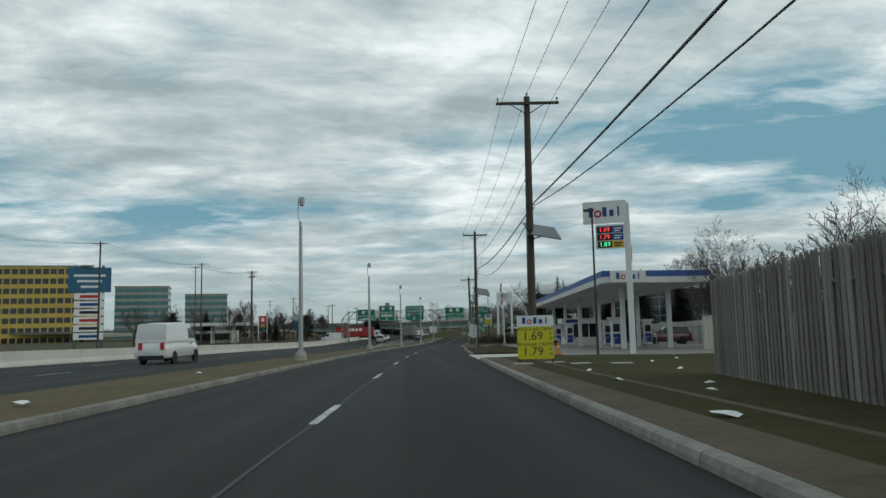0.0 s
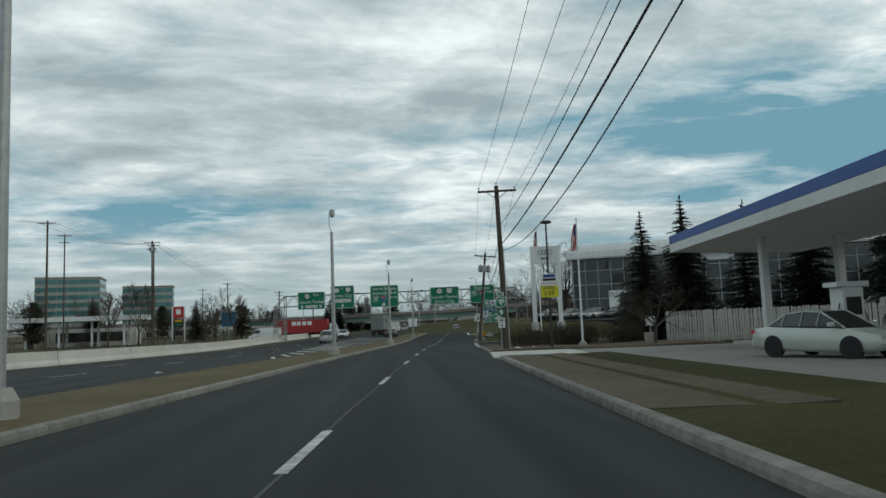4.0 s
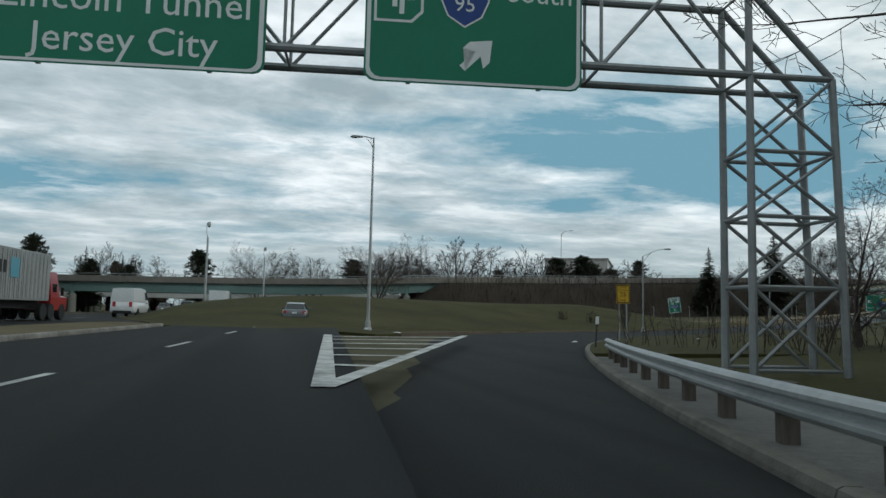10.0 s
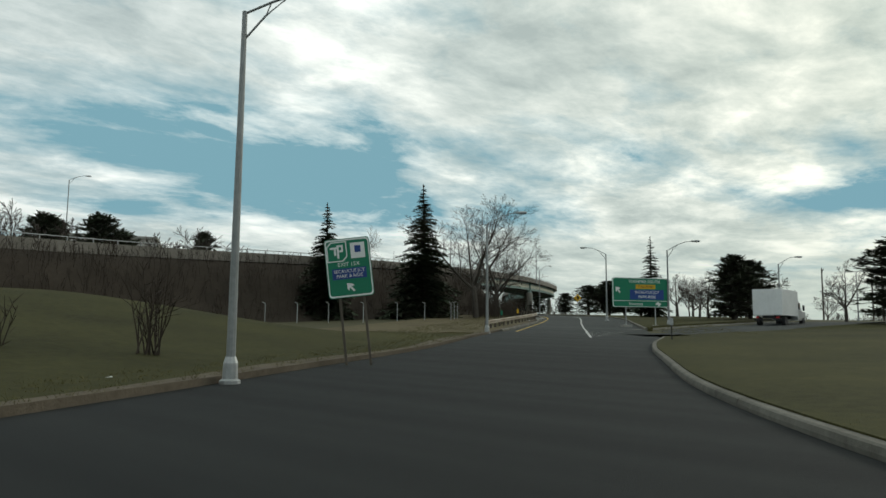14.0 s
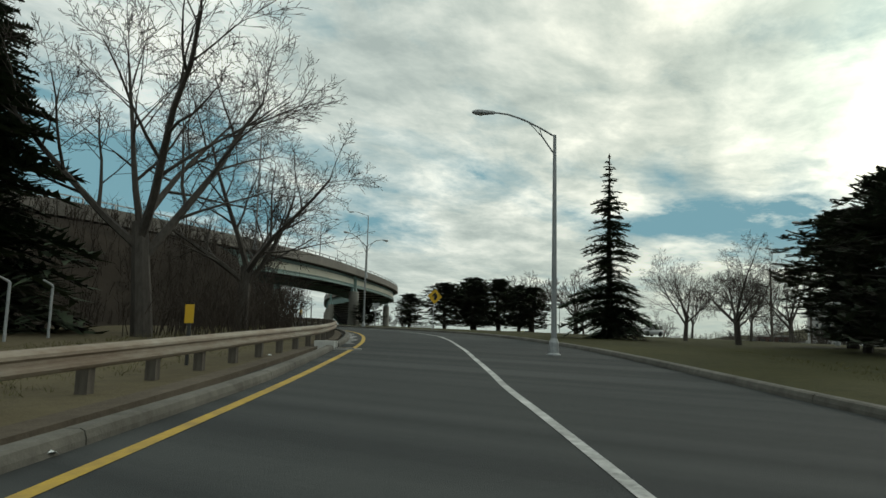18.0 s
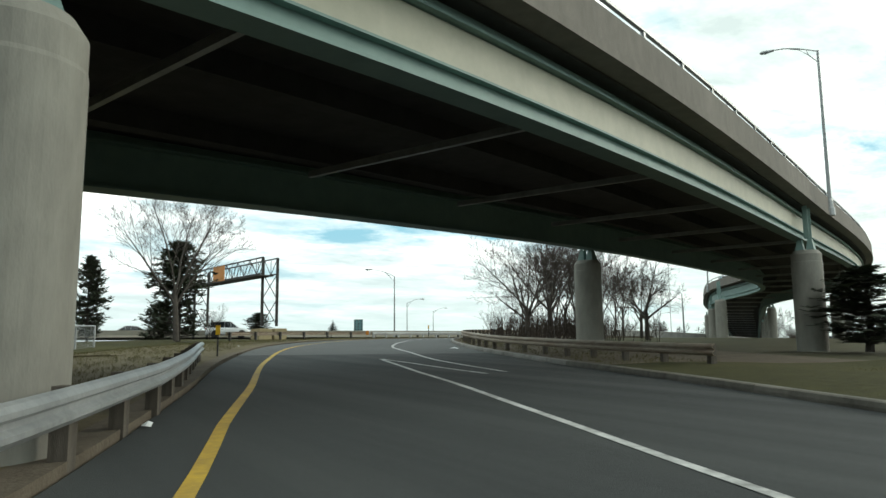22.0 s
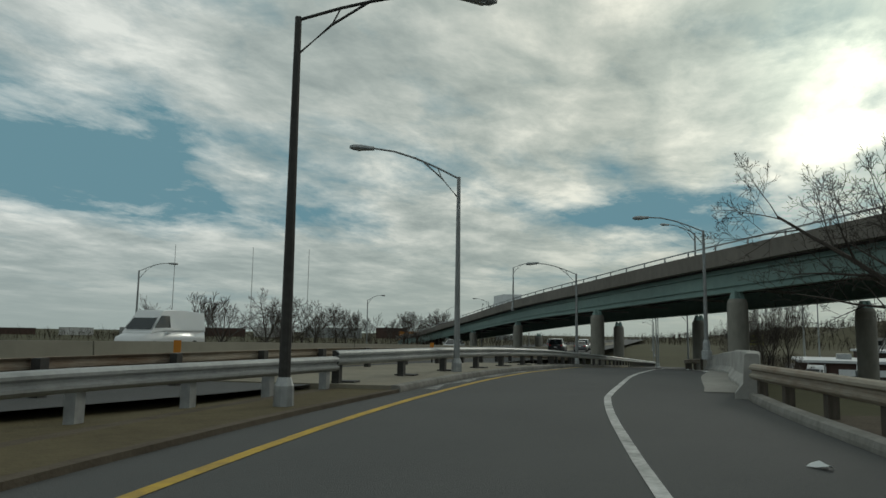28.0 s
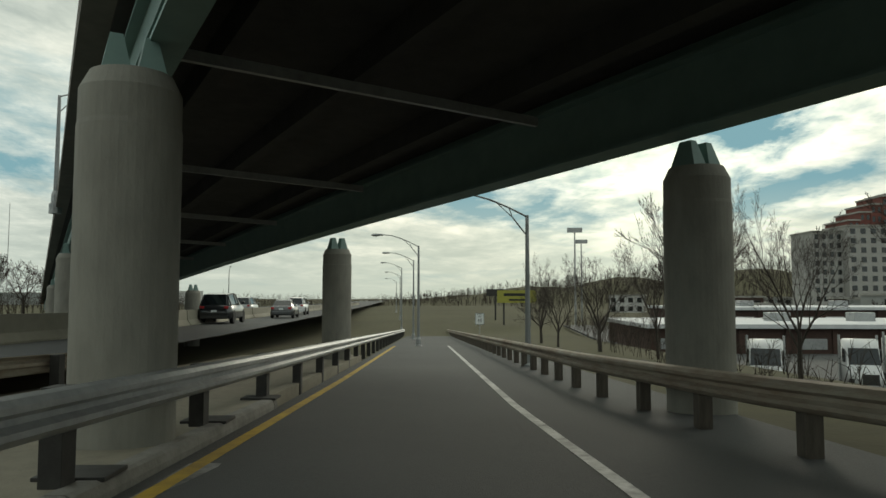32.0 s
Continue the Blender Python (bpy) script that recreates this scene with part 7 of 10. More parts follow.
def flagpole(x, y, h, label):
    ob = thing("flagpole", pose(x, y, land(x, y), 0, 0, 0), label, "flagpole", "flagpoles")
    part("pole", tubed((0, 0, 0), (0, 0, h), 0.075, 0.04, 10), WHITE_PAINT, ob)
    part("base", lathe(bmesh.new(), [(0.28, -0.1), (0.26, 0.25), (0.12, 0.4)], 8), CONCRETE, ob)
    part("finial", lathe(bmesh.new(), [(0.02, 0), (0.06, 0.05), (0.02, 0.12)], 8, (0, 0, h)), GALV, ob)
    bm = bmesh.new()
    rows, cols = 12, 6
    vs = [[bm.verts.new((-0.03 - 0.55 * c / cols * (0.3 + 0.5 * r / rows), 0.10 * math.sin(c * 1.9 + r * 0.5), h - 0.3 - 1.7 * r / rows)) for c in range(cols + 1)] for r in range(rows + 1)]
    for r in range(rows):
        for c in range(cols):
            bm.faces.new((vs[r][c], vs[r + 1][c], vs[r + 1][c + 1], vs[r][c + 1]))
    fl = part("flag", bm, SIGN_WHITE, ob, "limp red, white and blue flag", smooth=True)
    fl.data.materials.append(SIGN_RED)
    fl.data.materials.append(SIGN_BLUE)
    for i, p in enumerate(fl.data.polygons):
        r, c = divmod(i, cols)
        p.material_index = 2 if r < 5 and c < 3 else (1 if c % 2 else 0)


flagpole(13.2, 106.2, 8.0, "white flagpole with a limp striped flag")
flagpole(16.55, 135.0, 11.5, "white flagpole with a limp striped flag")
ob = thing("pillar_box", pose(17.6, 106.4, land(17.6, 106), 0, 0, -5), "white notice board on a concrete block", "sign")
part("block", boxed(-0.35, 0.35, -0.2, 0.3, 0, 0.75, bevel=0.04), CONCRETE, ob)
part("post", boxed(-0.05, 0.05, -0.05, 0.05, 0.7, 1.2), GALV, ob)
part("notice", boxed(-0.3, 0.3, -0.06, -0.03, 1.2, 1.75), SIGN_WHITE, ob)
ob, _ = post_sign(pose(5.4, 66.4, land(5.4, 66.4), 0, 0, -4), "white notice with black lines fixed low on the pole", 0.62, 1.15, 1.75, SIGN_WHITE, (0.25,), GALV, 2.2, None, "notice_board", "sign")
for i, tx in enumerate(("DIESEL", "SAME", "PRICE", "CASH", "OR", "CREDIT")):
    letters(tx, 0.17, BLACK, ob, 0, 2.20 - i * 0.18)
# traffic cone and rubbish
ob = thing("traffic_cone", pose(8.2, 41.2, land(8.2, 41.2) + 0.05, 0, 0, 0), "orange and white traffic cone on the forecourt", "traffic cone")
part("cone", lathe(bmesh.new(), [(0.17, 0.04), (0.12, 0.30), (0.12, 0.301), (0.045, 0.72), (0.03, 0.74)], 12), SIGN_ORANGE, ob)
part("foot", boxed(-0.2, 0.2, -0.2, 0.2, 0, 0.04), BLACK, ob)
part("band", lathe(bmesh.new(), [(0.105, 0.38), (0.085, 0.50)], 12), SIGN_WHITE, ob)


def litter(places, label="crumpled white litter on the verge", size=0.16):
    g = random.Random(9)
    for x, y, dz in places:
        bm = bmesh.new()
        k = size * g.uniform(0.6, 1.5)
        ring = [bm.verts.new((k * math.cos(a) * g.uniform(0.6, 1.2), 0.6 * k * math.sin(a) * g.uniform(0.6, 1.2), g.uniform(0, 0.05))) for a in np.arange(0, 6.2, 0.9)]
        top = bm.verts.new((0, 0, 0.07))
        for i in range(len(ring)):
            bm.faces.new((ring[i], ring[(i + 1) % len(ring)], top))
        o = part("litter", bm, SIGN_WHITE)
        o.matrix_basis = pose(x, y, land(x, y) + dz, 0, 0, g.uniform(0, 360))
        tagged(o, label, "litter", "litter")


litter([(5.3, 12.8, 0.16), (6.0, 14.6, 0.16), (4.6, 16.3, 0.16), (3.9, 9.0, 0.17), (7.6, 20.5, 0.16), (8.6, 26, 0.16), (10.4, 28.4, 0.16), (12.0, 33, 0.16), (5.0, 20.7, 0.16), (-7.0, 13.2, 0.22), (-7.1, 24, 0.22), (8.9, 104.9, 0.17), (9.9, 105.2, 0.17), (-6.6, 88, 0.22), (12.5, 141, 0.2), (14.8, 143, 0.3), (19, 203, 0.2), (18, 206, 0.2), (26.4, 199, 0.2), (36, 204, 0.3)])

# ---------------------------------------------------------------- the car showroom on its mound
def wall_x(y):
    return float(np.interp(y, [151, 158, 170, 178, 190], [18.8, 20.4, 23.4, 28.0, 38.0]))


EDGE = [tuple(main_line.off(kat(y), 2.75).xy) for y in (131, 136, 141)] + [tuple(ramp_line.off(k, u).xy) for k, u in ((8.62, 5.9), (8.9, 5.6), (9.3, 5.0), (9.8, 4.8), (10.4, 4.7), (11.0, 4.7), (11.4, 4.8))]


def edge_x(y):
    """The road side of the mound."""
    return float(np.interp(y, [q[1] for q in EDGE], [q[0] for q in EDGE]))


def mound_z(x, y):
    base = land(x, y) + 0.08
    edge = edge_x(y)
    top = -0.38 + 1.5 * smooth01((y - 148) / 24)
    rise = smooth01((x - edge) / 4.2) * smooth01((y - 131.5) / 6.5)
    up = base + (top - base) * rise
    if y < 151:
        return up
    low = base + 0.55 * smooth01((x - edge) / (wall_x(y) - edge))
    f = smooth01((y - 151) / 2.5) if x < wall_x(y) else 0.0
    return up * (1 - f) + low * f


def dealer_mound():
    ys = list(np.arange(131.5, 191, 1.0))
    verts, faces = [], []
    n = 40
    for y in ys:
        edge = edge_x(y)
        w = wall_x(y) if y >= 151 else None
        for i in range(n):
            if w is None:
                x = edge + 0.45 * i if i < 28 else edge + 12.6 + (i - 28) * 4.0
            else:
                x = edge + (w - 0.02 - edge) * i / 19 if i < 20 else w + 0.02 + (i - 20) * (0.9 if i < 30 else 4.0)
            verts.append((x, y, mound_z(x, y)))
    for j in range(len(ys) - 1):
        for i in range(n - 1):
            faces.append((j * n + i, j * n + i + 1, (j + 1) * n + i + 1, (j + 1) * n + i))
    ob = pydata("lawn_mound", verts, faces, GRASS, None, "grassy mound of mown winter turf below the showroom", "structure", True)
    ob["category"] = "lawn"


dealer_mound()
CHALKY = mat("chalky_concrete", (0.46, 0.46, 0.43), (0.12, 0.12, 0.11), 0.85, grain=5, patch=1.4, bump=0.4, bump_scale=30, spread=0.8)
DRIVE = Line([(0, 9.4, 132.4, land(9.4, 132.4)), (1, 12.5, 131.4, land(12.5, 131.4)), (2, 18, 129.6, land(18, 129.6)), (3, 27, 126.4, land(27, 126.4))])
kerb(DRIVE, 0, 3, 0.0, -1, "kerb_drive", "pale concrete kerb round the mound's foot")
sweep("edge_line", main_line, kat(114.9), kat(133.2), 2.47, [(-0.16, -0.12), (0.16, -0.12), (0.16, 0.04), (0.12, 0.05), (-0.12, 0.05), (-0.16, 0.03)], CHALKY, "cracked pale concrete edging across the driveway", 1.5, "structure")["category"] = "kerb"
area("parking_lot", [(19.5, 141), (21.5, 152), (26, 168), (46, 170), (75, 150), (70, 122), (30, 132)], 0.0, ASPHALT, "dark asphalt display lot full of parked cars", "parking lot", depth=0.3)
lot = bpy.data.objects["parking_lot"]
for v in lot.data.vertices:
    v.co.z = (-0.26 if v.index < 7 else -0.6) + 1.2 * smooth01((v.co.y - 148) / 24)
TIMBER = mat("dark_crib_timber", (0.070, 0.058, 0.048), (0.030, 0.025, 0.021), 0.92, grain=7, patch=0.7, bump=0.5, stretch=(0.6, 0.6, 3), rand=0.3)
ob = thing("retaining_wall", Matrix(), "dark stepped timber retaining wall under the display lot", "retaining wall", kind="structure")
for c in range(9):
    ys = list(np.arange(150.5, 190, 4.5))
    for y0, y1 in zip(ys, ys[1:]):
        bm = bmesh.new()
        off = -0.55 + 0.07 * c
        z0 = -2.0 + 0.36 * c
        a0, a1 = wall_x(y0) + off, wall_x(y1) + off
        hexa(bm, [(a0, y0, z0), (a0 + 0.35, y0, z0), (a1 + 0.35, y1 - 0.02, z0), (a1, y1 - 0.02, z0), (a0, y0, z0 + 0.34), (a0 + 0.35, y0, z0 + 0.34), (a1 + 0.35, y1 - 0.02, z0 + 0.34), (a1, y1 - 0.02, z0 + 0.34)])
        part("timber", bm, TIMBER, ob)

ROOF_METAL = mat("pale_ribbed_roof_metal", (0.50, 0.51, 0.51), (0.40, 0.41, 0.41), 0.45, 0.3, grain=3, patch=0.3, bump=0.05)
SHOW_GLASS = glassy("showroom_glass", (0.018, 0.022, 0.024), 0.03)


def showroom():
    ob = thing("showroom", pose(25.9, 158.0, 0.4, 0, 0, -25), "glass-fronted car showroom with a curved ribbed metal roof", "building")
    L, dep, H = 46.0, 20.0, 7.7
    part("plinth", boxed(-0.1, L, -0.05, dep, -1.6, 0.12), CONCRETE, ob)
    part("back_wall", boxed(0.2, L, dep - 0.2, dep, 0.12, H), GALV, ob)
    part("interior_floor", boxed(0.2, L, 0.2, dep - 0.2, 0.12, 0.16), CONCRETE, ob)
    part("upper_floor", boxed(0.3, L, 5.0, dep - 0.2, 3.9, 4.1), PALEC, ob)
    for c in range(27):
        part("mullion", boxed(c * 1.7, c * 1.7 + 0.09, -0.08, 0.06, 0.12, H), GALV, ob)
    for r in range(5):
        part("transom", boxed(0.0, L, -0.06, 0.05, 0.12 + r * 1.88, 0.20 + r * 1.88), GALV, ob)
    for c in range(26):
        for r in range(4):
            part("pane", boxed(c * 1.7 + 0.09, c * 1.7 + 1.70, 0.0, 0.025, 0.20 + r * 1.88, 2.0 + r * 1.88), SHOW_GLASS, ob)
    for c in range(12):
        part("side_mullion", boxed(-0.06, 0.08, c * 1.7, c * 1.7 + 0.09, 0.12, H), GALV, ob)
        if c < 11:
            for r in range(4):
                part("pane", boxed(0.0, 0.025, c * 1.7 + 0.09, c * 1.7 + 1.70, 0.20 + r * 1.88, 2.0 + r * 1.88), SHOW_GLASS, ob)
    # barrel roof of many ribs
    prof = []
    for i in range(13):
        a = math.pi * i / 12
        prof.append((-1.1 + (dep + 2.2) * (1 - math.cos(a)) / 2, H - 0.2 + 2.5 * math.sin(a) ** 0.8))
    verts, faces = [], []
    xs = np.arange(-0.6, L + 0.6, 0.35)
    for j, x in enumerate(xs):
        for y, z in prof:
            verts.append((x, y, z + (0.05 if j % 2 else 0.0)))
    m = len(prof)
    for j in range(len(xs) - 1):
        for i in range(m - 1):
            faces.append((j * m + i, j * m + i + 1, (j + 1) * m + i + 1, (j + 1) * m + i))
    faces.append(tuple(range(m)))
    pydata("roof", verts, faces, ROOF_METAL, ob, "silvery corrugated barrel roof")
    part("eave", boxed(-0.6, L, -1.1, -0.2, H - 0.35, H - 0.2), ROOF_METAL, ob)
    for x0 in (5.0,):
        part("portal", boxed(x0, x0 + 6.0, -2.2, -0.1, 2.5, 2.95, bevel=0.03), WHITE_PAINT, ob, "white entrance portal")
        part("portal_side", boxed(x0, x0 + 1.3, -2.1, -0.1, 0.1, 2.5), WHITE_PAINT, ob)
        part("portal_side", boxed(x0 + 4.4, x0 + 6.0, -2.1, -0.1, 0.1, 2.5), WHITE_PAINT, ob)
        for i in range(3):
            part("door_leaf", boxed(x0 + 1.35 + i, x0 + 2.3 + i, -1.2, -1.15, 0.12, 2.4), SHOW_GLASS, ob)
    # facade sign: plain rings
    part("sign_box", boxed(15.5, 20.5, -0.3, -0.09, 6.3, 7.2), WHITE_PAINT, ob)


showroom()


def ring(parent, x, z, r, y):
    bm = bmesh.new()
    pts = [Vector((x + r * math.cos(a), y, z + r * math.sin(a))) for a in np.linspace(0, 2 * math.pi, 21)]
    pipe(bm, pts, 0.022, 5)
    part("ring", bm, DARK_STEEL, parent)


ob = thing("pylon_sign", pose(16.55, 131.55, -0.75, 0, 0, -8), "white dealer pylon sign on two tall square posts with concrete footings", "pylon sign")
for x in (-1.25, 1.25):
    part("post", boxed(x - 0.2, x + 0.2, -0.2, 0.2, 0.55, 8.0, bevel=0.02), WHITE_PAINT, ob)
    part("footing", boxed(x - 0.35, x + 0.35, -0.35, 0.35, -0.3, 0.55, bevel=0.03), PALEC, ob, "cracked concrete footing")
panel = part("sign_face", boxed(-1.05, 1.05, -0.14, 0.14, 6.25, 7.97, bevel=0.03), WHITE_PAINT, ob)
for i in range(4):
    ring(panel, -0.48 + 0.32 * i, 7.35, 0.24, -0.155)
for i, w in enumerate((0.2, 0.16, 0.16, 0.08)):
    plate(panel, -0.34 + 0.22 * i, 6.75, w * 0.8, 0.22, BLACK, -0.15, "letter_bar")
ob = thing("lot_lamp", pose(20.0, 148.8, -0.25), "black steel lot lamp with twin flat heads", "street lamp")
part("pole", tubed((0, 0, -0.2), (0, 0, 7.35), 0.075, 0.06, 8), BLACK, ob)
for x in (-0.75, 0.15):
    part("lamp_head", boxed(x, x + 0.6, -0.2, 0.2, 7.27, 7.41, bevel=0.03), BLACK, ob)
CARS = [("silver", (0.34, 0.35, 0.36)), ("black_car", (0.015, 0.016, 0.018)), ("white_car", (0.62, 0.63, 0.63)), ("deep_blue", (0.02, 0.05, 0.16)), ("graphite", (0.07, 0.075, 0.08))]
show = pose(25.9, 158.0, 0, 0, 0, -25)
for i in range(14):
    nm, col = CARS[(1, 4, 0, 1, 4, 0, 2, 2, 0, 3, 3, 4, 2, 0)[i]]
    p = show @ Vector((-1.5 + i * 2.75, -8.0, 0))
    z = -0.26 + 1.2 * smooth01((p.y - 148) / 24)
    car(pose(p.x, p.y, z, 0, 0, -25 + 150), paint(nm + "_paint", col), "suv" if i in (4, 12) else "sedan", "%s car parked in the showroom row" % nm.replace("_car", "").replace("_", " "), "display cars")
bare_tree(28.3, 173.8, 11.2, 0, 40, 1.2, "broad leafless tree behind the timber wall", wide=1.15)
for i, (x, y, h) in enumerate(((34, 178, 7), (41, 176, 6), (33, 190, 6.5), (46, 186, 7))):
    bare_tree(x, y, h, (1, 3, 4, 1)[i], i * 77, terrain(x, y))
g = random.Random(5)
thicket("brush", [(x, y, terrain(x, y)) for x, y in ((g.uniform(28, 62), g.uniform(186, 200)) for _ in range(420))], 2.6, "brown leafless scrub on the bank behind the lot", 5)
for x, y in ((38, 184), (44, 188), (51, 190)):
    shrub(x, y, 2.2, 1.6, "dense evergreen bush behind the lot")

# ---------------------------------------------------------------- traffic on the highway
def on_road(y, u, turn=0.0, dz=0.02):
    return main_line.put(kat(y), u, dz, turn)


BLACKP, WHITEP, SILVERP, GREYP = paint("black_car_paint", (0.015, 0.016, 0.018)), paint("white_car_paint", (0.62, 0.63, 0.63)), paint("silver_paint", (0.30, 0.31, 0.31)), paint("graphite_paint", (0.07, 0.075, 0.08))
car(on_road(187, -11.3), BLACKP, "sedan", "black saloon car with red tail lamps on the far lanes", "highway cars")
car(on_road(46, -16.8), WHITEP, "van", "white high-roofed panel van on the far lanes", "highway cars")
car(on_road(163, -17.8), SILVERP, "suv", "silver hatchback on the far carriageway", "highway cars")
car(on_road(196, -21.2, 180), WHITEP, "sedan", "white saloon car on the far carriageway", "highway cars")
car(on_road(222.5, -0.2), GREYP, "sedan", "dark grey saloon car ahead in the lane", "highway cars")
car(on_road(242, -3.6), WHITEP, "suv", "white sport-utility car ahead in the lane", "highway cars")
car(on_road(236, -15.0), WHITEP, "van", "white delivery van on the far carriageway", "highway cars")
car(on_road(262, -14.8), SILVERP, "suv", "silver people carrier on the far carriageway", "highway cars")
car(on_road(268, -18.8), GREYP, "sedan", "grey saloon car on the far carriageway", "highway cars")
CONTAINER = mat("weathered_container_grey", (0.30, 0.31, 0.31), (0.20, 0.205, 0.205), 0.55, 0.1, grain=5, patch=0.5, bump=0.05)
RED_CAB = paint("red_cab_paint", (0.30, 0.018, 0.02))
tr = box_truck(on_road(203, -15.6, 0, 0.0), RED_CAB, "red tractor hauling a grey ribbed shipping container", 12.2, 2.75, CONTAINER, True)
for i in range(22):
    part("rib", boxed(1.22, 1.25, 0.25 + i * 0.54, 0.50 + i * 0.54, 1.25, 3.8), CONTAINER, tr)
for i in range(6):
    part("door_rib", boxed(-1.1, 1.1, -0.03, 0.0, 1.4 + i * 0.42, 1.6 + i * 0.42), CONTAINER, tr)
for x in (-0.8, -0.3, 0.3, 0.8):
    part("lock_bar", tubed((x, -0.05, 1.2), (x, -0.05, 3.85), 0.022, 0.022, 6), GALV, tr)
part("emblem", boxed(1.26, 1.27, 6.6, 7.7, 2.35, 3.4), paint("emblem_blue", (0.10, 0.32, 0.42)), tr)
for i in range(6):
    part("letter_bar", boxed(1.26, 1.27, 3.0 + i * 0.55, 3.38 + i * 0.55, 2.55, 3.2), BLACK, tr)
box_truck(on_road(276, -13.5), WHITEP, "white box truck far ahead under the bridges", 5.5, 2.5)

# ---------------------------------------------------------------- beyond the far carriageway
def left_at(y, u):
    p = main_line.off(kat(y), u)
    return p.x, p.y, land(p.x, p.y)


REDBOX = mat("red_trailer_paint", (0.36, 0.030, 0.032), (0.26, 0.022, 0.024), 0.5, grain=2, patch=0.3, bump=0.02)
x, y, z = left_at(212, -38)
tr = box_truck(pose(x, y, z, 0, 0, -95), WHITEP, "red trailer parked behind the barrier", 11.0, 2.7, REDBOX, True)
for i, w in enumerate((0.9, 0.8, 0.8, 0.9)):
    part("letter_bar", boxed(1.23, 1.24, 3.6 + i * 1.1, 3.6 + i * 1.1 + w, 2.7, 3.5), SIGN_WHITE, tr)
x, y, z = left_at(232, -36)
box_truck(pose(x, y, z, 0, 0, -92), WHITEP, "white box truck parked behind the barrier", 5.0, 2.2)
x, y, z = left_at(196, -36)
car(pose(x, y, z, 0, 0, 80), WHITEP, "van", "white panel van parked behind the barrier", "parked cars")
ob = thing("pylon_sign", pose(-49.5, 236, land(-49, 236), 0, 0, 8), "red and white pylon sign with price boards", "pylon sign")
for x in (-1.35, 1.35):
    part("post", boxed(x - 0.14, x + 0.14, -0.14, 0.14, -0.3, 8.2), WHITE_PAINT, ob)
part("sign_face", boxed(-1.2, 1.2, -0.1, 0.1, 5.4, 8.1), SIGN_RED, ob)
part("emblem", boxed(-0.5, 0.5, -0.13, -0.11, 6.3, 7.5), SIGN_WHITE, ob)
part("price_board", boxed(-1.2, 1.2, -0.1, 0.1, 3.4, 5.2), BLACK, ob)
for z in (4.75, 3.9):
    plate(ob, 0, z, 1.6, 0.5, SIGN_YELLOW if z > 4.5 else SIGN_GREEN, -0.13, "price_bar")
ob = thing("pylon_sign", pose(-69.9, 156.8, land(-69.9, 156.8), 0, 0, 18), "tall shopping centre pylon sign with a blue head and white boards", "pylon sign")
for x in (-2.6, 2.6):
    part("post", boxed(x - 0.3, x + 0.3, -0.3, 0.3, -0.3, 18), GREYP, ob)
part("head", boxed(-4.2, 4.2, -0.4, 0.4, 12.2, 17.6, bevel=0.1), mat("sign_head_blue", (0.03, 0.12, 0.22), (0.025, 0.10, 0.18), 0.5, grain=2, patch=0.2, bump=0), ob)
part("emblem", lathe(bmesh.new(), [(0.01, -0.1), (1.3, -0.1), (1.3, 0.1), (0.01, 0.1)], 20, (-0.5, 0, 17.9)), paint("emblem_green", (0.03, 0.22, 0.16)), ob)
for i in range(3):
    plate(ob, 0, 15.8 - i * 1.2, 6.2 - i * 1.4, 0.5, SIGN_WHITE, -0.42, "letter_bar")
for i in range(6):
    b = part("tenant_board", boxed(-2.9, 2.9, -0.32, 0.32, 10.6 - i * 1.7, 12.0 - i * 1.7), WHITE_PAINT, ob)
    plate(b, 0, 11.3 - i * 1.7, 3.6, 0.6, (SIGN_RED, SIGN_BLUE, BLACK, SIGN_RED, BLACK, SIGN_BLUE)[i], -0.335, "letter_bar")


def block(name, m, w, d, h, mtl, label, floors, bays, glass=DARK_GLASS, roof=True, wfrac=0.55):
    """A plain building with its windows on the two sides that face the road."""
    ob = thing(name, m, label, "building", "far buildings")
    part("wall", boxed(-w / 2, w / 2, 0, d, -1.5, h), mtl, ob)
    if roof:
        part("roof", boxed(-w / 2 - 0.3, w / 2 + 0.3, -0.3, d + 0.3, h, h + 0.5), CONCRETE, ob)
    fh, bw = h / floors, w / bays
    wb = boxed(-bw * wfrac / 2, bw * wfrac / 2, -0.06, 0.0, -fh * 0.28, fh * 0.28)
    data = None
    for r in range(floors):
        for c in range(bays):
            if data is None:
                o = part("window", wb, glass, ob)
                data = o.data
            else:
                o = new("window", data)
                o.parent = ob
            o.matrix_basis = pose(-w / 2 + bw * (c + 0.5), 0, fh * (r + 0.5), 0, 0, 0)
            if r < floors and c < int(d / bw):
                o = new("window", data)
                o.parent = ob
                o.matrix_basis = pose(w / 2, bw * (c + 0.5), fh * (r + 0.5), 0, 0, 90)
    return ob


YELLOW_WALL = mat("yellow_hotel_render", (0.56, 0.41, 0.10), (0.46, 0.33, 0.08), 0.8, grain=2, patch=0.1, bump=0.05)
GREY_WALL = mat("grey_office_cladding", (0.30, 0.31, 0.30), (0.24, 0.25, 0.24), 0.7, grain=1, patch=0.1, bump=0.03)
TEAL_GLASS = glassy("teal_office_glass", (0.05, 0.16, 0.17), 0.1)
block("hotel", pose(-161, 306, -3, 0, 0, 12), 44, 24, 33, YELLOW_WALL, "wide yellow hotel block banded with dark windows", 8, 15, wfrac=0.8)
block("office", pose(-165, 440, -3, 0, 0, 15), 30, 26, 32, GREY_WALL, "grey office building banded with teal glass", 8, 6, TEAL_GLASS, wfrac=0.96)
block("office", pose(-135, 470, -3, 0, 0, 15), 26, 22, 28, GREY_WALL, "lower office wing banded with teal glass", 7, 6, TEAL_GLASS, wfrac=0.96)
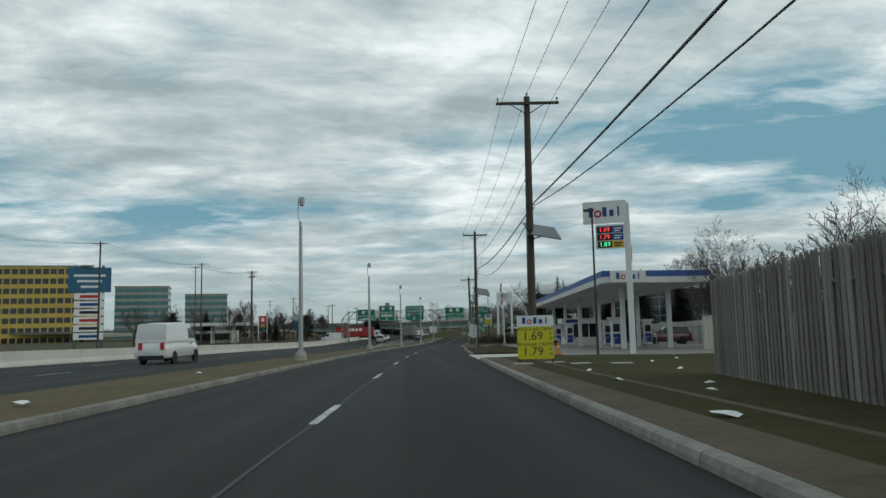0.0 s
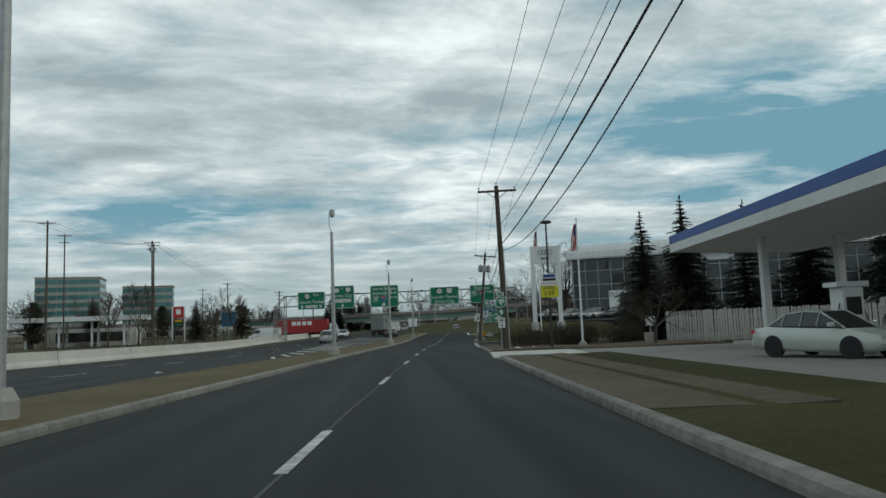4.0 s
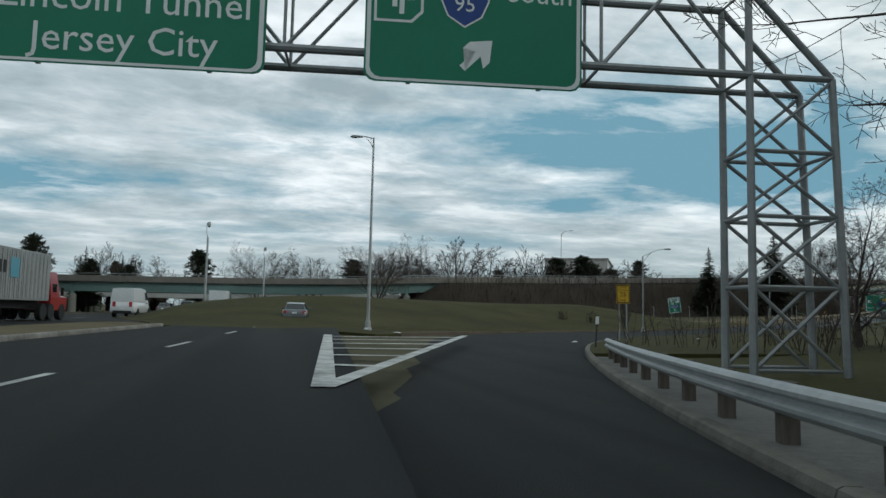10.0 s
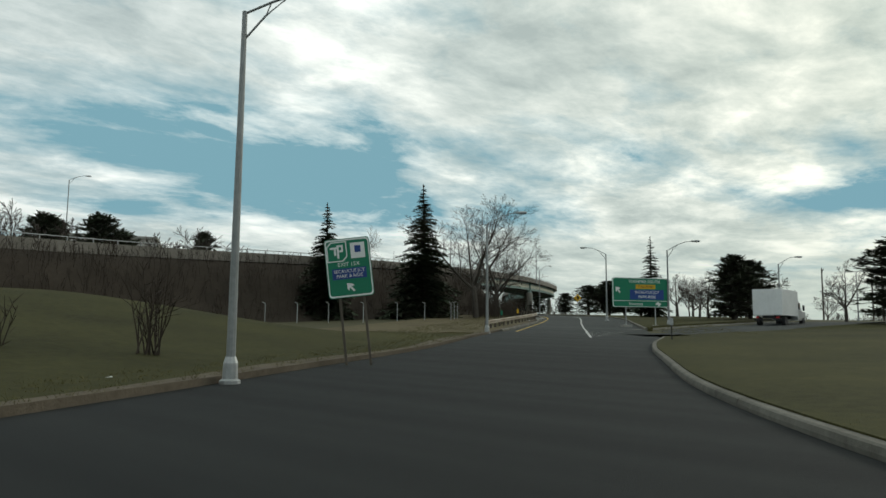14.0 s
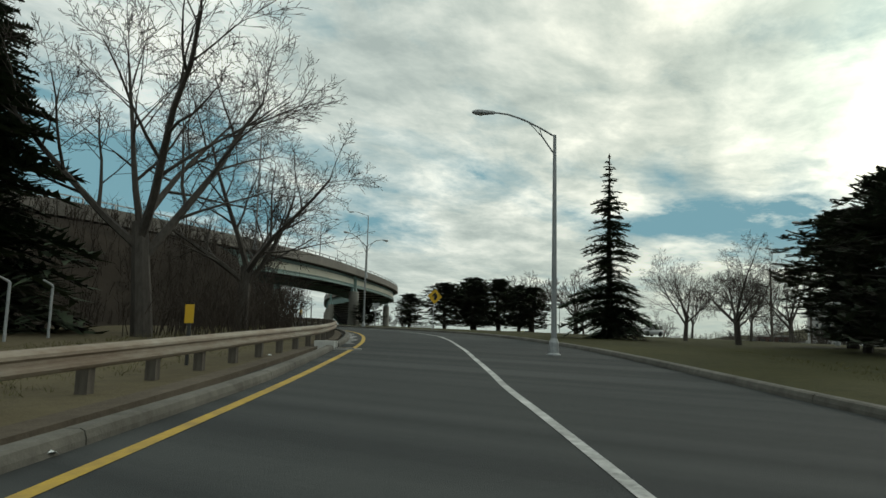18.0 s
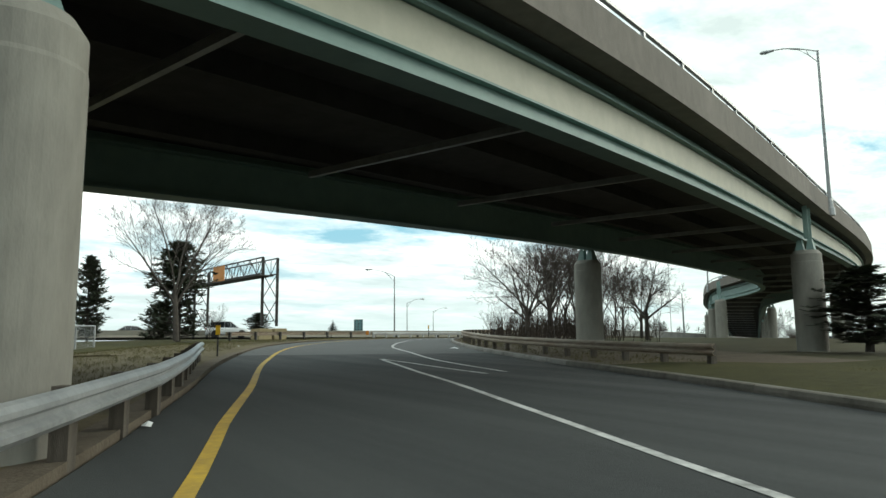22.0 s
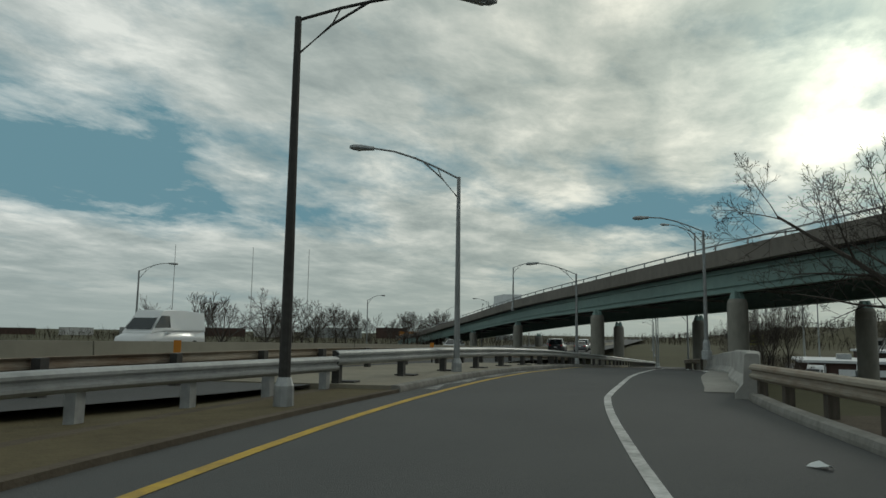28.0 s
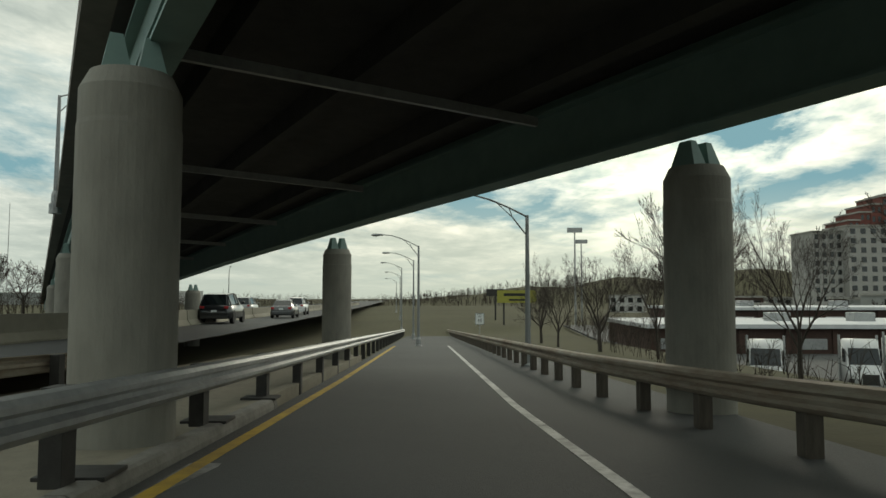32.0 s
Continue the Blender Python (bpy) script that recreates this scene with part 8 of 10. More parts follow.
block("store", pose(-95, 330, -3, 0, 0, 8), 60, 20, 6, GREY_WALL, "long low shop building behind the trees", 1, 12)
ob = thing("filling_canopy", pose(-62, 212, land(-62, 212), 0, 0, 8), "flat white filling station canopy on slim columns", "canopy")
part("roof", boxed(-13, 13, -5, 5, 5.0, 5.9, bevel=0.05), WHITE_PAINT, ob)
for x in (-9, -3, 3, 9):
    for y in (-2.5, 2.5):
        part("column", boxed(x - 0.2, x + 0.2, y - 0.2, y + 0.2, -0.3, 5.0), WHITE_PAINT, ob)
part("shop", boxed(-9, 9, 9, 14, -0.3, 3.6), PALEC, ob)
part("shop_window", boxed(-7, 7, 8.95, 9.0, 0.8, 2.8), DARK_GLASS, ob)
ob = thing("blue_sign", pose(-37, 232, land(-37, 232), 0, 0, 4), "blue service sign on a grey post", "road sign")
part("post", tubed((0, 0.1, -0.3), (0, 0.1, 6.5), 0.12, 0.12, 8), GALV, ob)
sign_panel(ob, 3.2, 3.4, 0, 4.7, mat("service_blue", (0.02, 0.10, 0.17), (0.016, 0.08, 0.14), 0.5, grain=2, patch=0.2, bump=0), None)
for x, y, h in ((-49, 217, 21), (-62, 205, 22), (-44, 262, 15), (-58, 290, 15), (-36, 300, 13)):
    utility_pole(pose(x, y, land(x, y), 0, 0, 5), h, 0.0, 2.6, arm2=True)
for a, b in (((-62, 205, 19.5), (-49, 217, 18.8)), ((-49, 217, 18.8), (-44, 262, 12.4)), ((-44, 262, 12.4), (-36, 300, 10.4)), ((-110, 150, 19), (-62, 205, 19.5))):
    cable("overhead_cable", a, b, 0.8, 0.02)
g = random.Random(21)
for i in range(34):
    y = g.uniform(190, 345)
    u = g.uniform(-46, -92) - (y - 190) * 0.05
    x, yy, z = left_at(y, u)
    if i % 4 == 0:
        conifer(x, yy, g.uniform(8, 12), g.uniform(2.4, 3.2), i % 5, i * 50, z, "dark green conifer among bare trees across the highway")
    else:
        bare_tree(x, yy, g.uniform(7, 13), i % 5, i * 71, z)
for i in range(10):
    x, yy, z = left_at(262 + i * 7, -33 - i % 3 * 3)
    conifer(x, yy, 7.5 + (i * 37 % 10) * 0.35, 2.3, (0, 3, 1, 4, 2)[i % 5], i * 63, z, "dark green conifer across the highway")
thicket("brush", [(x, y, terrain(x, y)) for x, y in ((lambda q: (q[0], q[1]))(left_at(g.uniform(120, 330), g.uniform(-34, -60))) for _ in range(700))], 3.0, "brown leafless scrub beyond the far carriageway", 8)

# ---------------------------------------------------------------- banks, lawns and verges of the ramp
def embankment():
    """The earth bank that carries the flyover's approach."""
    us = [-14, -9, -5.6, -4.2, 0, 4.2, 5.4, 7.0, 8.6, 10.4, 12.4]
    ks = FLY.stations(3.28, 5.78, 2.0)
    verts, faces, n = [], [], len(us)
    g = random.Random(3)
    for k in ks:
        g0 = FLY.at(k)
        for u in us:
            p = FLY.off(k, fly_u(k, u) if -6 < u < 6 else u)
            ground = land(p.x, p.y) - 0.15
            top = ground + (g0[2] - 1.15 * SIZE(k) - ground) * smooth01((k - 3.22) / 0.3)
            f = 0.0 if abs(u) <= 5.4 else min(1.0, (abs(u) - 5.4) / 6.4)
            z = top + (ground - top) * smooth01(f) if f else top
            verts.append((p.x, p.y, z + g.uniform(-0.2, 0.2) * (1 if 0 < f < 1 else 0)))
    for j in range(len(ks) - 1):
        for i in range(n - 1):
            faces.append((j * n + i, j * n + i + 1, (j + 1) * n + i + 1, (j + 1) * n + i))
    faces.append(tuple(range(n)))
    faces.append(tuple((len(ks) - 1) * n + i for i in range(n)))
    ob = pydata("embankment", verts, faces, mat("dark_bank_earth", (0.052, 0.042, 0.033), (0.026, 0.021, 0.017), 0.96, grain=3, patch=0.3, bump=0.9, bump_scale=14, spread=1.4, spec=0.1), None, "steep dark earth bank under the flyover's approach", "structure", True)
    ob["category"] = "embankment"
    places = []
    for _ in range(2300):
        k = g.uniform(3.3, 5.78)
        u = g.uniform(5.2, 12.2)
        p = FLY.off(k, u)
        ground = land(p.x, p.y) - 0.15
        top = ground + (FLY.at(k)[2] - 1.15 * SIZE(k) - ground) * smooth01((k - 3.22) / 0.3)
        places.append((p.x, p.y, top + (ground - top) * smooth01(min(1.0, max(0, (u - 5.4) / 6.4)))))
    thicket("brush", places[:1150], 1.7, "dense brown leafless brush on the bank", 31, twig=8, r=0.026)
    thicket("brush", places[1150:], 1.4, "tangled leafless undergrowth on the bank", 32, twig=8, r=0.022)


embankment()
verge(17.3, 24.6, ramp_line, lambda k: LK(k) - 13, lambda k: LK(k) - 0.15, MEDIAN, "rough winter grass behind the guard rail", 0.05, "verge_left", 6)
verge(17.3, 24.4, ramp_line, lambda k: LK(k) - 2.2, lambda k: LK(k) - 0.05, DIRT, "dirty gravel shoulder under the guard rail", 0.075, "shoulder_left", 3)
verge(24.3, 29.3, ramp_line, lambda k: LK(k) - 7.0 + 2.0 * smooth01((k - 26) / 2), lambda k: LK(k) - 0.02, MEDIAN, "thin winter grass beside the ramp", 0.05, "verge_left", 4)
verge(24.3, 29.3, ramp_line, lambda k: LK(k) - 1.6, lambda k: LK(k), DIRT, "muddy shoulder beside the ramp", 0.065, "shoulder_left", 3)
verge(17.95, 23.4, ramp_line, lambda k: RK(k) + 0.18, lambda k: RK(k) + max(0.6, min(26 - 14 * smooth01((k - 20) / 3), (ramp_line.at(k)[1] - 249.0) / 0.87 - RK(k))), GRASS, "broad yellowed winter lawn beside the ramp", 0.14, "lawn_right", 9)
verge(23.3, 29.0, ramp_line, lambda k: RK(k) + 0.02, lambda k: RK(k) + 9, DIRT, "littered shoulder and brush floor behind the rail", 0.05, "verge_right", 5)
kerb(ramp_line, 23.6, 29.28, RK, 1, "kerb_roadside", "low crumbling asphalt kerb under the rail")


verge(12.2, 17.4, ramp_line, lambda k: LK(k) - 0.8 - 0.25 * math.sin(k * 5), lambda k: LK(k) - 0.02, DIRT, "bare muddy edge between lawn and ramp", 0.10, "verge_mud", 3)


def ramp_gore():
    root = thing("hatched_markings", Matrix(), "white hatched triangle where the local road leaves the ramp", "road marking", kind="structure")
    painted(ramp_line, 17.1, 17.55, lambda k: 2.15 - (k - 17.1) * 0.55, 0.14, WHITE_LINE, "gore_line", "solid white line bounding the hatched gore triangle")
    a, b = ramp_line.off(17.1, 2.25), ramp_line.off(17.85, 5.5)
    for i in range(1, 6):
        f = i / 6
        p, q = ramp_line.off(17.1 + 0.6 * f, 2.15 - 0.3 * f, 0.014), a.lerp(b, f)
        bm = bmesh.new()
        d = (q - p)
        s = Vector((-d.y, d.x, 0)).normalized() * 0.09
        bm.faces.new([bm.verts.new(v) for v in (p - s, q - s + Vector((0, 0, 0.014)), q + s + Vector((0, 0, 0.014)), p + s)])
        part("bar", bm, WHITE_LINE, root)


ramp_gore()


# ---------------------------------------------------------------- lamps
def lamp_to(x, y, tx, ty, top, label="grey steel street lamp with a truss arm", z0=None, dark=False, rise=0.75):
    z0 = land(x, y) - 0.02 if z0 is None else z0
    a = math.degrees(math.atan2(ty - y, tx - x)) + 180
    return lamp_post(pose(x, y, z0, 0, 0, a), top - z0, math.hypot(tx - x, ty - y) - 0.35, label, rise=rise, mtl=DARK_STEEL if dark else None)


lamp_to(52.1, 237.8, 54.0, 236.0, 5.25)
lamp_to(80.2, 253.1, 81.3, 251.1, 5.2)
lamp_to(111.05, 261.45, 109.9, 263.5, 6.35)
lamp_to(99.4, 249.5, 100.5, 247.5, 4.95)
lamp_to(119.2, 246.8, 120.1, 245.1, 5.1)
lamp_to(137, 253.9, 135.9, 255.7, 6.4)
lamp_to(157.6, 247.8, 158.9, 245.6, 6.8)
lamp_post(pose(143.2, 291.4, 0.75, 0, 0, -4), 7.45, 2.55, "tall steel lamp with two truss arms beside the ramp", double=True, rise=0.95)


def deck_lamp(k, u, top, turn=0.0, arm=2.1):
    p = FLY.off(k, fly_u(k, u), -0.1)
    return lamp_post(pose(p.x, p.y, p.z - 0.5, 0, 0, FLY.yaw(k) + (180 if u < 0 else 0) + turn), top - p.z + 0.5, arm, "steel street lamp standing on the flyover parapet", rise=0.6)


lamp_to(81.7, 326.8, 83.8, 325.6, 18.2, z0=-2.6)
for k, u, top in ((6.0, 5.05, 17.6), (7.2, 5.05, 16.6), (7.45, -5.05, 17.2), (9.0, -5.0, 15.0), (11.05, 5.05, 11.5), (12.0, -5.05, 10.6), (13.2, 5.05, 9.0), (2.4, 5.05, 9.5)):
    deck_lamp(k, u, top)

# ---------------------------------------------------------------- trees of the ramp
for x, y, top, r, sh in ((103.6, 280.9, 15.2, 3.9, 0), (92.9, 285.1, 12.0, 3.0, 1), (128.0, 264.5, 10.3, 2.2, 2)):
    z = land(x, y)
    conifer(x, y, top - z, r, sh, x * 31, z, "tall dark spruce with ragged drooping branches")
bare_tree(107.9, 276.4, 14.6, 0, 150, -0.3, "large leafless sycamore with a pale forked trunk", wide=1.15)
bare_tree(117.2, 280.6, 12.6, 2, 130, 0.0, "leafless spreading tree behind the guard rail", wide=1.1)
bare_tree(99.5, 288.5, 9.5, 1, 75, 1.0)
bare_tree(127, 288.5, 8.0, 3, 15, 0.2, "slender leafless sapling close to the flyover")
bare_tree(30.3, 179.8, 14.2, 2, 40, None, "large leafless tree with heavy drooping limbs beside the lot", wide=1.0)
bare_tree(29.5, 272.5, 10.8, 0, 200, -2.4, "round leafless tree beside the overpass", wide=1.1)
g = random.Random(77)
for i in range(20):
    x = -20 + i * 6.5 + g.uniform(-2, 2)
    y = 312 + g.uniform(0, 26)
    if i % 5 == 3:
        conifer(x, y, g.uniform(11.0, 13.5), 3.8, 3 + i % 2, i * 40, -2.6, "dark pine beyond the flyover")
    else:
        bare_tree(x, y, g.uniform(11.5, 16.0), i % 5, i * 67, -2.6)
for i, (x, y, h) in enumerate(((22, 305, 12.5), (40, 305, 17.2), (35.5, 309, 15.0), (63.5, 307, 15.2), (51, 306, 16.4), (57, 309, 15.0), (90, 310, 14), (12, 307, 10.5), (69, 308, 14.2), (45.5, 310, 13.5))):
    bare_tree(x, y, h, (0, 2, 0, 1)[i % 4], i * 53, -2.5, wide=1.2)
for x, y, h, r in ((73.5, 311, 13.2, 3.8), (79.5, 311, 13.8, 4.0), (83.5, 314, 12.6, 3.4), (76.5, 316, 13.4, 3.0), (95, 314, 13.6, 3.0)):
    conifer(x, y, h, r, 3, x * 9, -2.4, "dark pine beyond the flyover")
for x, y, h in ((46.6, 246.4, 1.9), (49.8, 245.2, 1.7), (53.4, 244.0, 2.5)):
    stem = [(x + g.uniform(-0.35, 0.35), y + g.uniform(-0.35, 0.35), land(x, y) + 0.35) for _ in range(16)]
    thicket("bush", stem, h, "multi-stemmed leafless bush on the lawn", int(x), "bush", 7, 0.028)
# right of the ramp
for x, y, top, r, sh in ((120.8, 251.8, 6.4, 2.8, 3), (123.0, 252.8, 5.4, 2.4, 4), (129.8, 253.2, 6.6, 3.4, 3), (117.8, 236.2, 7.0, 4.0, 4), (122.5, 235.0, 7.4, 3.6, 3), (172.3, 299.1, 7.4, 3.4, 3), (169, 302.5, 5.8, 2.6, 4), (175.0, 296.4, 7.8, 3.6, 3), (177.2, 293.6, 8.2, 3.8, 4), (181.5, 290.5, 7.4, 3.4, 3), (185, 294, 8.0, 3.4, 4), (179, 298, 8.6, 3.4, 3), (165.5, 306.5, 5.0, 2.2, 4)):
    z = land(x, y)
    conifer(x, y, top - z, r, sh, x * 17, z, "broad ragged dark green pine")
for x, y, top, sh, w in ((130.6, 258.4, 5.8, 4, 1.25), (138, 262.5, 6.0, 0, 1.1), (142, 259, 6.2, 1, 1.1), (189.5, 294.0, 10.8, 0, 1.1), (180.5, 284.0, 9.8, 0, 1.2), (176, 279, 8.2, 2, 1.2), (196, 288, 9.0, 1, 1.2), (150, 257, 7.0, 2, 1.0), (160, 262, 7.0, 0, 1.0), (133, 244, 6.5, 2, 1.0), (172, 268, 8, 1, 1.0)):
    z = land(x, y)
    bare_tree(x, y, top - z, sh, x * 23, z, "bare fruit tree on the lawn" if sh == 4 else "leafless winter tree with a spreading crown of fine twigs", wide=w)
# behind the flyover, right of the upper ramp
for x, y, h, sh in ((164.5, 327.8, 7.5, 0), (168.6, 330.4, 9.2, 1), (170.6, 332.4, 9.8, 0), (171.0, 336.0, 7.4, 2), (174.5, 331.0, 8.2, 3), (176.5, 338.8, 7.0, 1), (175.0, 327.0, 7.2, 2), (182, 334, 6.6, 0), (167.4, 326.0, 7.6, 3), (173.4, 334.2, 8.8, 3), (188, 343, 8.5, 3), (191.5, 345.2, 9.8, 3), (191.8, 350.7, 5.4, 2)):
    bare_tree(x, y, h, sh, x * 41, land(x, y), "leafless tree in the thicket behind the rail", wide=1.0)
places = [(ramp_line.off(k, RK(k) + g.uniform(2.4, 9.5))) for k in (g.uniform(24.6, 28.6) for _ in range(700))]
thicket("brush", [(p.x, p.y, land(p.x, p.y)) for p in places], 2.0, "purple-brown leafless thicket behind the rail", 12, twig=6, r=0.022)
places = [(ramp_line.off(k, LK(k) - g.uniform(1.8, 8.0))) for k in (g.uniform(19.8, 22.0) for _ in range(520))]
thicket("brush", [(p.x, p.y, land(p.x, p.y)) for p in places if FLY.at(5.9)[1] > p.y], 2.7, "tall leafless saplings and brush beside the guard rail", 13, twig=6, r=0.022)
# the lawn with pines left of the upper ramp
bare_tree(143.9, 335.7, 11.2, 1, 210, 2.3, "tall leafless tree with steep limbs beside a pine", wide=1.0)
for x, y, top, r, sh in ((145.5, 342.8, 9.2, 2.1, 3), (136.4, 347.3, 10.1, 3.3, 4), (133.8, 346.0, 8.8, 3.0, 3), (140.6, 350.6, 8.8, 1.5, 4), (148.5, 366.0, 6.2, 2.0, 3), (175.6, 385.5, 5.5, 1.5, 0), (164, 383, 6.2, 2.2, 4), (128, 352, 9.5, 3.2, 3)):
    z = min(land(x, y), 2.4)
    conifer(x, y, top - z, r, sh, x * 19, z, "dense dark green pine on the lawn")
for x, y, h in ((151, 379, 4.5), (158, 385, 4), (150, 352, 3.5)):
    bare_tree(x, y, h, 1, x, land(x, y))
strip("lawn_upper", ramp_line, 22.6, 26.4, -34, lambda k: LK(k) - 6.8, lambda c: 0.06 + 0.25 * math.sin(c * 3.0), GRASS, "mown winter lawn beside the upper ramp", 2.5, 9, True)["category"] = "lawn"
block("office", pose(118, 372, 1.0, 0, 0, 60), 34, 18, 14, mat("pale_office_wall", (0.46, 0.43, 0.40), (0.38, 0.36, 0.34), 0.8, grain=1, patch=0.1, bump=0.03), "pale office building behind the pines", 4, 9)

# ---------------------------------------------------------------- rails, signs and fittings of the ramp
guardrail(ramp_line, 17.7, 21.9, lerp_table([(17, -5.35), (17.5, -5.2), (18.2, -4.7), (18.5, -4.4), (19.6, -3.0), (20.9, -2.3), (21.5, -2.3), (22.4, -2.5)]), 1, "weathered steel guard rail along the ramp's bend", RUST, POST_WOOD, 1.905)
guardrail(ramp_line, 21.9, 23.9, lerp_table([(21.9, -2.38), (22.4, -2.5), (22.8, -2.75), (23.6, -4.0), (24, -4.7)]), 1, "newer galvanised guard rail ending in a buckled tip", GALV, POST_WOOD, 1.905)
guardrail(ramp_line, 23.3, 29.28, lerp_table([(23.3, 9.2), (24, 7.7), (24.4, 6.8), (25.4, 6.0), (27.4, 5.0), (29.0, 4.45), (29.32, 4.2)]), -1, "dark rusted guard rail before a brushy slope", RUST, POST_WOOD, 1.905)

ts = pose(97.45, 250.95, land(97.4, 250.8), 0, 0, -35)
ob, pn = post_sign(ts, "wide green direction sign with a blue park-and-ride panel, slightly tilted", 5.0, 2.35, 2.75, SIGN_GREEN, (-1.3, 1.3), GALV, 3.7, SIGN_WHITE)
letters("TURNPIKE SOUTH", 0.34, SIGN_WHITE, ob, 0.35, 3.62)
plate(ob, 0.45, 3.22, 1.75, 0.34, SIGN_YELLOW)
letters("TOLL ROAD", 0.25, BLACK, ob, 0.45, 3.22, -0.026)
plate(ob, 0.55, 2.58, 3.0, 0.80, SIGN_BLUE)
letters("SECAUCUS JCT", 0.32, SIGN_WHITE, ob, 0.55, 2.77, -0.026)
letters("PARK-RIDE", 0.32, SIGN_WHITE, ob, 0.55, 2.40, -0.026)
plate(ob, 0, 2.08, 4.85, 0.035, SIGN_WHITE, -0.02, "divider")
letters("Secaucus", 0.34, SIGN_WHITE, ob, -0.45, 1.83)
arrow(ob, 1.55, 1.83, 0.5, 90, SIGN_WHITE)
arrow(ob, -2.0, 2.95, 0.62, -40, SIGN_WHITE)
for x in (-1.3, 1.3):
    part("footing", boxed(x - 0.35, x + 0.35, -0.3, 0.4, -0.3, 0.16, bevel=0.03), CONCRETE, ob)
m = pose(57.88, 240.30, land(57.9, 240.3) - 0.12, 0, 0, -45) @ pose(0, 0, 0, 0, -7, 0)
ob, pn = post_sign(m, "leaning green toll-road exit sign with a blue plaque", 1.32, 1.74, 2.95, SIGN_GREEN, (-0.35, 0.35), POST_WOOD, 3.6, SIGN_WHITE)
shield(ob, -0.31, 3.44, 0.27, "", "toll")
plate(ob, 0.30, 3.44, 0.42, 0.46, SIGN_WHITE)
plate(ob, 0.30, 3.48, 0.18, 0.2, SIGN_BLUE, -0.022)
letters("EXIT 15X", 0.16, SIGN_WHITE, ob, 0, 3.05)
plate(ob, 0, 2.78, 1.0, 0.32, SIGN_BLUE)
letters("SECAUCUS JCT", 0.135, SIGN_WHITE, ob, 0, 2.85, -0.03)
letters("PARK & RIDE", 0.135, SIGN_WHITE, ob, 0, 2.71, -0.03)
arrow(ob, 0.0, 2.38, 0.32, -40, SIGN_WHITE)
ob = thing("merge_sign", pose(138.6, 281.6, land(138.6, 281.6), 0, 3, -45), "yellow diamond merge sign on a leaning steel post", "road sign")
part("post", boxed(-0.03, 0.03, 0.016, 0.07, -0.3, 2.7), GALV, ob)
bm = bmesh.new()
bmesh.ops.create_cube(bm, size=1.0, matrix=pose(0, 0, 2.75, 0, 45, 0) @ Matrix.Diagonal((0.84, 0.02, 0.84, 1)))
part("panel", bm, SIGN_YELLOW, ob)
arrow(ob, 0.0, 2.78, 0.62, 0, BLACK, -0.018)
plate(ob, 0.10, 2.58, 0.05, 0.22, BLACK, -0.018, "arrow_branch")
ob = thing("yield_sign", pose(152.4, 296.4, land(152.4, 296.4), 0, 0, 120), "grey back of a triangular yield sign on a post", "road sign")
part("post", boxed(-0.03, 0.03, 0.012, 0.06, -0.3, 2.6), GALV, ob)
bm = bmesh.new()
lathe(bm, [(0.02, -0.01), (0.5, -0.01), (0.5, 0.01), (0.02, 0.01)], 3)
pn = part("panel", bm, GALV, ob)
pn.matrix_basis = pose(0, 0, 2.35, 90, 0, 0) @ pose(0, 0, 0, 0, 0, 30)


def marker(k, u, label, mtl, h=1.15):
    ob = thing("marker_post", ramp_line.put(k, u, -0.05), label, "delineator", "marker posts")
    part("post", boxed(-0.03, 0.03, -0.02, 0.02, -0.2, h), DARK_STEEL, ob)
    part("reflector", boxed(-0.085, 0.085, -0.035, -0.02, h - 0.22, h + 0.14), mtl, ob)


for k, u in ((18.95, -4.5), (21.35, -3.1), (24.15, -4.6)):
    marker(k, u, "slim dark post with a yellow reflector", SIGN_YELLOW)
marker(18.4, -5.2, "slim post with a small green marker plate", SIGN_GREEN)
marker(16.75, 6.1, "slim dark steel post at the lawn's corner", GALV)
marker(24.9, 7.6, "slim post with a white reflector behind the rail", SIGN_WHITE)

KERB_L = lerp_table([(17.6, -3.75), (17.95, -3.4), (18.8, -2.6), (19.5, -2.4), (20.5, -1.82), (21, -1.55), (21.7, -1.5)])
kerb(ramp_line, 17.6, 19.48, KERB_L, -1, "kerb_roadside", "worn grey concrete kerb below the guard rail", KERB_DIRTY)
kerb(ramp_line, 19.59, 21.7, KERB_L, -1, "kerb_roadside", "worn grey concrete kerb streaked with salt", KERB_DIRTY)
ob = thing("catch_basin", ramp_line.put(19.535, -2.4, 0.0), "concrete kerb inlet with pale cheek blocks and a dark throat", "drain")
for y in (-0.62, 0.62):
    part("block", boxed(-0.60, 0.03, y - 0.11, y + 0.11, -0.10, 0.24, bevel=0.02), PALEC, ob, "pale cast cheek block")
# the opening is filled by a black block, its shade given as colour
part("throat", boxed(-0.58, -0.04, -0.51, 0.51, -0.10, 0.03), BLACK, ob, "black block painting in the shade of the throat")
part("back_wall", boxed(-0.62, -0.58, -0.51, 0.51, -0.10, 0.20), CONCRETE, ob)
part("gutter_slab", boxed(0.04, 0.85, -0.80, 0.80, -0.05, 0.014), CONCRETE, ob, "pale concrete gutter slab")
part("grate_frame", boxed(0.08, 0.60, -0.46, 0.46, 0.0, 0.022), DARK_STEEL, ob)
for i in range(9):
    part("grate_bar", boxed(0.10, 0.58, -0.42 + i * 0.105, -0.38 + i * 0.105, 0.02, 0.034), RUST, ob)


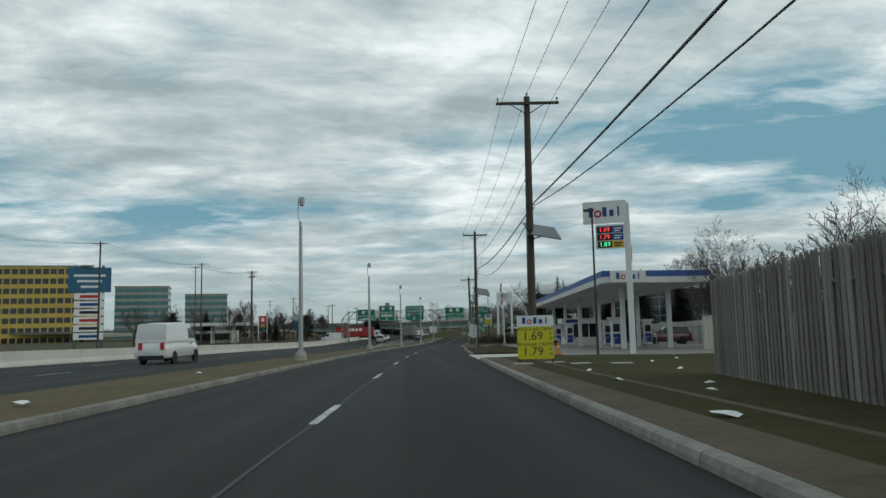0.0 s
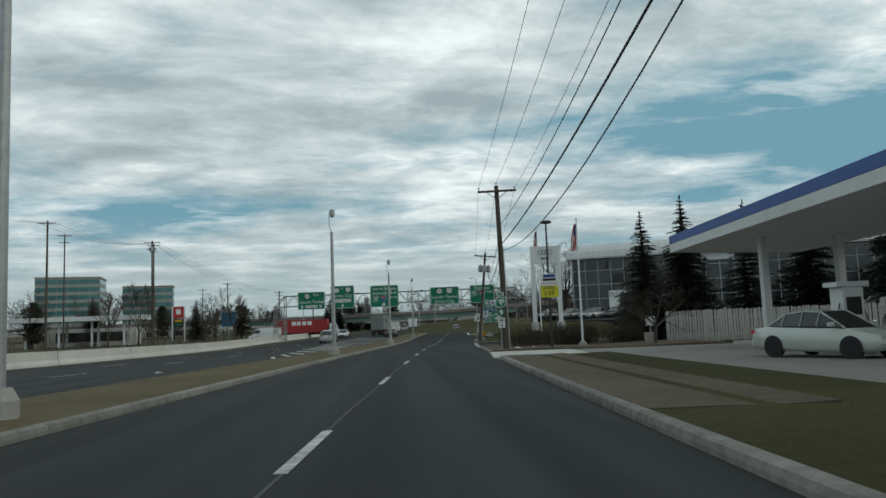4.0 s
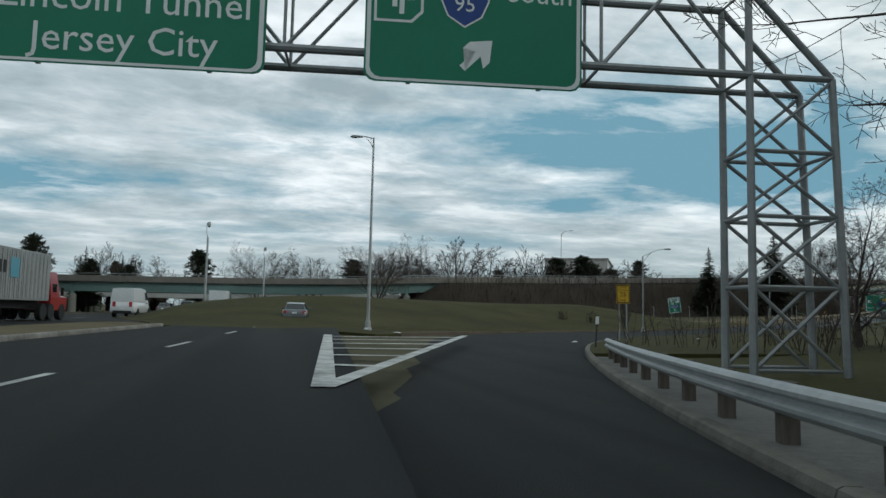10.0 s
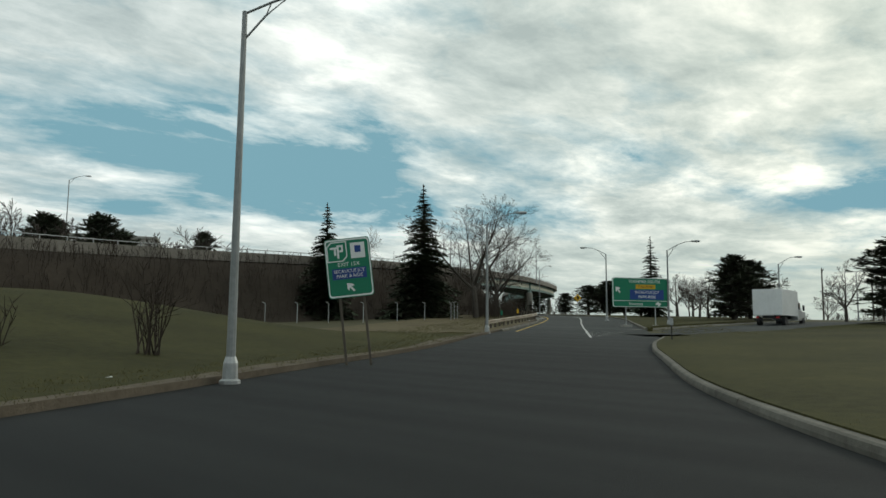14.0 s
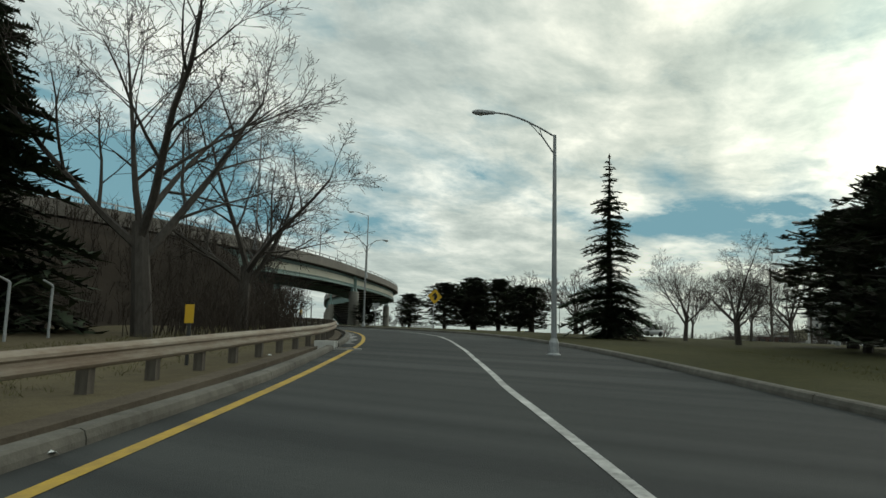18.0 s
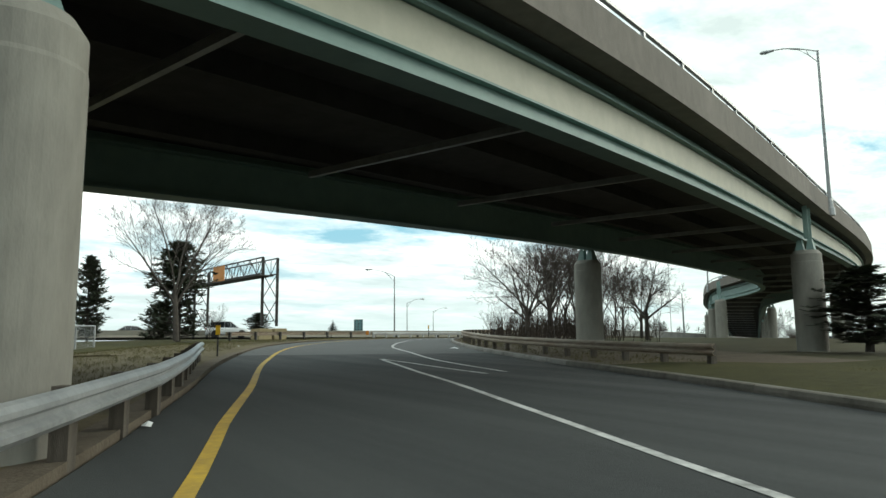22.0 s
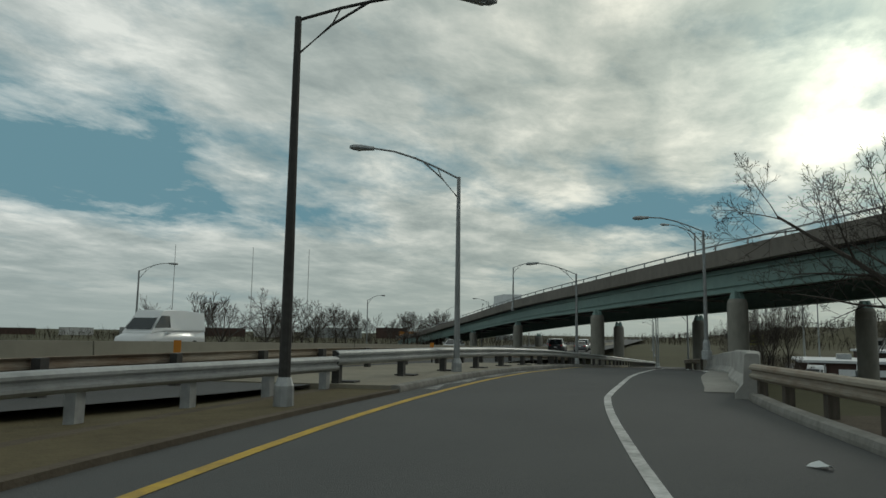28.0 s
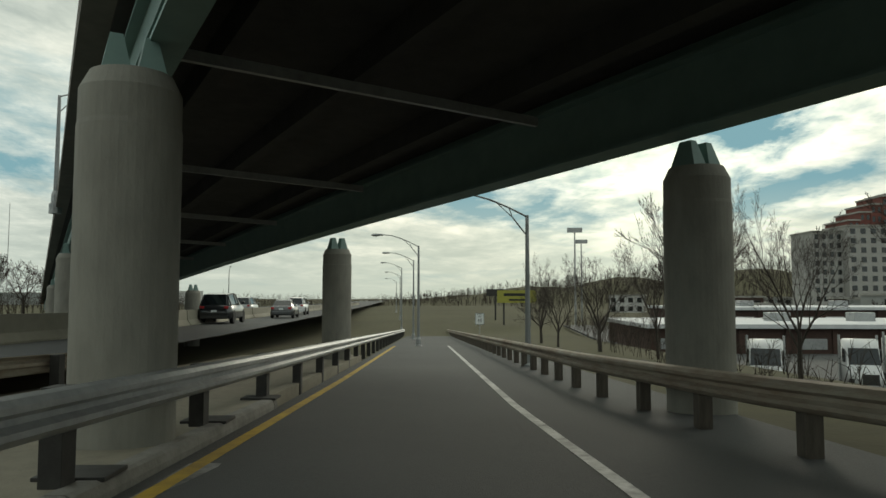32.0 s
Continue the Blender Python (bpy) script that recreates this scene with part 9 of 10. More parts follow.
SALT = mat("salt_and_grit", (0.30, 0.30, 0.29), (0.085, 0.083, 0.078), 0.95, grain=5, patch=1.3, bump=0.4, bump_scale=30, spread=0.7, stretch=(1, 1, 1))
for a, b, inner, outer in ((19.75, 21.6, -0.12, 0.28), (29.3, 32.6, 0.02, 0.34)):
    edge = KERB_L if b < 25 else LK
    strip("road_grit", ramp_line, a, b, lambda k: edge(k) + inner + 0.14, lambda k: edge(k) + outer + 0.12 * math.sin(k * 23), 0.010, SALT, "pale salt and grit swept against the kerb", 0.7, 2)["category"] = "grit"


def mesh_fence(pts, height, label, wires=True, lean=0.0, cant=False):
    ob = thing("chain_link_fence", Matrix(), label, "fence", "wire fences")
    for (x0, y0), (x1, y1) in zip(pts, pts[1:]):
        L = math.hypot(x1 - x0, y1 - y0)
        n = max(1, round(L / 3.0))
        for i in range(n + 1 if (x1, y1) == pts[-1] else n):
            f = i / n
            x, y = x0 + (x1 - x0) * f, y0 + (y1 - y0) * f
            z = land(x, y)
            bm = bmesh.new()
            tube(bm, (x, y, z - 0.3), (x, y, z + height), 0.045, 0.045, 6)
            if cant:
                tube(bm, (x, y, z + height), (x - 0.28, y + 0.1, z + height + 0.16), 0.04, 0.03, 6)
            part("post", bm, GALV, ob)
        za, zb = land(x0, y0), land(x1, y1)
        if not cant:
            part("top_rail", tubed((x0, y0, za + height), (x1, y1, zb + height), 0.03, 0.03, 6), GALV, ob)
        if wires:
            w = Wood()
            m = int(L / 0.16)
            for i in range(-int(height / 0.16), m):
                for s in (0, 1):
                    a, b = i * 0.16, i * 0.16 + height
                    lo, hi = max(0.0, a), min(L, b)
                    if hi - lo < 0.05:
                        continue
                    q = []
                    for d in (lo, hi):
                        h = (d - a) if s == 0 else height - (d - a)
                        f = d / L
                        q.append(Vector((x0 + (x1 - x0) * f, y0 + (y1 - y0) * f, za + (zb - za) * f + h)))
                    w.limb(q, 0.004, 0.004, 3)
            pydata("wire_mesh", w.v, w.f, GALV, ob, kind="stuff")
    return ob


mesh_fence([(131, 312), (134.5, 320), (139.0, 331.5)], 1.25, "low rusty chain-link fence along the lawn")
mesh_fence([(80, 282.5), (88, 278.5), (94, 275.2), (99.6, 273), (104.0, 275.9)], 1.75, "old security fence posts with canted tops before the bank", False, cant=True)

# the overhead gantry seen from behind, standing on concrete blocks
def back_gantry():
    ob = thing("sign_gantry", Matrix(), "dark steel lattice sign gantry with a catwalk, seen from behind", "sign gantry")
    ax = Vector((-0.14, 0.99, 0))
    w = Vector((0.99, 0.14, 0)) * 0.75
    o0 = Vector((156.3, 355.7, 0))
    L = 16.5
    z0, z1, z2 = 3.7, 8.6, 10.1
    for d in (0.0, L):
        for s in (-1, 1):
            b = o0 + ax * d + w * s
            part("leg", boxed(b.x - 0.11, b.x + 0.11, b.y - 0.11, b.y + 0.11, z0 if d == 0 else 2.5, z2), DARK_STEEL, ob)
        p, q = o0 + ax * d - w, o0 + ax * d + w
        for h0, h1 in ((3.8, 6.2), (6.2, 8.6)):
            part("leg_brace", tubed((p.x, p.y, h0), (q.x, q.y, h1), 0.04, 0.04, 6), DARK_STEEL, ob)
            part("leg_brace", tubed((q.x, q.y, h0), (p.x, p.y, h1), 0.04, 0.04, 6), DARK_STEEL, ob)
    for s in (-1, 1):
        for z in (z1, z2):
            p, q = o0 + w * s, o0 + ax * L + w * s
            part("chord", tubed((p.x, p.y, z), (q.x, q.y, z), 0.07, 0.07, 6), DARK_STEEL, ob)
        n = 12
        for i in range(n):
            a, b = o0 + ax * (L * i / n) + w * s, o0 + ax * (L * (i + 1) / n) + w * s
            za, zb = (z1, z2) if i % 2 else (z2, z1)
            part("diagonal", tubed((a.x, a.y, za), (b.x, b.y, zb), 0.035, 0.035, 5), DARK_STEEL, ob)
            part("strut", tubed((a.x, a.y, z1), (a.x, a.y, z2), 0.03, 0.03, 5), DARK_STEEL, ob)
    bm = bmesh.new()
    c = [o0 + ax * -1.0 - w * 0.2, o0 + ax * (L + 1) - w * 0.2, o0 + ax * (L + 1) - w * 2.3, o0 + ax * -1.0 - w * 2.3]
    hexa(bm, [(v.x, v.y, z1 - 0.35) for v in c] + [(v.x, v.y, z1 - 0.25) for v in c])
    bmesh.ops.recalc_face_normals(bm, faces=bm.faces[:])
    part("catwalk", bm, DARK_STEEL, ob)
    m = Matrix.Translation(o0 + ax * 9.6 - w * 1.3) @ pose(0, 0, 9.2, 0, 0, -82)
    bd = thing("warning_board", m, "plain orange-yellow board hung on the gantry", "road sign")
    part("panel", boxed(-1.4, 1.4, -0.03, 0.03, -0.85, 0.85), SIGN_ORANGE, bd)
    for i in range(2):
        p = o0 + ax * (0.0) + w * (-1 if i == 0 else 1)
        bk = thing("concrete_block", pose(p.x, p.y, land(p.x, p.y) - 0.1, 0, 0, 8), "stained yellowish concrete footing block", "concrete block", "gantry footings")
        part("block", boxed(-0.62, 0.62, -0.9, 0.9, -0.2, 1.25, bevel=0.04), mat("ochre_concrete", (0.36, 0.30, 0.17), (0.24, 0.20, 0.12), 0.9, grain=4, patch=0.6, bump=0.2), bk)


back_gantry()
# the local road's traffic and street furniture
tr = box_truck(pose(109.5, 245.0, land(109.5, 245.0) - 0.1, 0, 0, -88), WHITEP, "white box truck on the local road", 5.4, 2.3)
car(pose(150, 236.0, land(150, 236), 0, 0, 90), GREYP, "sedan", "grey car on the local road", "town cars")
for x, y in ((196, 282), (200, 279)):
    car(pose(x, y, land(x, y) + 0.1, 0, 0, 60), SILVERP, "sedan", "silver car parked beyond the lawn", "town cars")
ob = thing("work_sign", pose(140, 240, land(140, 240), 0, 0, -70), "orange diamond roadworks sign on a stand", "road sign")
part("post", boxed(-0.04, 0.04, 0.02, 0.08, 0, 1.9), DARK_STEEL, ob)
bm = bmesh.new()
bmesh.ops.create_cube(bm, size=1.0, matrix=pose(0, 0, 1.9, 0, 45, 0) @ Matrix.Diagonal((1.0, 0.03, 1.0, 1)))
part("panel", bm, SIGN_ORANGE, ob)
PALE_WALL = mat("white_rendered_wall", (0.55, 0.54, 0.52), (0.46, 0.45, 0.43), 0.8, grain=1, patch=0.1, bump=0.03)
block("warehouse", pose(185, 226, -1.5, 0, 0, -70), 36, 30, 7.5, PALE_WALL, "white stepped office building beyond the local road", 2, 9)
block("warehouse", pose(205, 232, -1.5, 0, 0, -70), 24, 20, 12, PALE_WALL, "white rear wing of the office building", 3, 6)
block("tower", pose(215, 238, -1.5, 0, 0, -70), 8, 8, 15, mat("dark_brick_wall", (0.14, 0.045, 0.035), (0.10, 0.032, 0.026), 0.85, grain=3, patch=0.3, bump=0.1), "dark red stair tower", 5, 2)
for x, y, h in ((165, 246, 10), (198, 262, 10), (222, 258, 10)):
    utility_pole(pose(x, y, land(x, y), 0, 0, 20), h, 0.0)
for i in range(16):
    x, y = 205 + i * 9 + g.uniform(-4, 4), 236 + g.uniform(-6, 46) + i * 1.5
    bare_tree(x, y, g.uniform(5, 8), i % 5, i * 59, terrain(x, y))
litter([(*ramp_line.off(k, u).xy, 0.03) for k, u in ((18.1, -3.6), (20.6, -3.0), (19.2, -3.6), (24.6, 5.2), (26.9, 4.9), (22.6, -3.4), (24.3, -5.6), (25.0, -6.2), (28.2, 4.4), (27.6, -6.3), (14.2, 5.6), (15.0, -7.5))])
litter([(*ramp_line.off(k, u).xy, 0.02) for k, u in ((18.4, -3.0), (28.6, 3.0), (31.9, 3.2), (30.9, 4.0), (22.7, -2.6))], "flattened white paper on the road edge", 0.12)


# ---------------------------------------------------------------- grass blades along the nearer verges
def tufts(line, a, b, left, right, n, h, seed, label="rough winter grass blades at the road's edge"):
    r = random.Random(seed)
    fl = left if callable(left) else (lambda k: left)
    fr = right if callable(right) else (lambda k: right)
    v, f = [], []
    for _ in range(n):
        k = r.uniform(a, b)
        u = fl(k) + (fr(k) - fl(k)) * r.random()
        p = line.off(k, u)
        z = land(p.x, p.y) + 0.10
        for _ in range(5):
            x, y = p.x + r.gauss(0, 0.06), p.y + r.gauss(0, 0.06)
            t, hh, w = r.uniform(0, 6.28), h * r.uniform(0.4, 1.2), 0.006
            c, s = math.cos(t), math.sin(t)
            i = len(v)
            v += [(x - c * w, y - s * w, z), (x + c * w, y + s * w, z), (x + r.gauss(0, 0.05), y + r.gauss(0, 0.05), z + hh)]
            f.append((i, i + 1, i + 2))
    ob = pydata("grass", v, f, STRAW, None, label, "stuff")
    ob["category"] = "grass"


STRAW = mat("straw_grass", (0.150, 0.138, 0.062), (0.070, 0.066, 0.030), 0.95, grain=2, patch=0.3, bump=0, spread=1.4, spec=0.1)
tufts(main_line, 0.0, kat(36), lambda k: RKS(k) + 0.1, lambda k: RKS(k) + 7, 2600, 0.09, 51)
tufts(main_line, kat(48), kat(92), lambda k: RKS(k) + 0.1, lambda k: RKS(k) + 3.4, 2200, 0.09, 52)
tufts(main_line, 0.0, 9.5, -9.6, -6.3, 5200, 0.08, 53)
tufts(ramp_line, 11.6, 16.1, lambda k: RK(k) + 0.2, lambda k: RK(k) + 7, 5200, 0.08, 54)
tufts(ramp_line, 12.3, 17.4, lambda k: LK(k) - 8, lambda k: LK(k) - 0.15, 6500, 0.08, 55)
tufts(ramp_line, 17.4, 23.2, lambda k: RK(k) + 0.25, lambda k: RK(k) + 6, 5200, 0.08, 56)
tufts(ramp_line, 17.4, 24.4, lambda k: LK(k) - 7, lambda k: LK(k) - 1.4, 4200, 0.12, 57)
tufts(ramp_line, 24.4, 28.1, lambda k: LK(k) - 7, lambda k: LK(k) - 0.9, 4200, 0.10, 58)
tufts(ramp_line, 23.4, 28.8, lambda k: RK(k) + 0.5, lambda k: RK(k) + 4, 2600, 0.12, 59)
painted(main_line, 0.0, 9.0, lambda k: -1.72 + 0.02 * math.sin(k * 9), 0.045, ASPHALT_WORN, "lane_seam", "thin pale paving seam between the lanes", 0.006)
for k, u, w, l in ((18.1, 2.9, 0.9, 0.05), (19.2, 3.6, 1.6, 0.06), (2.6, -2.9, 0.8, 0.05), (25.1, 0.2, 1.2, 0.09), (29.6, 0.4, 1.3, 0.07), (14.2, -1.5, 1.2, 0.08)):
    strip("road_patch", ramp_line, k, k + l, u - w / 2, u + w / 2, 0.005, ASPHALT_WORN, "pale repaired patch in the asphalt", 0.6, 2)["category"] = "road patch"

# ---------------------------------------------------------------- beside the upper ramp
KERB_LEDGE = mat("ochre_stained_ledge", (0.27, 0.245, 0.185), (0.17, 0.152, 0.115), 0.9, grain=5, patch=0.4, bump=0.3, spread=1.3)
sweep("walkway_ledge", ramp_line, 29.2, 34.5, lambda k: LK(k) - 0.18, [(-4.4, -0.3), (0, -0.3), (0, 0.14), (-4.4, 0.14)], KERB_LEDGE, "stained concrete ledge between kerb and rail", 1.5, "structure")["category"] = "ledge"
RAIL_L = lerp_table([(26.6, -8.6), (27.7, -7.6), (28.2, -6.4), (28.7, -5.4), (28.9, -4.8), (29.15, -4.15), (29.4, -3.6), (30, -3.1), (30.5, -2.98), (31.5, -2.95), (32.2, -2.45), (33, -2.38), (40, -2.6)])
guardrail(ramp_line, 27.15, 29.2, RAIL_L, 1, "bright galvanised guard rail beginning at a rounded nose", GALV, GALV, 1.905)
guardrail(ramp_line, 29.2, 40, RAIL_L, 1, "grey steel guard rail on plate-footed posts", GALV, DARK_STEEL, 3.0, 0.12)
guardrail(ramp_line, 26.0, 33.5, lerp_table([(26, -13), (27, -10.8), (28.2, -8.2), (29.2, -6.7), (30.4, -6.3), (34, -6.4)]), -1, "second dark guard rail on the highway side", RUST, DARK_STEEL, 3.0, 0.05)
for k in ramp_line.stations(29.25, 33, 3.0):
    o = part("foot_plate", boxed(-0.26, 0.26, -0.2, 0.2, 0, 0.035, bevel=0.008), DARK_STEEL, bpy.data.objects["guard_rail.005"] if "guard_rail.005" in bpy.data.objects else None)
    o.matrix_basis = ramp_line.put(k, RAIL_L(k) - 0.1, 0.142)
ob = thing("rail_terminal", ramp_line.put(27.10, RAIL_L(27.1)), "rounded steel rail nose with an orange-yellow marker sheet", "guard rail")
part("nose", lathe(bmesh.new(), [(0.18, 0.42), (0.20, 0.46), (0.20, 0.74), (0.18, 0.78)], 12), GALV, ob)
part("marker_sheet", boxed(-0.17, 0.17, -0.225, -0.20, 0.42, 0.80), SIGN_ORANGE, ob)
marker(27.75, -6.6, "slim white post with a yellow-green marker plate", SIGN_YELLOW, 1.35)
for k in (29.15, 30.6):
    marker(k, -7.3, "slim dark post with an orange marker", SIGN_ORANGE, 0.9)

verge(26.2, 34, ramp_line, lambda k: LK(k) - 8.5, lambda k: LK(k) - 4.3, MEDIAN, "bare strip between ramp and highway", 0.0, "verge_highway", 3)
# parapet of cast sections
PAR_U = lerp_table([(29.2, 3.9), (29.6, 4.65), (30.5, 5.0), (31.7, 4.6), (32.4, 4.3)])
PARAPET = mat("whitish_parapet_concrete", (0.47, 0.46, 0.43), (0.22, 0.215, 0.20), 0.88, grain=2.2, patch=0.5, bump=0.25, bump_scale=30, spread=1.2)
root = thing("parapet", Matrix(), "pale grey concrete bridge parapet with dark streaks and open joints", "parapet", kind="structure")
prof = [(-0.18, 0.0), (-0.18, 0.10), (-0.02, 0.30), (0.02, 0.86), (0.06, 0.90), (0.26, 0.90), (0.30, 0.86), (0.30, -0.6), (-0.18, -0.6)]
ks = ramp_line.stations(29.3, 32.4, 4.6)
for k0, k1 in zip(ks, ks[1:]):
    sweep("parapet_section", ramp_line, k0, k1 - 0.003, PAR_U, prof[::-1], PARAPET, "", 1.2, "", root)
strip("parapet_footing", ramp_line, 29.45, 32.2, lerp_table([(29.45, 3.5), (29.6, 3.66), (30.0, 3.83), (30.8, 4.0), (32.2, 3.2)]), lambda k: PAR_U(k) - 0.1, 0.02, mat("pale_gutter_concrete", (0.33, 0.32, 0.29), (0.22, 0.21, 0.19), 0.9, grain=5, patch=0.4, bump=0.3), "pale concrete gutter along the parapet", 1.5, 2)["category"] = "gutter"
guardrail(ramp_line, 32.42, 42, lerp_table([(32.4, 4.0), (32.7, 3.3), (33.2, 2.9), (42, 2.9)]), -1, "dull steel guard rail beyond the parapet", RUST, POST_WOOD, 1.905, 0.02)
for k in (28.05, 31.95):
    strip("expansion_joint", ramp_line, k, k + 0.012, lambda q: LK(q), lambda q: RK(q), 0.009, CONCRETE, "pale expansion joint across the bridge deck", 0.4, 2)["category"] = "road joint"

# the highway's median barrier
root = thing("barrier", Matrix(), "long tan concrete barrier beside the highway lanes", "barrier", kind="structure")
TAN = mat("tan_barrier_concrete", (0.29, 0.27, 0.215), (0.21, 0.195, 0.155), 0.9, grain=2, patch=0.15, bump=0.2, spread=1.2)
prof = [(-0.30, -0.2), (0.30, -0.2), (0.28, 0.10), (0.12, 0.33), (0.08, 0.85), (-0.08, 0.85), (-0.12, 0.33), (-0.28, 0.10)]
ks = HWY.stations(0.6, 7.5, 9)
for k0, k1 in zip(ks, ks[1:]):
    sweep("barrier_segment", HWY, k0, k1 - 0.003, 0.0, prof, TAN, "", 3, "", root)
for u in (-4.2, -7.9, 2.4):
    dashes(HWY, 0.5, 34, 12.2, 3.05, u, 0.13, WHITE_LINE, "lane_dashes_highway", "broken white lane line of the highway")

# lamps along the highway
for x, y, tx, ty, top in ((172.2, 360.7, 169.5, 361.9, 9.5), (189.6, 359.95, 191.5, 357.5, 8.9), (199.6, 361.45, 197.8, 363.8, 8.4), (224.6, 364.35, 224.4, 367.3, 7.6), (247.1, 360.2, 246.9, 362.8, 5.6), (193, 395, 195.4, 394, 8.8), (211.5, 417, 214, 416, 8.7), (219, 396, 221.4, 395, 8.1), (268, 366, 268, 368.6, 6.2), (290, 369, 290, 371.6, 6.5), (262, 402, 264.4, 401, 8), (300, 408, 302.4, 407, 8), (318, 374, 318, 376.5, 7), (352, 379, 352, 381.5, 7), (395, 386, 395, 388.5, 7), (285, 395, 283, 394, 7.6), (330, 402, 328, 401, 7)):
    lamp_to(x, y, tx, ty, top, z0=min(land(x, y), 2.5), dark=x == 189.6)
lamp_to(214.1, 355.85, 213.9, 358.6, 8.5, z0=land(214.1, 355.8) + 0.88)

# traffic on the highway and the flyover
def on_hwy(k, u, turn=0.0):
    return HWY.put(k, u, 0.04, turn)


car(on_hwy(3.75, -15.0, 180), WHITEP, "van", "white delivery van on the highway", "turnpike cars")
car(on_hwy(5.95, 1.8), WHITEP, "suv", "white sport-utility car on the highway", "turnpike cars")
car(on_hwy(5.5, 1.0), BLACKP, "suv", "black sport-utility car on the highway", "turnpike cars")
car(on_hwy(5.75, 2.6), GREYP, "sedan", "grey saloon car on the highway", "turnpike cars")
car(on_hwy(5.3, -9.5, 180), WHITEP, "sedan", "white saloon car on the highway", "turnpike cars")
car(on_hwy(1.2, 2.6), WHITEP, "suv", "white sport-utility car on the highway", "turnpike cars")
car(on_hwy(0.9, -5.8, 180), SILVERP, "sedan", "silver saloon car on the highway", "turnpike cars")
car(on_hwy(5.9, -2.6), SILVERP, "suv", "silver sport-utility car on the highway", "turnpike cars")
for k, u, sh, c in ((8.2, 1.5, "van", WHITEP), (10.4, 1.2, "sedan", SILVERP), (9.1, -2.2, "suv", WHITEP)):
    p = FLY.off(k, fly_u(k, u), -0.90 * SIZE(k))
    car(pose(p.x, p.y, p.z, 0, 0, FLY.yaw(k)), c, sh, "pale vehicle crossing the flyover", "flyover cars")
tk = FLY.off(12.6, 1.5, -0.66)
box_truck(pose(tk.x, tk.y, tk.z, 0, 0, FLY.yaw(12.6)), WHITEP, "pale box truck descending the flyover", 5.5, 2.4)

# ---------------------------------------------------------------- the yard below the parapet
area("yard", [(206, 322), (206, 346), (224, 351), (262, 352), (330, 352), (330, 300), (230, 296)], -2.5, ASPHALT_WORN, "grey truck yard below the ramp", "yard", depth=0.2)
yd = bpy.data.objects["yard"]
for v in yd.data.vertices:
    v.co.z = -0.85 - (0.0 if v.index < 7 else 0.2)
YZ = -0.85
BRICK_DARK = mat("dark_brown_brick", (0.085, 0.050, 0.040), (0.050, 0.030, 0.025), 0.9, grain=4, patch=0.3, bump=0.2)
SNOWY = mat("whitened_flat_roof", (0.66, 0.67, 0.68), (0.50, 0.51, 0.52), 0.8, grain=2, patch=0.2, bump=0.2)


def warehouse(x, y, w, d, h, turn, label):
    ob = thing("warehouse", pose(x, y, YZ, 0, 0, turn), label, "building", "yard buildings")
    part("wall", boxed(-w / 2, w / 2, 0, d, -0.5, h), BRICK_DARK, ob)
    part("roof", boxed(-w / 2 - 0.4, w / 2 + 0.4, -0.5, d + 0.4, h, h + 0.32, bevel=0.04), SNOWY, ob, "flat white roof")
    for i in range(int(w / 3.2)):
        x0 = -w / 2 + 0.6 + i * 3.2
        dr = part("dock_door", boxed(x0, x0 + 1.9, -0.06, 0.0, 0.3, h - 0.7), WHITE_PAINT if i % 3 else GALV, ob)
        part("pilaster", boxed(x0 + 2.25, x0 + 2.6, -0.16, 0.0, -0.5, h - 0.05), BRICK_DARK, ob)
    for i in range(3):
        part("roof_unit", boxed(-w / 3 + i * w / 4, -w / 3 + i * w / 4 + 1.6, d * 0.4, d * 0.4 + 1.4, h + 0.3, h + 1.0, bevel=0.04), GALV, ob)
    return ob


warehouse(277.0, 337.5, 26, 16, 1.75, -88, "long dark brick depot with a white flat roof and dock doors")
warehouse(262, 305, 40, 14, 2.0, -82, "dark brick depot further back with a pale roof")
warehouse(305, 318, 44, 18, 2.6, -85, "distant low depot with a whitish roof")


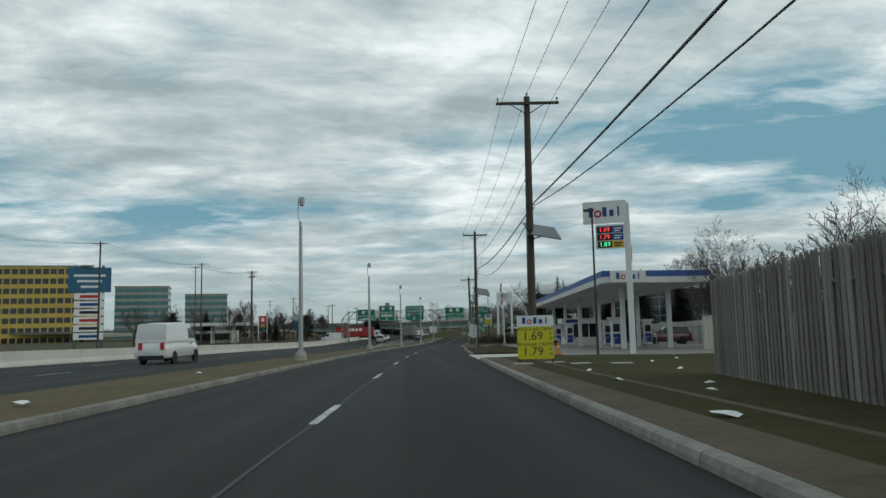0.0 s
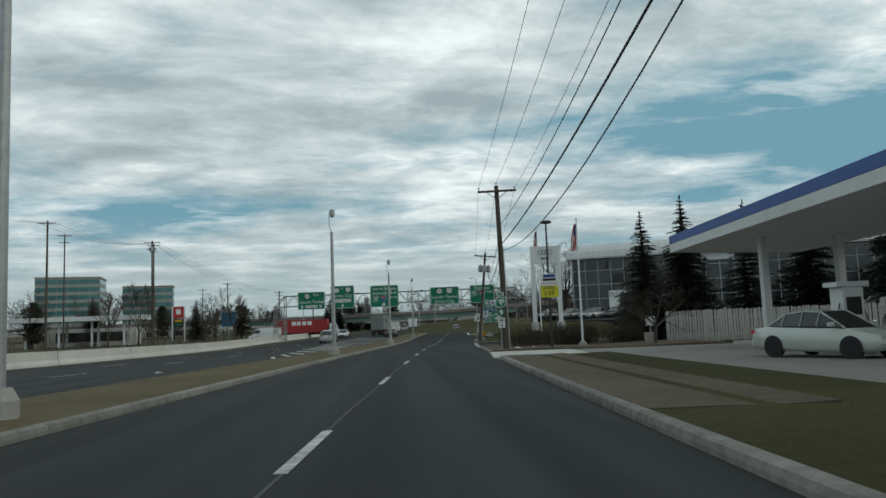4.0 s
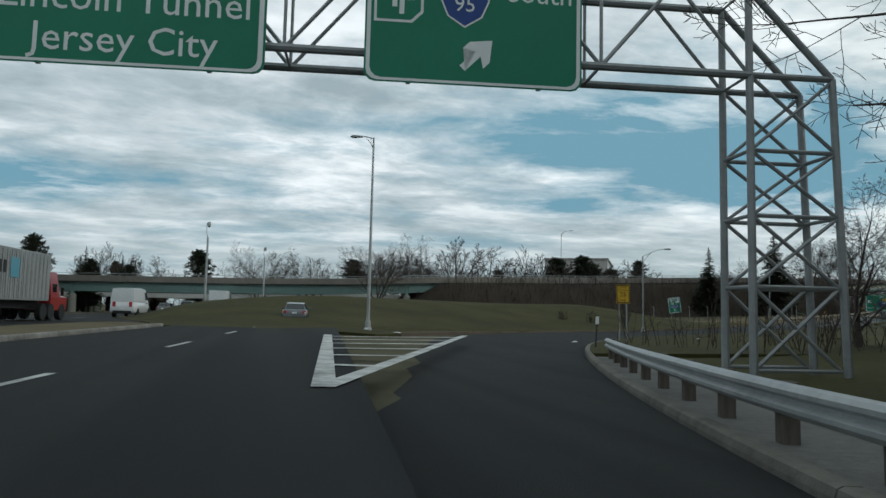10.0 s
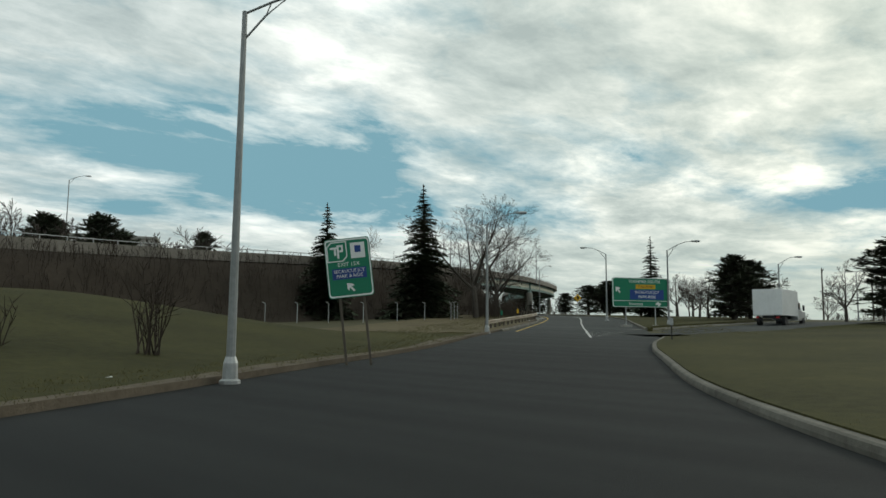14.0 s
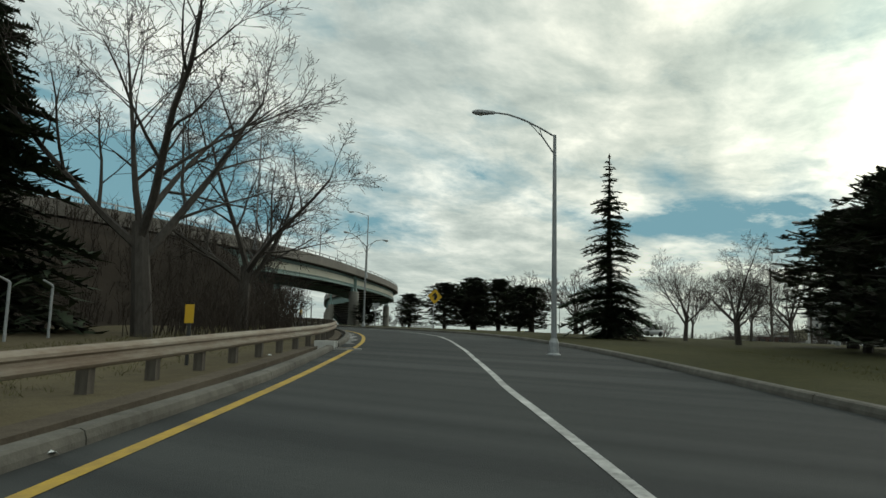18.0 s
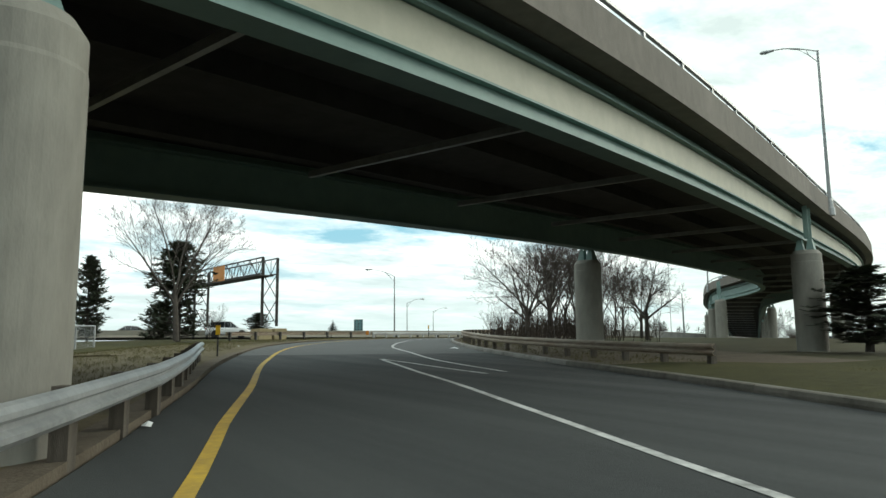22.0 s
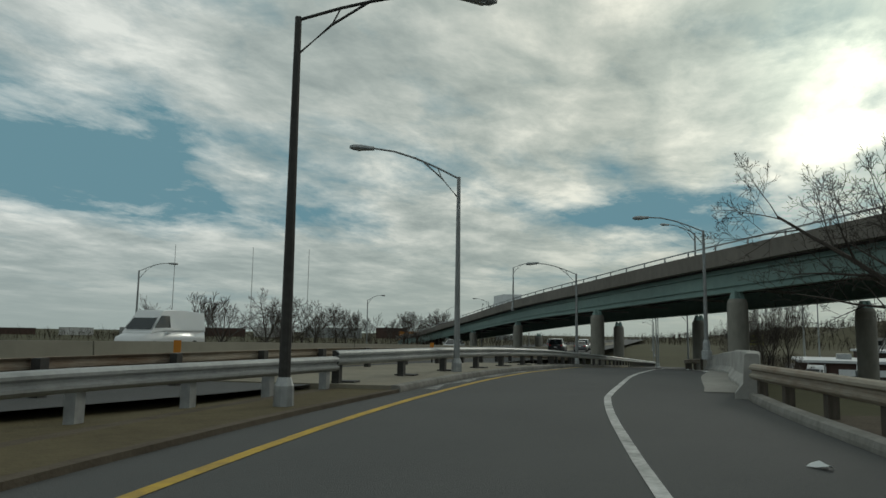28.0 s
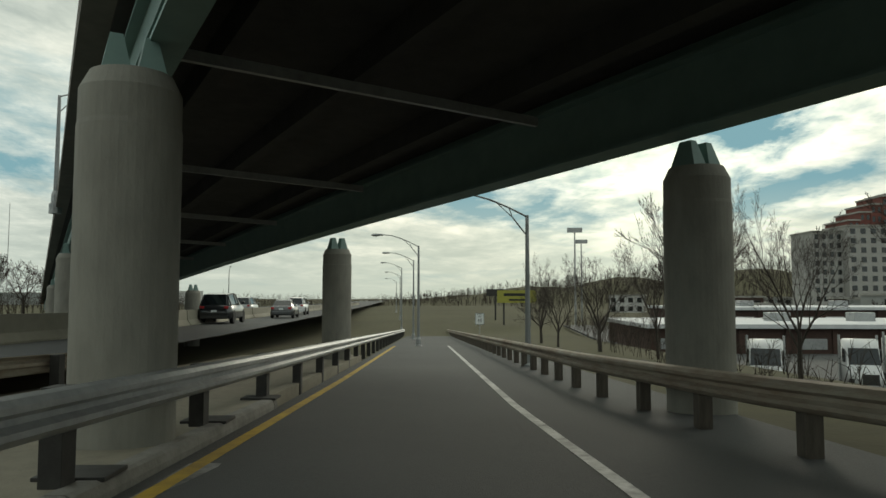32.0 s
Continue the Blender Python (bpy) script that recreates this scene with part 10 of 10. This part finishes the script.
def semi_cab(x, y, turn, colour, label):
    ob = thing("truck_cab", pose(x, y, YZ, 0, 0, turn), label, "truck", "parked truck cabs")
    bm = bmesh.new()
    s = 0.62      # front faces +y
    rings = [[(-1.1, -1.6, 0.5), (1.1, -1.6, 0.5), (1.1, -1.6, 3.3), (-1.1, -1.6, 3.3)], [(-1.1, -0.2, 0.5), (1.1, -0.2, 0.5), (1.1, -0.2, 3.5), (-1.1, -0.2, 3.5)], [(-1.08, 0.7, 0.5), (1.08, 0.7, 0.5), (0.95, 0.7, 3.0), (-0.95, 0.7, 3.0)], [(-1.05, 1.25, 0.5), (1.05, 1.25, 0.5), (0.95, 1.25, 1.75), (-0.95, 1.25, 1.75)], [(-0.9, 2.9, 0.5), (0.9, 2.9, 0.5), (0.7, 2.9, 1.45), (-0.7, 2.9, 1.45)]]
    rv = [[bm.verts.new((a * s, b * s, c * s)) for a, b, c in r] for r in rings]
    for a, b in zip(rv, rv[1:]):
        for i in range(4):
            bm.faces.new((a[i], a[(i + 1) % 4], b[(i + 1) % 4], b[i]))
    bm.faces.new(rv[0])
    bm.faces.new(rv[-1][::-1])
    bmesh.ops.recalc_face_normals(bm, faces=bm.faces[:])
    bmesh.ops.bevel(bm, geom=bm.edges[:], offset=0.06, segments=2, affect="EDGES")
    part("cab_body", bm, colour, ob, smooth=True)
    bm = bmesh.new()
    hexa(bm, [(-0.55, 0.76 - 0.30, 1.15), (0.55, 0.46, 1.15), (0.55, 0.46, 1.80), (-0.55, 0.46, 1.80), (-0.58, 0.80, 1.13), (0.58, 0.80, 1.13), (0.55, 0.49, 1.80), (-0.55, 0.49, 1.80)])
    bmesh.ops.recalc_face_normals(bm, faces=bm.faces[:])
    part("windscreen", bm, DARK_GLASS, ob)
    for sx in (-1, 1):
        part("side_window", boxed(min(sx * 0.66, sx * 0.70), max(sx * 0.66, sx * 0.70), 0.0, 0.42, 1.2, 1.75), DARK_GLASS, ob)
        for yy in (1.35, -0.75):
            wheel(ob, sx * 0.58, yy, 0.31, 0.2, sx)
        part("exhaust", tubed((sx * 0.72, -0.5, 0.4), (sx * 0.72, -0.5, 2.3), 0.05, 0.05, 8), GALV, ob)
        part("headlamp", boxed(sx * 0.45 - 0.08, sx * 0.45 + 0.08, 1.78, 1.82, 0.5, 0.64), LAMP_GLASS, ob)
    part("grille", boxed(-0.3, 0.3, 1.79, 1.83, 0.42, 0.84), DARK_STEEL, ob)
    part("bumper", boxed(-0.62, 0.62, 1.76, 1.90, 0.22, 0.40, bevel=0.02), GALV, ob)


for i, (x, y, t) in enumerate(((256.0, 350.0, 70), (256.6, 345.9, 75), (259.8, 342.4, 80), (260.4, 339.8, 82), (261, 336.4, 85), (248, 344, 60), (261.5, 333.6, 85), (262, 330.8, 85))):
    semi_cab(x, y, t, WHITEP if i % 4 != 3 else SILVERP, "white tractor unit parked in the yard")
for i, (x, y) in enumerate(((243, 340), (240, 330), (247, 326), (252, 330), (236, 322))):
    car(pose(x, y, YZ, 0, 0, 60 + i * 20), (WHITEP, SILVERP, GREYP, BLACKP, WHITEP)[i], "sedan", "car parked in the truck yard", "yard cars")

# thin trees and brush along the yard's edge
for x, y, h, sh in ((231.6, 353.6, 6.2, 3), (239, 352.4, 6.4, 3), (244, 353.4, 5.4, 1), (250, 354.2, 6.6, 3), (255, 354.6, 5.6, 1), (262, 356.0, 5.8, 0), (270, 357.5, 6.2, 1), (238, 347, 6.4, 1), (280, 358, 6, 2), (227, 340, 7, 3)):
    bare_tree(x, y, h, sh, x * 29, min(0.9, land(x, y) - 0.3), "thin leafless tree below the ramp", wide=0.85)
g = random.Random(91)
thicket("brush", [(x, y, 0.4) for x, y in ((g.uniform(228, 300), g.uniform(350.5, 355.5) + 0) for _ in range(420))], 1.5, "low brown brush along the yard's edge", 14, twig=5, r=0.018)
# the trees across the highway
for i in range(26):
    x = 228 + i * 5.2 + g.uniform(-2, 2)
    y = 396 + i * 1.1 + g.uniform(0, 14)
    bare_tree(x, y, g.uniform(5.0, 7.6), i % 5, i * 83, 1.2, "leafless tree beyond the highway")
thicket("brush", [(x, y, 1.2) for x, y in ((g.uniform(222, 420), g.uniform(400, 420)) for _ in range(900))], 2.6, "brown scrub beyond the highway", 15, twig=5, r=0.03)
ob = thing("billboard", pose(349.5, 441.7, 0, 0, 0, -65), "orange-yellow billboard seen over the trees", "billboard")
part("panel", boxed(-2.6, 2.6, -0.1, 0.1, 1.9, 4.1), SIGN_ORANGE, ob)
part("post", tubed((0, 0.2, -2), (0, 0.2, 2.6), 0.15, 0.15, 8), DARK_STEEL, ob)
ob = thing("billboard", pose(335.6, 358.6, -1, 0, 0, -92), "wide yellow-green billboard with dark blank bars", "billboard")
b = part("panel", boxed(-3.0, 3.0, -0.15, 0.15, 3.3, 5.2), mat("faded_yellow_panel", (0.34, 0.33, 0.06), (0.27, 0.26, 0.05), 0.6, grain=1, patch=0.2, bump=0), ob)
plate(b, -0.2, 4.55, 3.6, 0.42, BLACK, -0.16, "letter_bar")
plate(b, 0.3, 3.75, 3.0, 0.28, BLACK, -0.16, "letter_bar")
for x in (-2.0, 2.0):
    part("post", tubed((x, 0.2, -1), (x, 0.2, 3.4), 0.14, 0.14, 8), DARK_STEEL, ob)
ob = thing("billboard", pose(352, 362, -1, 0, 0, -92), "small dark roadside board on a single post", "billboard")
part("panel", boxed(-1.6, 1.6, -0.1, 0.1, 4.4, 5.6), DARK_STEEL, ob)
part("post", tubed((0, 0.1, -1), (0, 0.1, 4.6), 0.16, 0.16, 8), DARK_STEEL, ob)
ob, _ = post_sign(ramp_line.put(38.6, 5.4, 0), "white speed limit sign beside the ramp", 0.9, 1.15, 1.9, SIGN_WHITE, (0.0,), GALV, 2.3, BLACK, "speed_sign")
letters("SPEED", 0.18, BLACK, ob, 0, 2.32)
letters("LIMIT", 0.18, BLACK, ob, 0, 2.12)
letters("45", 0.5, BLACK, ob, 0, 1.72)
for x, y in ((352, 370), (378, 366)):
    ob = thing("water_tower" if x > 360 else "stadium_light", pose(x, y - 22, -2), "tall slender steel floodlight mast", "light mast")
    part("mast", tubed((0, 0, 0), (0, 0, 17), 0.2, 0.12, 8), GALV, ob)
    part("floodlights", boxed(-0.3, 0.3, -1.3, 1.3, 16.6, 17.4), GALV, ob)

# ---------------------------------------------------------------- the wooded hill and the far skyline
def hill():
    n, m = 40, 10
    verts, faces = [], []
    for i in range(n):
        f = i / (n - 1)
        x = 900 - 640 * f
        y = 520 - 430 * f
        peak = 26 * math.sin(math.pi * min(1, 0.10 + f * 0.75)) * (0.75 + 0.25 * math.sin(i * 1.1))
        for j in range(m):
            s = j / (m - 1)
            verts.append((x + s * 150, y - s * 230 * 0.8, -3.5 + peak * smooth01(s * 1.6) * (1 - 0.35 * smooth01((s - 0.6) / 0.4))))
    for i in range(n - 1):
        for j in range(m - 1):
            faces.append((i * m + j, i * m + j + 1, (i + 1) * m + j + 1, (i + 1) * m + j))
    ob = pydata("hill", verts, faces, EARTH, None, "long low wooded hill in winter brown", "structure", True)
    ob["category"] = "hill"
    pl = []
    for _ in range(2600):
        i, j = g.randrange(n - 1), g.randrange(m - 3)
        v = Vector(verts[i * m + j]).lerp(Vector(verts[(i + 1) * m + j + 1]), g.random())
        pl.append((v.x, v.y, v.z))
    thicket("woodland", pl, 7.5, "distant leafless woodland on the hillside", 41, "woodland", 7, 0.16)


hill()
for i in range(16):
    x, y = 300 + g.uniform(0, 240), 255 + g.uniform(-30, 60)
    block("house", pose(x, y, -3, 0, 0, g.uniform(-110, -70)), g.uniform(9, 16), 8, g.uniform(4, 7), (PALE_WALL, BRICK_DARK, GREY_WALL)[i % 3], "small building below the hill", 2, 4)
TOWER_GREY = mat("tower_grey_concrete", (0.40, 0.39, 0.37), (0.33, 0.32, 0.30), 0.85, grain=0.6, patch=0.06, bump=0.05)
TOWER_RED = mat("tower_red_brick", (0.17, 0.060, 0.048), (0.13, 0.045, 0.036), 0.85, grain=1, patch=0.1, bump=0.05)


def slab(y0, y1, h, mtl, label, x=450, floors=10, bays=4):
    block("apartment_tower", pose(x, (y0 + y1) / 2, -4, 0, 0, -86), y1 - y0, 14, h + 4, mtl, label, floors, bays, wfrac=0.5)


slab(257.5, 266.5, 23.0, TOWER_GREY, "grey concrete apartment slab", 450)
slab(245, 257.2, 24.5, TOWER_GREY, "broader grey concrete apartment slab", 448)
for i in range(4):
    slab(249.5 - i * 3.4, 253 - i * 3.4, 27 + i * 2.5, TOWER_RED, "dark red stepped apartment tower", 456, 12, 2)
slab(226, 239.6, 35.5, TOWER_RED, "dark red stepped apartment tower", 457, 13, 4)
block("city_tower", pose(-141, 3693, -10, 0, 0, 0), 40, 40, 100, GREY_WALL, "hazy far skyscraper with a tapering top", 10, 3)
block("city_tower", pose(-141, 3690, 85, 0, 0, 0), 22, 20, 40, GREY_WALL, "hazy far skyscraper's upper stage", 5, 2)
block("city_tower", pose(1665, 3516, -10, 0, 0, -25), 44, 40, 140, TEAL_GLASS, "pale far glass skyscraper", 10, 3)
for i in range(10):
    block("city_tower", pose(1250 + i * 95, 3500 + (i * 37 % 90), -10, 0, 0, -25), 50 + (i * 31 % 40), 40, 24 + (i * 53 % 46), GREY_WALL, "low hazy far city building", 4, 4)
for x, y in ((2852, 3090), (3084, 2790), (3258, 2566)):
    ob = thing("radio_mast", pose(x, y, -10), "hair-thin far radio mast", "radio mast", "radio masts")
    part("mast", tubed((0, 0, 0), (0, 0, 440), 2.2, 1.4, 5), GALV, ob)
for i in range(24):
    a = math.radians(20 + i * 4.5)
    x, y = 165 + 900 * math.cos(a), 345 + 900 * math.sin(a)
    block("shed", pose(x, y, -4, 0, 0, math.degrees(a) - 90 - 180), 30 + (i * 29 % 50), 20, 6 + (i * 17 % 9), (GREY_WALL, PALE_WALL, BRICK_DARK)[i % 3], "far low industrial building", 2, 6)
pl = []
for _ in range(1700):
    a, d = math.radians(g.uniform(15, 130)), g.uniform(420, 880)
    pl.append((165 + d * math.cos(a), 345 + d * math.sin(a), -3.6))
thicket("woodland", pl, 7.0, "far belt of leafless trees", 43, "woodland", 6, 0.15)
pl = []
for _ in range(1200):
    a, d = math.radians(g.uniform(80, 190)), g.uniform(250, 640)
    pl.append((-20 + d * math.cos(a), 210 + d * math.sin(a), -3.0))
thicket("woodland", pl, 8.0, "far belt of leafless trees across the highway", 44, "woodland", 6, 0.13)
